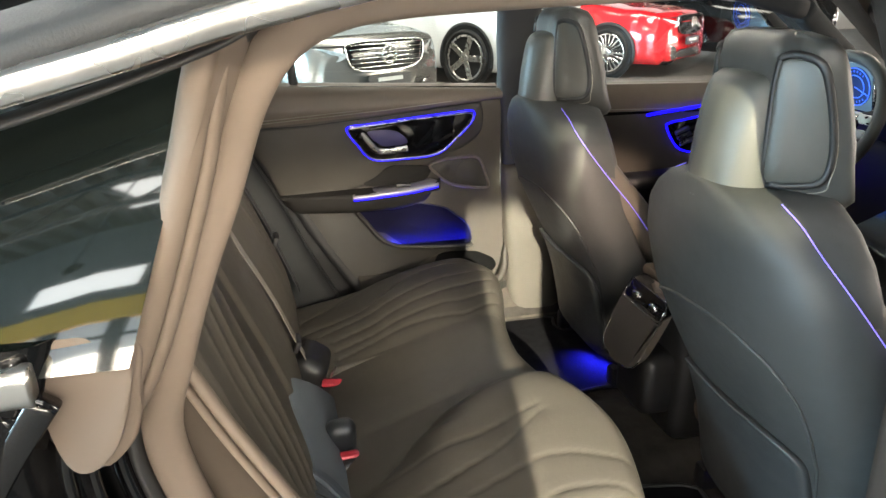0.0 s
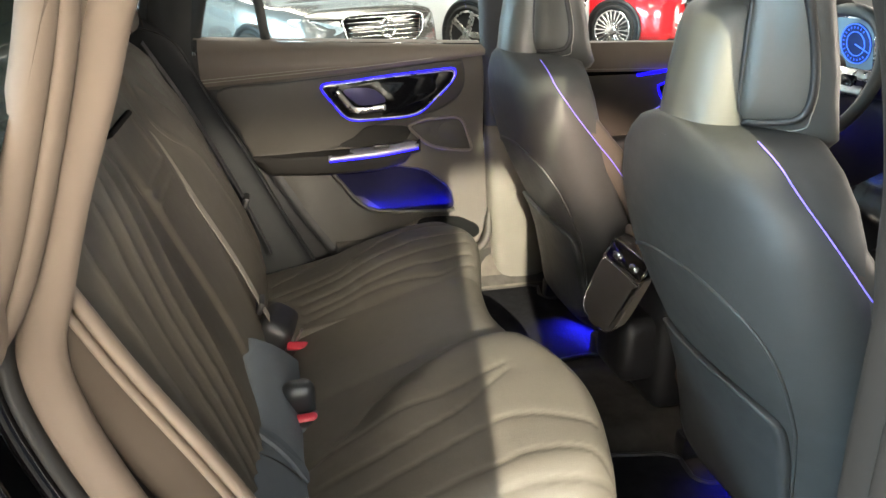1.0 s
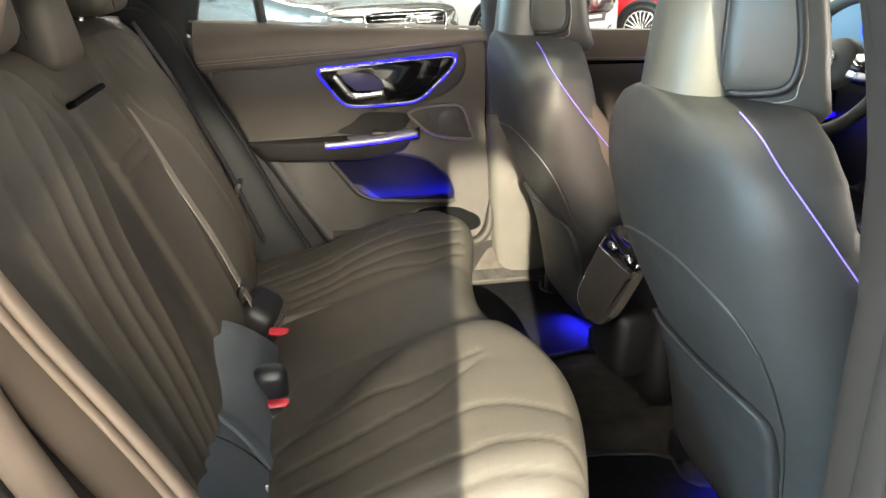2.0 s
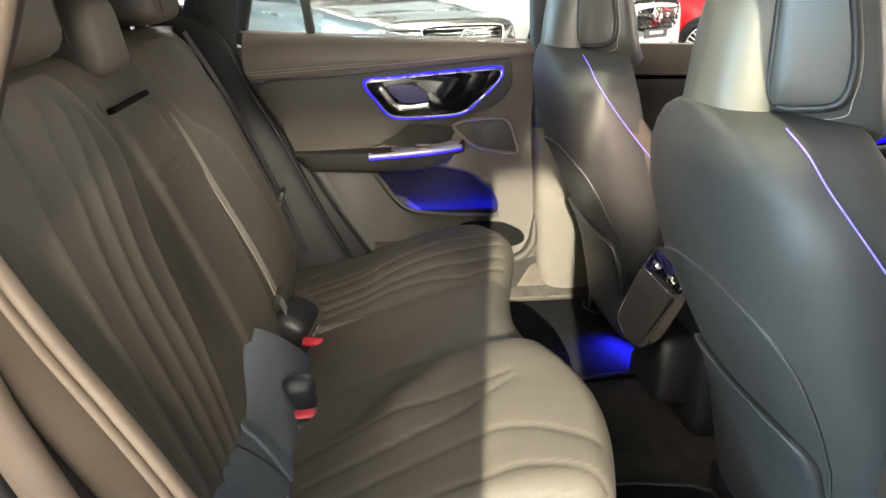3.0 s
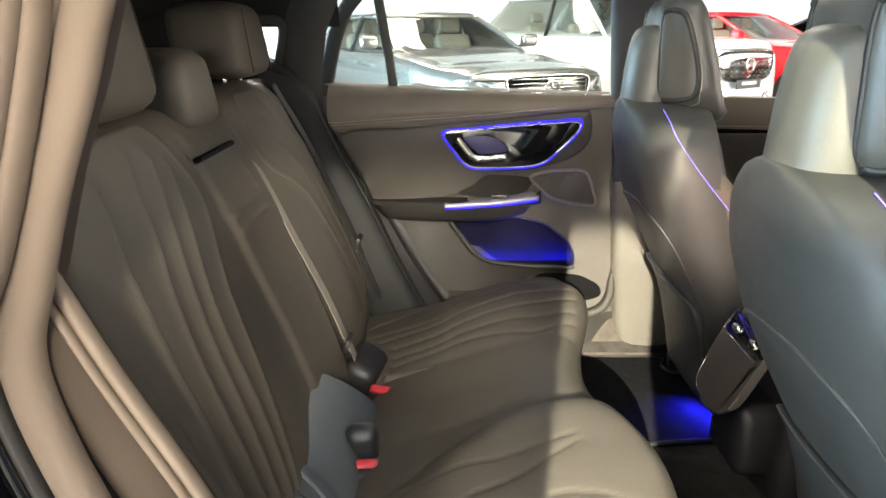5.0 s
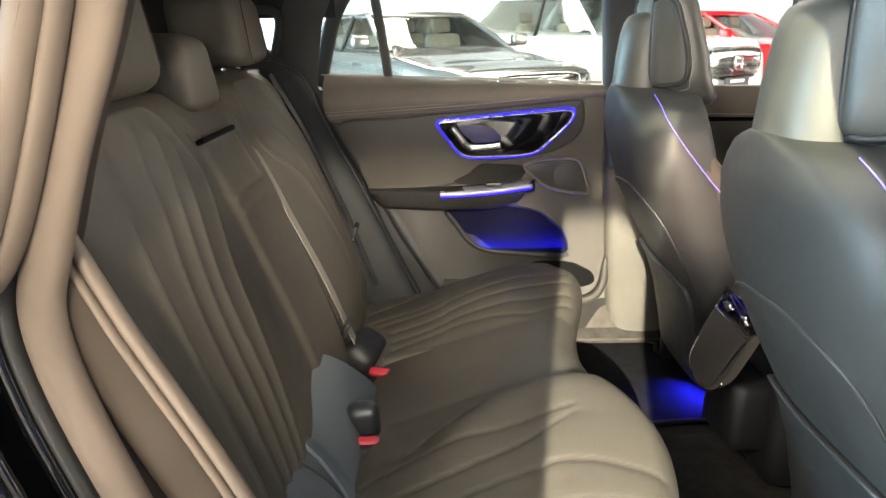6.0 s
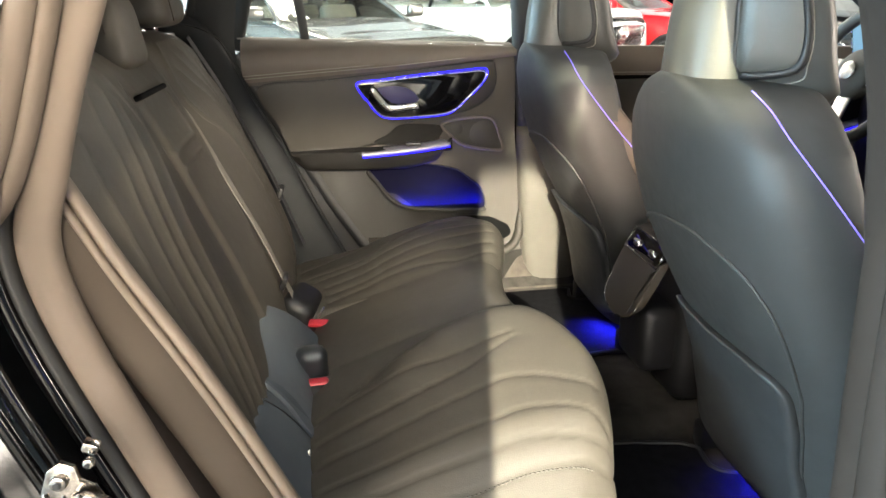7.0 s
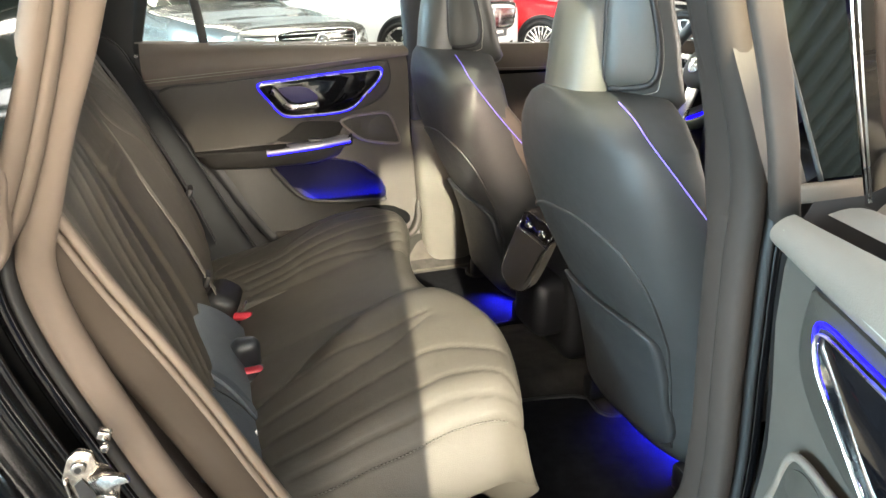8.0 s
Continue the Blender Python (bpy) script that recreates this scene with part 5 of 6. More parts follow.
def strap(name, path, w, mat, label, normal=(1, 0, 0.4), category="seat belt"):
    ob = part(name, sweep(spline(path, 8), ring(w / 2, 0.0012, 12, 4), False, normal), mat)
    return tagged(ob, label, category)


strap("middle_belt", [(-0.145, YC + 0.150, 1.205), (-0.075, YC + 0.138, 1.09), (-0.01, YC + 0.135, 0.95), (0.045, YC + 0.135, 0.83), (0.085, YC + 0.135, 0.725), (0.11, YC + 0.14, 0.66)], 0.04, M_BELT_LIGHT, "grey webbing of the middle seat belt along the backrest")
tongue = thing("belt_tongue", "black belt tongue with a bright metal tip on the webbing", "belt tongue", m=pose(0.085, YC + 0.135, 0.72, 0, 24, 0))
part("grip", rbox(0.012, 0.052, 0.03, 0.004, 2), M_BLACK, tongue)
part("metal_tip", rbox(0.004, 0.026, 0.03, 0.001, 1, Matrix.Translation((0.004, 0, -0.025))), M_CHROME, tongue, "bright metal tip")
strap("far_belt", [(-0.14, YC + 0.56, 1.235), (-0.06, YC + 0.575, 1.08), (0.03, YC + 0.575, 0.88), (0.075, YC + 0.57, 0.76), (0.11, YC + 0.575, 0.66)], 0.045, M_BELT, "black seat belt webbing over the far seat's side")
tongue = thing("belt_tongue", "black plastic belt tongue hanging beside the far seat", "belt tongue", m=pose(0.056, YC + 0.575, 0.815, 0, 22, 0))
part("grip", rbox(0.014, 0.056, 0.035, 0.005, 2), M_BLACK, tongue)
part("metal_tip", rbox(0.004, 0.026, 0.03, 0.001, 1, Matrix.Translation((0.004, 0, -0.028))), M_SATIN, tongue, "metal tip")
anchor = thing("belt_anchor", "pale plastic belt anchor with a metal clip by the door", "belt anchor", m=pose(0.097, YC - 0.675, 0.84, 0, 25, 0))
part("cover", rbox(0.03, 0.02, 0.018, 0.006, 3), M_BELT_LIGHT, anchor, "pale plastic cover")
part("clip", rbox(0.016, 0.012, 0.03, 0.003, 2, Matrix.Translation((0.012, 0.004, -0.028))), M_CHROME, anchor, "bright metal clip")

# ---- the rear doors ----
D_TABLE = [(0.50, 0.715), (0.60, 0.728), (0.72, 0.735), (0.84, 0.735), (0.93, 0.735), (1.00, 0.728), (1.085, 0.716), (1.12, 0.716), (1.15, 0.714), (1.19, 0.724), (1.215, 0.748)]


def door_d(z):
    zs, ds = zip(*D_TABLE)
    return float(np.interp(z, zs, ds))


def rear_edge(z):
    """The rear edge of the door trim, which follows the wheel arch."""
    return float(np.interp(z, (0.50, 0.58, 0.72, 0.906, 1.085, 1.215), (0.36, 0.285, 0.192, 0.088, -0.02, -0.042)))


def front_edge(z):
    return float(np.interp(z, (0.50, 0.58, 0.70, 0.9, 1.215), (0.80, 0.80, 0.79, 0.765, 0.752)))


def seam_z(x):
    """The seam under the upper pad."""
    return float(np.interp(x, (-0.05, 0.40, 0.76), (1.098, 1.128, 1.160)))


def rear_door(side, m, label):
    """A rear door, trim inside; side +1 is the far one. It is built closed; m turns it about its hinge."""
    hinge = Vector((0.91, YC + side * 0.97, 0.5))
    door = thing("rear_door", label, "car door", "rear doors of the car", m=Matrix.Translation(hinge) @ m)

    def P(x, z, d):
        """x, z and the lateral distance from the car's centre."""
        return (x - hinge.x, YC + side * d - hinge.y, z - hinge.z)

    def face(x, z, d):
        """The same, d the height above the trim."""
        return P(x, z, door_d(z) - d)

    def on(outline, thick, bevel=0.002, lift=0.0):
        return plate(outline, thick, lambda a, b, d: face(a, b, d + lift), bevel)
    # upper pad
    part("upper_pad", grid(lambda u, v: P(rear_edge(1.15) + (front_edge(1.15) - rear_edge(1.15)) * u, *(lambda z: (z, door_d(z) - 0.016 * math.sin(math.pi * min(max(v * 0.92 + 0.08, 0), 1)) ** 0.6 - 0.004))(seam_z(rear_edge(1.15) + u * 0.79) + (1.200 + 0.018 * (1 - u) - 0.012 * u - seam_z(rear_edge(1.15) + u * 0.79)) * v)), np.linspace(0, 1, 60), np.linspace(0, 1, 16)), M_PAD, door, "grey-brown leather upper pad")
    part("pad_top", grid(lambda u, v: P(-0.042 + 0.794 * u, 1.200 + 0.018 * (1 - u) - 0.012 * u + 0.006 * math.sin(math.pi * v), 0.748 + 0.05 * v), np.linspace(0, 1, 40), np.linspace(0, 1, 6)), M_PAD, door)
    for off in (0.012, 0.020):
        part("stitch_line", tube([P(x, seam_z(x) + off, door_d(seam_z(x) + off) - 0.0172) for x in np.linspace(-0.03, 0.74, 60)], 0.0011, 6), M_STITCH, door, "double stitching")
    # main panel, card in the painted lit tone and low hard panel
    def sheet(z0, z1, x0, x1, mat, name, lab, lift=0.0, nz=24, nx=40):
        return part(name, grid(lambda z, u: face(x0(z) + (x1(z) - x0(z)) * u, z, lift), np.linspace(z0, z1, nz), np.linspace(0, 1, nx)), mat, door, lab)
    sheet(0.50, 1.165, rear_edge, front_edge, M_DOOR_LIT, "door_card", "grey-brown door card, light put into its colour", -0.004)
    part("edge_strip", grid(lambda z, u: face(rear_edge(z) - 0.004 + 0.034 * u, z, 0.004 + 0.004 * math.sin(math.pi * u)), np.linspace(0.56, 1.092, 24), np.linspace(0, 1, 7)), M_BLACK, door, "black rear edge strip")
    main = spline([(0.007, 1.084), (0.20, 1.102), (0.45, 1.124), (0.66, 1.144), (0.690, 1.135), (0.694, 1.08), (0.672, 1.04), (0.62, 1.008), (0.54, 0.990), (0.44, 0.975), (0.37, 0.935), (0.33, 0.912), (0.25, 0.902), (0.10, 0.898), (0.080, 0.905), (0.054, 0.972)], 6, True)
    part("main_panel", on(main, 0.009, 0.004, -0.001), M_DOOR, door, "dark grey-brown main door panel")
    part("panel_gap", sweep([face(a, b, 0.0022) for a, b in main], ring(0.0035, 0.0018, 8), True, (0, 1, 0.01)), M_BLACK, door, "dark gap round the panel")
    low = spline([(0.150, 0.834), (0.22, 0.838), (0.30, 0.838), (0.42, 0.835), (0.53, 0.82), (0.60, 0.79), (0.645, 0.74), (0.660, 0.69), (0.645, 0.675), (0.58, 0.672), (0.50, 0.64), (0.44, 0.58), (0.40, 0.535), (0.36, 0.54), (0.30, 0.60), (0.24, 0.68), (0.19, 0.76)], 5, True)
    part("low_panel", on(low, 0.005, 0.002, -0.001), M_DOOR_LOW, door, "grey lower door panel")
    # map pocket with its blue light
    pock = spline([(0.305, 0.836), (0.343, 0.847), (0.41, 0.850), (0.474, 0.847), (0.572, 0.826), (0.62, 0.793), (0.657, 0.757), (0.668, 0.700), (0.60, 0.697), (0.527, 0.701), (0.427, 0.713), (0.377, 0.739), (0.335, 0.791)], 6, True)
    pocket = part("pocket", on(pock, 0.007, 0.001), M_POCKET, door, "dark door pocket lit blue")
    part("pocket_lip", sweep([face(a, b, 0.014 + 0.012 * smooth01((0.80 - b) / 0.08)) for a, b in pock[42:78]], ring(0.007, 0.006, 10), False, (0, 1, 0.01)), M_DOOR_LOW, pocket, "rounded pocket lip")
    part("pocket_edge", sweep([face(a, b, 0.008) for a, b in pock[:44]], ring(0.0022, 0.003, 8), False, (0, 1, 0.01)), M_BLACK, pocket)
    # black armrest, its grip strip of satin metal with a light line
    def arm_d(x):
        return float(np.interp(x, (0.08, 0.14, 0.28, 0.46, 0.55, 0.57), (0.722, 0.700, 0.676, 0.674, 0.690, 0.716)))

    def arm_pt(u, v):
        x = 0.082 + 0.482 * u
        top = 0.896 + 0.006 * u
        bot = 0.838 + 0.024 * smooth01((x - 0.40) / 0.17) + 0.045 * smooth01((x - 0.51) / 0.05) + 0.035 * smooth01((0.13 - x) / 0.05)
        dd = door_d(0.87)
        out = arm_d(x)
        # round the section: bottom at the card, belly, front lip, top back to the card
        sec = spline([(dd, bot), (out + 0.012, bot + 0.004), (out + 0.002, bot + 0.020), (out, top - 0.012), (out + 0.004, top - 0.001), (out + 0.02, top + 0.001), (dd, top + 0.002)], 4)
        d, z = sec[v]
        return P(x, z, d)
    part("armrest", grid(arm_pt, np.linspace(0, 1, 48), range(25)), M_ARM, door, "dark armrest")
    # flat dark plate in place of the shaded hollow
    part("armrest_well", on(spline([(0.33, 0.914), (0.37, 0.938), (0.407, 0.966), (0.46, 0.968), (0.535, 0.958), (0.53, 0.93), (0.51, 0.915), (0.42, 0.905)], 6, True), 0.003, 0.001, 0.0082), M_ARM, door, "grip recess, shade put in as a dark plate")

    def strip_pt(u, v):
        x = 0.290 + 0.266 * u
        d0 = arm_d(x) - 0.003
        zf = 0.884 + 0.020 * u ** 1.3
        wide = 0.052 * smooth01(u / 0.16) * smooth01((1.02 - u) / 0.10) + 0.006
        sec = [(d0 + 0.006, zf - 0.002), (d0, zf), (d0 - 0.001, zf + 0.006), (d0 + 0.003, zf + 0.010), (d0 + 0.008, zf + 0.012), (d0 + wide * 0.5, zf + 0.0135), (d0 + wide, zf + 0.014), (d0 + wide, zf + 0.004)]
        d, z = sec[v]
        return P(x, z, d)
    st = part("grip_strip", grid(strip_pt, np.linspace(0, 1, 40), range(8), False, True, True), M_GRIP, door, "satin metal grip strip")
    part("light_line", tube([P(0.290 + 0.266 * u, 0.8825 + 0.020 * u ** 1.3, arm_d(0.290 + 0.266 * u) - 0.0035) for u in np.linspace(0.01, 0.99, 24)], 0.0019, 6), M_BLUE, st, "blue light line")
    part("window_switch", rbox(0.045, 0.014, 0.012, 0.003, 2, Matrix.Translation(P(0.445, 0.913, 0.695))), M_BLACK, st, "window switch")
    # handle panel
    hp = spline([(0.292, 1.088), (0.36, 1.096), (0.478, 1.107), (0.60, 1.116), (0.652, 1.119), (0.664, 1.108), (0.652, 1.084), (0.61, 1.042), (0.572, 1.008), (0.53, 0.995), (0.45, 0.991), (0.378, 0.991), (0.345, 1.006), (0.315, 1.046)], 5, True)
    panel = part("handle_panel", on(hp, 0.010, 0.002), M_PIANO, door, "glossy black handle panel")
    part("panel_frame", sweep([face(a, b, 0.012) for a, b in hp], ring(0.0013, 0.0022, 8), True, (0, 1, 0.01)), M_SATIN, panel, "thin chrome frame")
    c = np.mean(hp, axis=0)
    rim = [(c[0] + (a - c[0]) * 1.022, c[1] + (b - c[1]) * 1.07) for a, b in hp]
    part("panel_rim", sweep([face(a, b, 0.008) for a, b in rim], ring(0.0013, 0.0013, 8), True, (0, 1, 0.01)), M_CHROME, panel, "thin bright rim of the handle panel")
    first = min(range(len(rim)), key=lambda i: rim[i][1])
    run = [p for p in rim[first:] + rim[:first] if p[1] > c[1] - 0.012]
    part("light_line", sweep([face(c[0] + (a - c[0]) * 1.012, c[1] + (b - c[1]) * 1.05, 0.010) for a, b in run], ring(0.0015, 0.002, 8), False, (0, 1, 0.01)), M_BLUE, panel, "blue light line")
    part("light_line", sweep([face(a, b, 0.0095) for a, b in rim if b <= c[1] - 0.010], ring(0.0010, 0.0010, 8), False, (0, 1, 0.01)), M_BLUE, panel, "faint blue light line")
    part("handle_cup", on(spline([(0.345, 1.076), (0.40, 1.081), (0.44, 1.070), (0.464, 1.038), (0.40, 1.030), (0.37, 1.045)], 5, True), 0.002, 0.0005, 0.0102), M_CUP, panel, "cup behind the handle, blue light put into its colour")
    hb = spline([(0.325, 1.074), (0.334, 1.068), (0.350, 1.047), (0.366, 1.027), (0.384, 1.0195), (0.42, 1.021), (0.462, 1.025)], 6)
    part("handle_base", sweep([face(a, b - 0.004, 0.013) for a, b in hb], ring(0.009, 0.004, 12, 4), False, (0, 1, 0)), M_BLACK, panel)
    part("door_handle", sweep([face(a, b, 0.024) for a, b in hb], ring(0.0078, 0.0065, 18, 3.4), False, (0, 1, 0), lambda t: 0.75 + 0.25 * smooth01(t * 8)), M_SATIN, door, "satin chrome door handle")
    # loudspeaker
    sp = spline([(0.534, 0.961), (0.574, 0.977), (0.63, 0.982), (0.676, 0.981), (0.697, 0.965), (0.712, 0.925), (0.724, 0.884), (0.70, 0.879), (0.64, 0.888), (0.594, 0.902), (0.560, 0.930)], 5, True)
    spk = part("loudspeaker", on(sp, 0.004, 0.001, 0.0055), M_SPEAKER, door, "fine-holed loudspeaker cover")
    part("speaker_frame", sweep([face(a, b, 0.0095) for a, b in sp], ring(0.0045, 0.004, 8), True, (0, 1, 0.01)), M_PAD, spk, "raised rim")
    for a, b, rr in ((0.581, 0.948, 0.017), (0.660, 0.932, 0.040)):
        part("speaker_cone", on([(a + rr * math.cos(t) * 1.0, b + rr * math.sin(t)) for t in np.linspace(0, 2 * math.pi, 33)[:-1]], 0.001, 0.0004, 0.0097), M_DOOR, spk, "darker round speaker field")
    # foot of the door: bottle pocket with a broad rim
    hole = spline([(0.56, 0.665), (0.67, 0.668), (0.72, 0.650), (0.747, 0.632), (0.752, 0.605), (0.72, 0.590), (0.649, 0.586), (0.56, 0.586)], 5, True)
    # flat black plate painted as the pocket's dark depth
    part("bottle_pocket", on(hole, 0.003, 0.001, 0.0045), M_HOLE, door, "bottle pocket, shade put in as a black plate")
    rim = spline([face(0.788, 0.690, 0.004), face(0.780, 0.650, 0.016), face(0.772, 0.610, 0.032), face(0.745, 0.578, 0.044), face(0.69, 0.562, 0.050), face(0.56, 0.556, 0.050), face(0.42, 0.556, 0.040)], 6)
    part("kick_rim", sweep(rim, ring(0.013, 0.016, 14, 2.6), False, (0, 1, 0), lambda t: 0.55 + 0.45 * smooth01(t * 3)), M_DOOR, door, "rounded rim of the bottle pocket")
    part("kick_wall", grid(lambda u, v: (lambda x: P(x, 0.47 + (0.556 - 0.47) * v, door_d(0.5) - 0.050 * smooth01((0.80 - x) / 0.12)))(0.40 + 0.40 * u), np.linspace(0, 1, 16), np.linspace(0, 1, 4)), M_DOOR_LOW, door)
    # outer skin
    part("skin", grid(lambda z, u: P(rear_edge(z) - 0.03 + (0.86 - rear_edge(z)) * u, z, 0.90 + 0.05 * math.sin(math.pi * (z - 0.35) / 0.9)), np.linspace(0.40, 1.172, 20), np.linspace(0, 1, 20)), M_PAINT, door, "glossy black outer skin")
    for xx, nm in ((0, "edge"), (1, "edge")):
        part("door_edge", grid(lambda z, u: P((rear_edge(z) if xx == 0 else front_edge(z)) + (-0.03 * u if xx == 0 else 0.05 * u), z, door_d(z) + (0.90 + 0.05 * math.sin(math.pi * (z - 0.35) / 0.9) - door_d(z)) * u), np.linspace(0.45, 1.20, 16), np.linspace(0, 1, 5)), M_PAINT if xx == 0 else M_BLACK, door)
    # window: glass, divider and frame
    gl = part("window_glass", grid(lambda z, u: P(0.14 + (0.77 - 0.14) * u, z, 0.79 - 0.30 * (z - 1.20)), np.linspace(1.19, 1.50, 6), np.linspace(0, 1, 6)), M_GLASS_REAR, door, "clear side window")
    gl.visible_shadow = False
    gl = part("window_glass", grid(lambda z, u: P(-0.05 + 0.06 * (z - 1.2) * 3 + (0.14 + 0.05 - 0.18 * (z - 1.2)) * u, z, 0.79 - 0.30 * (z - 1.20)), np.linspace(1.19, 1.46, 6), np.linspace(0, 1, 6)), M_GLASS_REAR, door, "clear quarter window")
    gl.visible_shadow = False
    part("window_divider", sweep([P(0.149, 1.19, 0.775), P(0.138, 1.30, 0.745), P(0.117, 1.45, 0.70), P(0.112, 1.50, 0.69)], ring(0.013, 0.012, 12, 4), False, (0, 1, 0)), M_PILLAR, door, "dark upright window divider")
    part("frame_front", sweep([P(0.798, 1.17, 0.735), P(0.798, 1.24, 0.722), P(0.796, 1.30, 0.705), P(0.792, 1.45, 0.655), P(0.780, 1.50, 0.64)], ring(0.010, 0.013, 12, 4), False, (0, 1, 0)), M_PILLAR_NEAR if side < 0 else M_PILLAR, door, "window frame trim")
    if side < 0:
        part("glass_edge", tube([P(0.762, 1.195, 0.79), P(0.760, 1.30, 0.757), P(0.752, 1.45, 0.712)], 0.0011, 8), M_SATIN, door, "thin bright window channel")
    part("frame_top", sweep(spline([P(-0.05, 1.19, 0.785), P(0.0, 1.36, 0.74), P(0.055, 1.445, 0.71), P(0.13, 1.482, 0.70), P(0.45, 1.507, 0.69), P(0.75, 1.505, 0.685)], 8), ring(0.020, 0.016, 12, 4), False, (0, 1, 0)), M_PILLAR, door, "dark window frame")
    return door


# dark plastic; some of the blue light is put into the base colour
M_POCKET = material("pocket_lining_blue_lit", (0.006, 0.006, 0.022), 0.8, grain=0.3, grain_size=900, spec=0.1)
M_ARM = material("armrest_black", (0.012, 0.011, 0.010), 0.7, grain=0.3, grain_size=900, spec=0.2)
M_GRIP = material("grip_satin", (0.30, 0.29, 0.33), 0.38, metal=0.5, stain=0.05)
M_SPEAKER = material("speaker_mesh", (0.036, 0.032, 0.026), 0.6, grain=0.9, grain_size=700)
# blue glow on the cup painted as its base colour
M_CUP = material("handle_cup_blue_lit", (0.040, 0.036, 0.11), 0.45)
OPEN = 74
rear_door(1, Matrix(), "closed rear door with a grey-brown leather pad and blue light lines")
rear_door(-1, Matrix.Rotation(radians(OPEN), 4, "Z"), "rear door swung open with a grey-brown leather pad")


# far front door trim
front_door = thing("front_door", "closed front door with a grey-brown leather pad and light line", "car door", m=pose(1.0, YC + 0.75, 0.5))
FD = Matrix.Translation((-1.0, -YC - 0.75, -0.5))


def fpart(name, body, mat, label=""):
    if isinstance(body, bmesh.types.BMesh):
        bmesh.ops.transform(body, matrix=FD, verts=body.verts)
    else:
        body.transform(FD)
    return part(name, body, mat, front_door, label)


fpart("upper_pad", grid(lambda x, v: (x, YC + 0.742 + 0.02 * v - 0.015 * math.sin(math.pi * v), 1.095 + 0.085 * v - 0.02 * (x - 1.0)), np.linspace(0.84, 2.2, 40), np.linspace(0, 1, 10)), M_PAD, "grey-brown leather upper pad")
fpart("pad_top", grid(lambda x, v: (x, YC + 0.762 + 0.05 * v, 1.18 - 0.02 * (x - 1.0)), np.linspace(0.84, 2.2, 20), np.linspace(0, 1, 4)), M_PAD)
fpart("stitch_line", tube([(x, YC + 0.727, 1.105 - 0.02 * (x - 1)) for x in np.linspace(0.86, 2.0, 30)], 0.0012, 6), M_STITCH, "stitching")
# lit copy of the door colour, as no lamp reaches this panel
fpart("main_panel", grid(lambda x, v: (x, YC + 0.748, 0.50 + 0.58 * v), np.linspace(0.84, 2.2, 30), np.linspace(0, 1, 10)), M_DOOR_LIT, "main door panel, light put into its colour")
fpart("light_line", tube(spline([(1.255, YC + 0.728, 1.080), (1.36, YC + 0.728, 1.0925), (1.65, YC + 0.728, 1.120)], 8), 0.0042, 8), M_BLUE, "blue light line")
fpart("chrome_line", tube(spline([(1.255, YC + 0.726, 1.0735), (1.36, YC + 0.726, 1.085), (1.65, YC + 0.726, 1.112)], 8), 0.0026, 8), M_CHROME, "chrome line")
swp = spline([(1.337, 1.034), (1.348, 1.048), (1.40, 1.056), (1.60, 1.076), (1.62, 0.96), (1.50, 0.944), (1.41, 0.952), (1.37, 0.980)], 5, True)
fpart("switch_panel", plate(swp, 0.012, lambda a, b, d: (a, YC + 0.748 - d, b), 0.002), M_PIANO, "glossy black switch panel")
fpart("panel_light", sweep([(a, YC + 0.738, b) for a, b in swp], ring(0.0032, 0.003, 8), True, (0, 1, 0.01)), M_BLUE, "blue light line")
for k in range(3):
    fpart("seat_switch", rbox(0.052, 0.012, 0.015, 0.004, 2, pose(1.392 + 0.010 * k, YC + 0.732, 1.022 - 0.019 * k, 0, -20, 0)), M_SATIN, "satin metal seat switch")
fpart("grip_strip", sweep(spline([(1.42, YC + 0.70, 0.872), (1.60, YC + 0.695, 0.878), (1.76, YC + 0.690, 0.895), (1.92, YC + 0.69, 0.935)], 6), ring(0.014, 0.026, 14, 3), False, (0, 1, 0)), M_GRIP, "satin metal grip strip")
fpart("light_line", tube(spline([(1.42, YC + 0.672, 0.868), (1.60, YC + 0.667, 0.874), (1.76, YC + 0.662, 0.891), (1.92, YC + 0.662, 0.931)], 6), 0.006, 8), M_BLUE, "blue light line")
fpart("armrest", sweep([(0.95, YC + 0.71, 0.86), (1.3, YC + 0.70, 0.87), (1.7, YC + 0.72, 0.90)], ring(0.03, 0.04, 16, 2.6), False, (0, 1, 0)), M_BLACK, "black armrest")
gl = fpart("window_glass", grid(lambda x, v: (x, YC + 0.79 - 0.09 * v, 1.17 + 0.30 * v), np.linspace(0.85, 1.9, 6), np.linspace(0, 1, 4)), M_GLASS, "clear side window")
gl.visible_shadow = False

# ---- front seats ----
XR = [(0.42, 0.925), (0.50, 0.912), (0.58, 0.900), (0.68, 0.878), (0.755, 0.852), (0.79, 0.832), (0.87, 0.790), (0.96, 0.748), (1.06, 0.716), (1.14, 0.702), (1.20, 0.698), (1.23, 0.70)]
WR = [(0.42, 0.21), (0.50, 0.225), (0.60, 0.235), (0.72, 0.236), (0.80, 0.238), (0.90, 0.245), (1.00, 0.250), (1.08, 0.242), (1.13, 0.222), (1.165, 0.190), (1.19, 0.150), (1.205, 0.10), (1.215, 0.05)]
SP = 3.1


def tab(z, rows):
    a, b = zip(*rows)
    return float(np.interp(z, a, b))


def shell_x(s, z, lift=0.0):
    w, D = tab(z, WR), 0.14
    t = min(abs(s) / w, 0.999)
    return tab(z, XR) + D * (1 - (1 - t ** SP) ** (1 / SP)) - lift


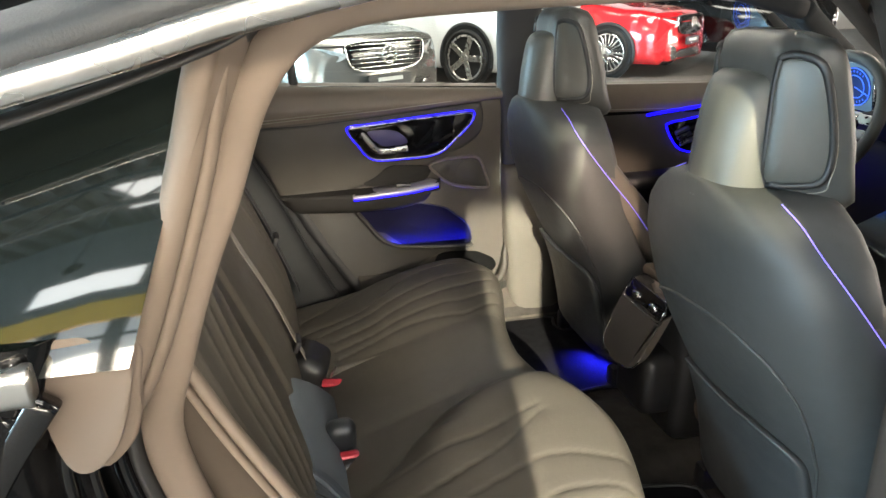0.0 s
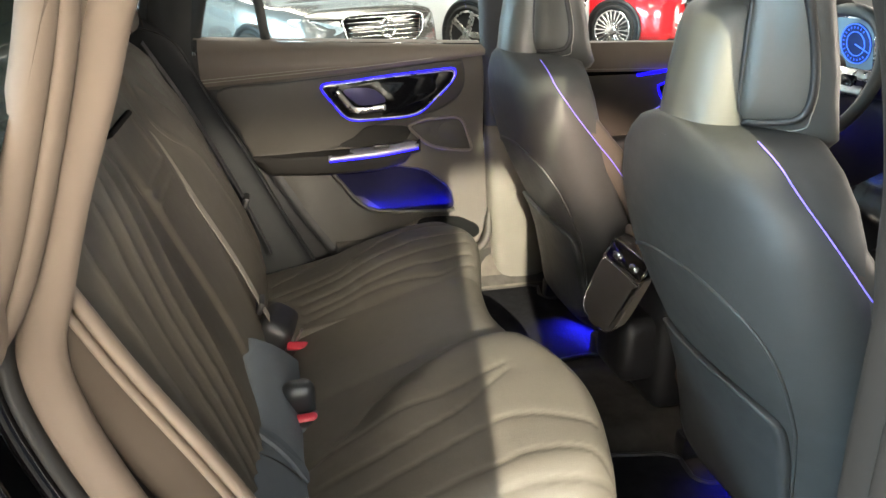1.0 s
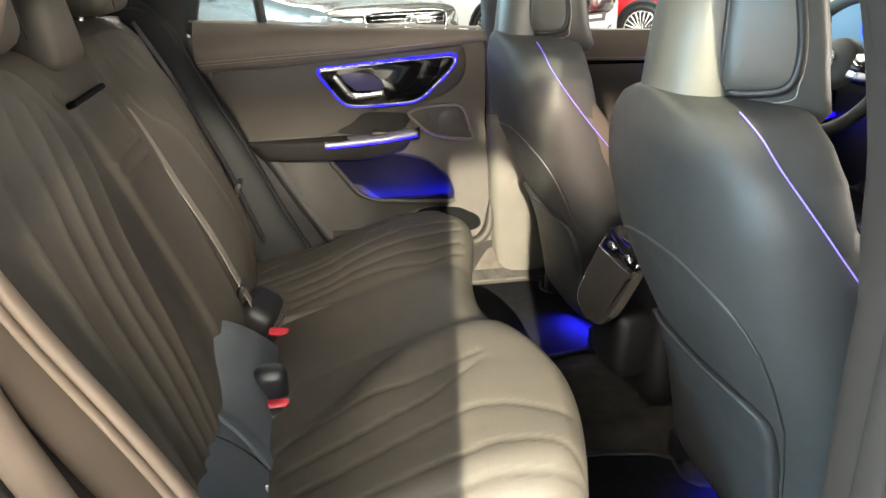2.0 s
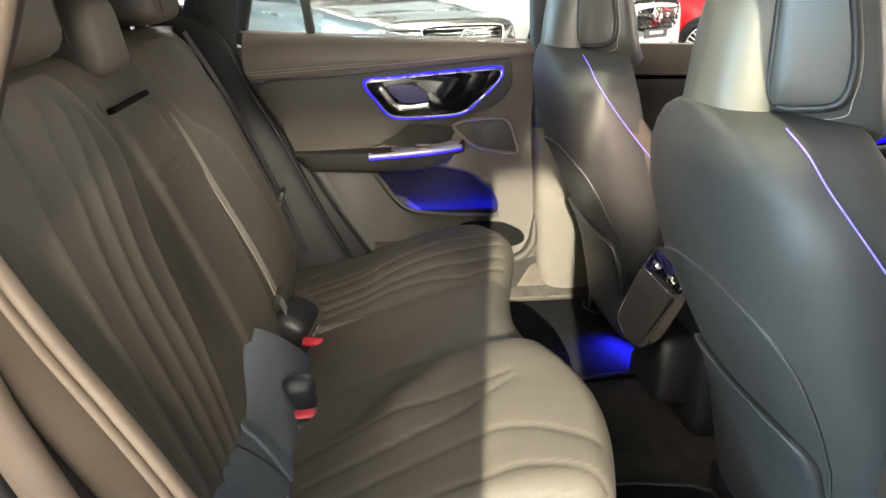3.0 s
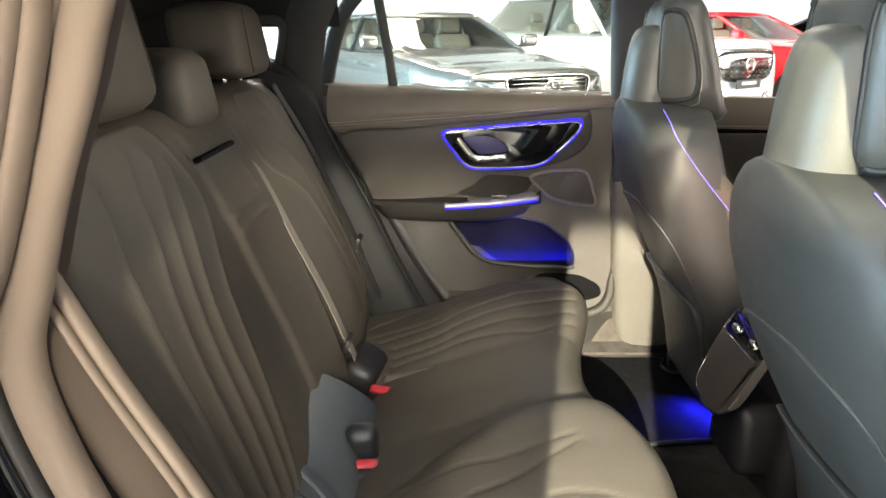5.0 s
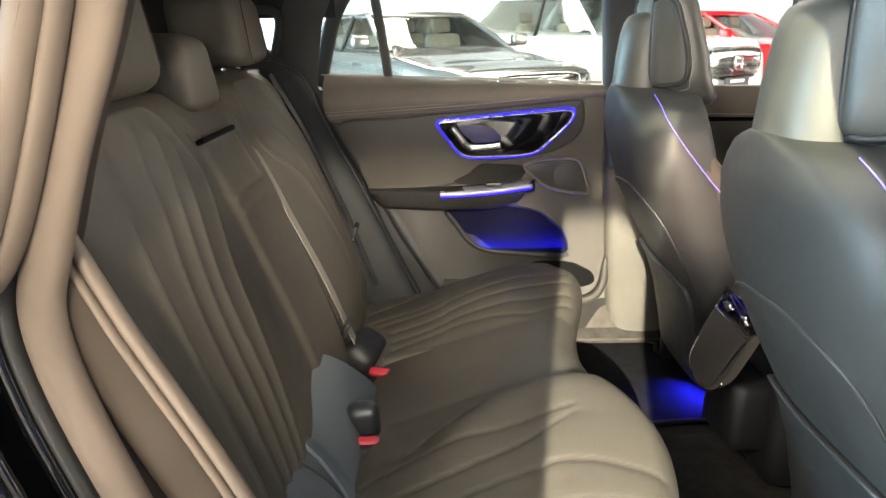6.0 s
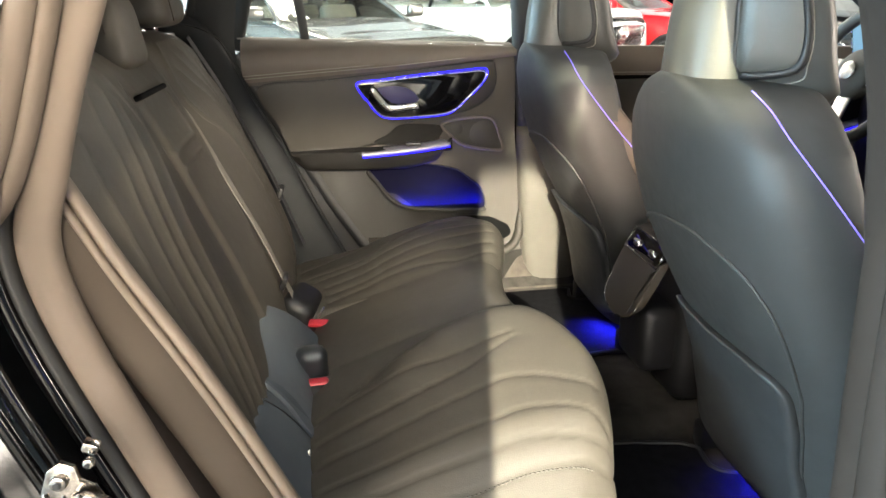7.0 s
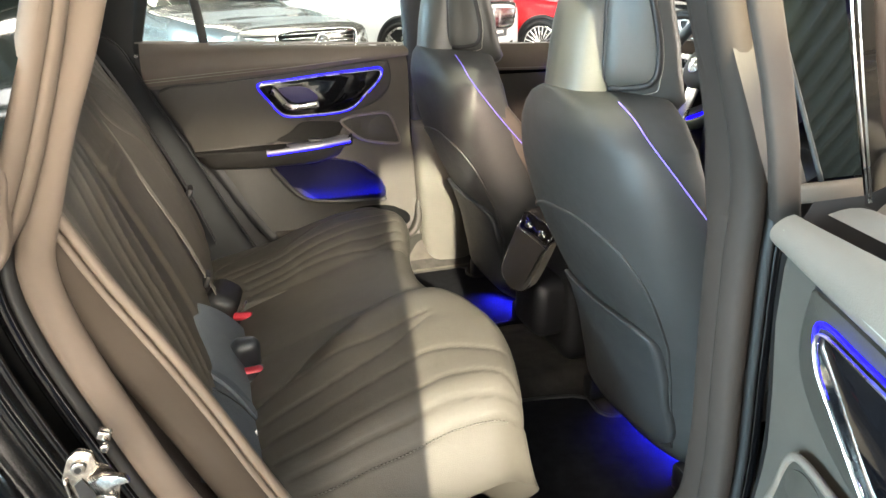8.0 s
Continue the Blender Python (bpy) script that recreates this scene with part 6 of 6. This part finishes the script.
def front_seat(yc, label):
    seat = thing("front_seat", label, "car seat", "front seats", m=pose(0.9, yc, GROUND))

    def F(x, s, z):
        return (x - 0.9, s, z - GROUND)
    zs = np.concatenate([np.linspace(0.495, 1.10, 40), np.linspace(1.11, 1.215, 18)])

    def loop(z):
        w, D, xr = tab(z, WR), 0.14, tab(z, XR)
        return [F(xr + D - a * (1.0 if a > 0 else 0.30), b * (1.0 if a > 0 else 1.0 - 0.10 * abs(a) / D), z) for a, b in ring(D, w, 64, SP)]
    rows = [loop(float(z)) for z in zs]
    part("back_shell", grid(lambda i, j: rows[i][j], range(len(zs)), range(64), False, True, True), M_SHELL, seat, "smooth dark leather seat back")
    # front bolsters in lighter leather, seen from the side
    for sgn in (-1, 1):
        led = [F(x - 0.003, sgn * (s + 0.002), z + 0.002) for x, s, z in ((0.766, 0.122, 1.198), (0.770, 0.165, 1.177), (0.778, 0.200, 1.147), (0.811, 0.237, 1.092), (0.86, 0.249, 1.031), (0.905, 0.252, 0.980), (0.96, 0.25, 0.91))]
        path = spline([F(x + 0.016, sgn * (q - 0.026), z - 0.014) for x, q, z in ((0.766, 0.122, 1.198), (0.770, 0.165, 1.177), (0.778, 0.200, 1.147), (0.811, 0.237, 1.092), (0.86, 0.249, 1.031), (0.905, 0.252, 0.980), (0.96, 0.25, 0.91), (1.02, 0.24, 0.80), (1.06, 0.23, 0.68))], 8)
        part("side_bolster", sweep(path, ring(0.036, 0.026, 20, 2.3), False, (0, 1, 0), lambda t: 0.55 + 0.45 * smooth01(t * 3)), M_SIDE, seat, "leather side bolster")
        part("light_piping", tube(spline(led, 8), 0.0010, 8), M_BLUE_SOFT, seat, "blue glowing piping")
    # arched lip and the map pocket on the back
    arc = [(0.20, 0.93), (0.10, 0.970), (0.0, 0.983), (-0.075, 0.983), (-0.150, 0.960), (-0.180, 0.920), (-0.190, 0.870), (-0.185, 0.80), (-0.172, 0.72), (-0.163, 0.645), (-0.155, 0.52)]
    part("arched_lip", sweep([F(shell_x(s, z, 0.001), s, z) for s, z in spline(arc, 8)], ring(0.0038, 0.0026, 8), False, (-1, 0, 0.3)), M_SHELL, seat, "raised arched lip")
    pk = spline([(0.150, 0.792), (0.10, 0.793), (0.01, 0.787), (-0.075, 0.788), (-0.130, 0.779), (-0.158, 0.762), (-0.164, 0.725), (-0.160, 0.645), (-0.154, 0.53), (0.0, 0.515), (0.155, 0.53), (0.165, 0.60), (0.165, 0.75)], 6, True)
    n = len(pk)
    c = pk.mean(axis=0)

    def pocket_pt(i, j):
        k = (1.0, 1.0, 0.985, 0.9, 0.6, 0.3, 0.02)[i]
        s, z = c + (pk[j] - c) * k
        return F(shell_x(s, z, (-0.004, 0.010, 0.0135, 0.014, 0.014, 0.014, 0.014)[i]), s, z)
    part("map_pocket", grid(pocket_pt, range(7), range(n), False, True, True), M_POCKETS, seat, "flat dark map pocket panel")
    # seat base
    part("seat_base", rbox(0.50, 0.44, 0.16, 0.05, 4, Matrix.Translation(F(1.18, 0, 0.64))), M_SEAT_FRONT, seat, "leather seat cushion")
    for sgn in (-1, 1):
        part("rail", rbox(0.45, 0.04, 0.06, 0.01, 2, Matrix.Translation(F(1.15, sgn * 0.18, FLOOR + 0.04))), M_BLACK, seat, "black seat rail")
        part("recliner_cover", cyl(0.055, 0.05, 28, pose(0.09, sgn * 0.225, 0.60 - GROUND, 90, 0, 0), 0.012), M_SEAL, seat, "round hinge cover")
    # headrest
    head = part("headrest", head_pillow(F), M_SEAT_FRONT, seat, "leather headrest with a framed side panel")
    part("rear_shell", head_shell(F), M_HEAD_PANEL, head, "smooth rounded rear shell")
    for sgn in (-1, 1):
        q = spline([(0.0, 0.02), (0.0, 0.5), (0.03, 0.90), (0.14, 1.0), (0.6, 1.0), (0.88, 0.95), (0.98, 0.80), (1.0, 0.50), (0.955, 0.20), (0.83, 0.04), (0.4, -0.01), (0.1, -0.01)], 5, True)

        def on_side(a, b, d):
            w, z = 5.2 + 10.2 * a, 1.218 + 0.182 * b
            x, y = pillow(w, z)
            x2, y2 = pillow(w + 0.5, z)
            ln = math.hypot(x2 - x, y2 - y)
            nx, ny = (y2 - y) / ln, -(x2 - x) / ln
            if ny > 0:
                nx, ny = -nx, -ny
            return F(x + nx * d, -sgn * (y + ny * d), z)
        n = len(q)
        cq0 = q.mean(axis=0)

        def panel_pt(i, j):
            k = (1.0, 0.98, 0.9, 0.7, 0.45, 0.2, 0.02)[i]
            a, b = cq0 + (q[j] - cq0) * k
            return on_side(a, b, 0.0035 if i else 0.0)
        part("side_panel", grid(panel_pt, range(7), range(n), False, True, True), M_HEAD_PANEL, head, "lighter framed side panel")
        part("panel_welt", sweep([on_side(a, b, 0.002) for a, b in q[12:59]], ring(0.0062, 0.0055, 10), False, (0, 1, 0.01)), M_WELT, head, "dark welt")
        part("panel_seam", tube([on_side(a - 0.01, b, 0.001) for a, b in list(q[56:]) + list(q[:16])], 0.0046, 8), M_BLACK, head, "black seam")
        part("stitch_line", tube([on_side(0.5 + (a - 0.5) * 1.16, 0.5 + (b - 0.5) * 1.15, 0.0008) for a, b in q[int(n * .45):int(n * .98)]], 0.0009, 6), M_STITCH, head, "pale stitching")
    return seat


PILLOW = spline([(0.765, 0.0), (0.765, -0.070), (0.795, -0.098), (0.836, -0.123), (0.872, -0.128), (0.895, -0.090), (0.90, 0.0), (0.895, 0.090), (0.872, 0.128), (0.836, 0.123), (0.795, 0.098), (0.765, 0.070)], 5, True)
P_LEVELS = [(1.166, 0.50), (1.168, 0.66), (1.175, 0.80), (1.190, 0.90), (1.212, 0.965), (1.245, 0.995), (1.28, 1.0), (1.34, 0.99), (1.385, 0.965), (1.408, 0.90), (1.422, 0.78), (1.429, 0.50), (1.430, 0.1)]


def pillow(w, z):
    """The headrest's outline, at the place w along it and the height z: x and lateral place."""
    n = len(PILLOW)
    i = int(math.floor(w)) % n
    o = PILLOW[i] + (PILLOW[(i + 1) % n] - PILLOW[i]) * (w - math.floor(w))
    k = float(np.interp(z, [a for a, b in P_LEVELS], [b for a, b in P_LEVELS]))
    x = 0.845 + (o[0] - 0.845) * k - 0.045 * smooth01((z - 1.22) / 0.22) * (0.15 + 0.85 * smooth01((o[0] - 0.765) / 0.09)) + 0.025 * smooth01((1.23 - z) / 0.04)
    return x, o[1] * k


def head_pillow(F):
    zs = [a for a, b in P_LEVELS]
    return grid(lambda i, j: F(*(lambda p: (p[0], p[1], zs[i]))(pillow(j, zs[i]))), range(len(zs)), range(len(PILLOW)), False, True, True)


def head_shell(F):
    out = spline([(0.80, -0.065), (0.765, -0.073), (0.725, -0.057), (0.703, -0.025), (0.699, 0.0), (0.703, 0.025), (0.725, 0.057), (0.765, 0.073), (0.80, 0.065)], 5)
    n = len(out)
    levels = [(1.185, 1.0), (1.21, 1.0), (1.28, 1.0), (1.325, 0.99), (1.348, 0.955), (1.362, 0.88), (1.370, 0.74), (1.374, 0.48), (1.375, 0.1)]

    def pt(i, j):
        z, k = levels[i]
        return F(0.80 + (out[j][0] - 0.80) * k + 0.018 * smooth01((z - 1.20) / 0.20), out[j][1] * (0.6 + 0.4 * k), z)
    return grid(pt, range(len(levels)), range(n), False, True, True)


M_POCKETS = material("map_pocket_panel", (0.034, 0.036, 0.038), 0.48, grain=0.3, grain_size=1200)
front_seat(YC - 0.40, "dark leather front seat with a map pocket and blue piping")
front_seat(YC + 0.40, "dark leather front seat with a map pocket and blue piping")

# ---- rear of the centre console ----
console = thing("centre_console", "dark centre console with rear air controls", "console", m=pose(0.9, YC, GROUND))


def K(x, s, z):
    return (x - 0.9, s, z - GROUND)


part("housing", rbox(0.80, 0.20, 0.36, 0.035, 4, Matrix.Translation(K(1.33, 0.0, 0.63))), M_BLACK, console, "black console housing")
fo = spline([(-0.088, 0.06), (-0.080, 0.068), (0.0, 0.070), (0.080, 0.068), (0.088, 0.06), (0.084, -0.02), (0.072, -0.050), (0.04, -0.062), (0.0, -0.064), (-0.04, -0.062), (-0.072, -0.050), (-0.084, -0.02)], 6, True)
kp = lambda a, b, d: K(0.868 + 0.46 * b - d * 0.9, a, 0.728 + b - d * 0.42)
fp = part("rear_panel", plate(fo, 0.03, kp, 0.008, 3), M_DOOR_LIT, console, "grey rounded rear panel")
part("chrome_edge", sweep([kp(a, b, 0.026) for a, b in fo[24:66]], ring(0.0016, 0.0016, 6), False, (1, 0, 0.01)), M_CHROME, fp, "thin chrome edge")
part("control_panel", plate(spline([(-0.080, 0.066), (-0.078, 0.102), (0.0, 0.106), (0.078, 0.102), (0.080, 0.066), (0.0, 0.064)], 5, True), 0.03, kp, 0.002), M_PIANO, console, "glossy black control panel")
part("control_frame", sweep([kp(a, b, 0.031) for a, b in ((-0.082, 0.108), (0.082, 0.108), (0.084, 0.062), (-0.084, 0.062))], ring(0.0014, 0.0014, 6), True, (1, 0, 0.01)), M_CHROME, console, "thin chrome frame")
for s in (-0.042, 0.036):
    part("control_button", rbox(0.012, 0.024, 0.018, 0.005, 3, Matrix.Translation(kp(s, 0.084, 0.034))), M_CHROME, console, "chrome rocker button")
part("neck", rbox(0.10, 0.15, 0.16, 0.03, 4, Matrix.Translation(K(0.905, 0, 0.60))), M_BLACK, console)
part("top_lid", rbox(0.30, 0.20, 0.03, 0.012, 3, Matrix.Translation(K(1.07, 0, 0.835))), M_SEAL, console, "brown padded lid")

# ---- floor mats ----
def floor_mat(outline, z, label):
    ob = part("floor_mat", plate(outline, 0.010, lambda a, b, d: (a, b, z + d), 0.004, 2), M_MAT)
    ob2 = part("binding", tube([(a, b, z + 0.009) for a, b in outline], 0.006, 8, True, (0, 0, 1)), M_BLACK, ob, "black bound edge")
    return tagged(ob, label, "floor mat", "floor mats")


floor_mat(spline([(0.56, 2.06), (0.90, 2.06), (0.915, 1.99), (0.94, 1.95), (1.06, 1.93), (1.06, 1.63), (0.90, 1.61), (0.56, 1.62)], 3, True), FLOOR + 0.004, "dark textile floor mat lit blue under the seat")
floor_mat(spline([(0.56, 1.18), (0.895, 1.19), (0.92, 1.11), (0.955, 1.08), (1.06, 1.07), (1.06, 0.78), (0.90, 0.76), (0.56, 0.77)], 3, True), FLOOR + 0.004, "dark textile floor mat by the open door")


def blue_lamp(eye, target, watts, sx, sy, spread=100):
    lamp = area_lamp("ambient_lamp", look(eye, target), sx, sy, watts, (0.02, 0.02, 1.0))
    lamp.data.spread = radians(spread)


blue_lamp((0.99, 1.70, 0.488), (0.955, 1.68, 0.42), 1.6, 0.22, 0.02)
blue_lamp((1.02, 0.95, 0.488), (0.985, 0.95, 0.42), 1.6, 0.22, 0.02)
blue_lamp((0.53, YC + 0.717, 0.7065), (0.53, YC + 0.730, 0.760), 0.36, 0.26, 0.006, 110)

# ---- dashboard and steering wheel ----
dash = thing("dashboard", "black dashboard with a lit instrument screen", "dashboard", m=pose(1.9, YC, GROUND))


def Q(x, s, z):
    return (x - 1.9, s, z - GROUND)


part("top_roll", sweep(spline([Q(1.98, -0.72, 1.06), Q(1.90, -0.4, 1.09), Q(1.88, 0.0, 1.09), Q(1.90, 0.4, 1.10), Q(1.98, 0.72, 1.06)], 8), ring(0.10, 0.07, 18, 2.6), False, (0, 0, 1)), M_BLACK, dash, "soft black dashboard top")
part("lower_panel", rbox(0.3, 1.40, 0.45, 0.05, 3, Matrix.Translation(Q(2.02, 0, 0.82))), M_BLACK, dash)
part("centre_slope", grid(lambda u, v: Q(1.25 + 0.62 * u, -0.13 + 0.26 * v, 0.80 + 0.22 * u ** 1.5), np.linspace(0, 1, 14), np.linspace(0, 1, 6)), M_PIANO, dash, "glossy black centre screen panel")
scr = part("instrument_screen", rbox(0.014, 0.26, 0.155, 0.006, 2, pose(1.80 - 1.9, 0.525, 1.185 - GROUND, 0, -12, 0)), M_PIANO, dash, "instrument screen")
M_SCREEN = glow("screen_light", (0.10, 0.17, 0.22), 0.5)
part("screen_face", rbox(0.003, 0.245, 0.140, 0.001, 1, pose(1.7915 - 1.9, 0.525, 1.1868 - GROUND, 0, -12, 0)), M_SCREEN, scr, "pale lit screen")
part("screen_edge", sweep([Vector(Q(1.80, 0.525, 1.185)) + Matrix.Rotation(radians(-12), 3, "Y") @ Vector((-0.007, a, b)) for a, b in ((-0.128, -0.075), (-0.128, 0.075), (0.128, 0.075), (0.128, -0.075))], ring(0.003, 0.003, 6), True, (1, 0, 0.01)), M_SATIN, scr, "thin bright screen edge")
M_DIAL = glow("dial_light", (0.05, 0.16, 1.0), 1.1)
M_DIAL_DIM = glow("dial_ground", (0.01, 0.03, 0.12), 0.35)
for s in (0.462,):
    dm = pose(1.789 - 1.9, s, 1.188 - GROUND, 0, 78, 0)
    part("dial_ground", cyl(0.058, 0.004, 36, dm), M_DIAL_DIM, scr)
    part("dial_ring", tube([dm @ Vector((0.056 * math.cos(a), 0.056 * math.sin(a), -0.004)) for a in np.linspace(0, 2 * math.pi, 37)[:-1]], 0.0014, 6, True, (1, 0, 0)), M_DIAL, scr, "glowing dial ring")
    part("dial_ring", tube([dm @ Vector((0.034 * math.cos(a), 0.034 * math.sin(a), -0.004)) for a in np.linspace(0, 2 * math.pi, 37)[:-1]], 0.0014, 6, True, (1, 0, 0)), M_DIAL, scr, "glowing dial ring")
    part("dial_needle", tube([dm @ Vector((0, 0, -0.006)), dm @ Vector((0.02, -0.05, -0.006))], 0.0015, 5), M_DIAL, scr)
    for k in range(18):
        a = math.radians(-40 + k * 15.3)
        part("dial_tick", rbox(0.006, 0.0016, 0.002, 0, 1, dm @ pose(0.046 * math.cos(a), 0.046 * math.sin(a), -0.004, 0, 0, math.degrees(a))), M_DIAL, scr)

sw = thing("steering_wheel", "grey leather steering wheel with a satin metal spoke", "steering wheel", m=pose(1.62, YC + 0.385, 1.115, 0, 22, 0))
part("rim", tube([(0, 0.188 * math.cos(a), 0.185 * math.sin(a)) for a in np.linspace(0, 2 * math.pi, 49)[:-1]], 0.0175, 12, True, (1, 0, 0)), M_HEAD_PANEL, sw, "leather rim")
part("hub", grid(lambda u, v: (0.01 - 0.04 * math.cos(u * math.pi / 2) ** 0.5, 0.075 * math.sin(u * math.pi / 2) * math.cos(v), 0.07 * math.sin(u * math.pi / 2) * math.sin(v)), np.linspace(0, 1, 10), np.linspace(0, 2 * math.pi, 33)[:-1], False, True), M_SEAT, sw, "round leather hub")
part("badge", cyl(0.026, 0.006, 28, pose(-0.033, 0, 0.0, 0, 90, 0), 0.001), M_SATIN, sw, "round satin badge")
for k in (-1, 1):
    for dz in (-0.018, 0.022):
        part("spoke", rbox(0.018, 0.11, 0.026, 0.006, 3, pose(-0.005, k * 0.118, dz)), M_SATIN, sw, "satin metal spoke")
    part("spoke_buttons", rbox(0.014, 0.07, 0.03, 0.005, 2, pose(-0.012, k * 0.105, 0.002)), M_PIANO, sw)
part("low_spoke", rbox(0.016, 0.05, 0.12, 0.008, 3, pose(-0.002, 0, -0.12)), M_SATIN, sw, "satin metal spoke")
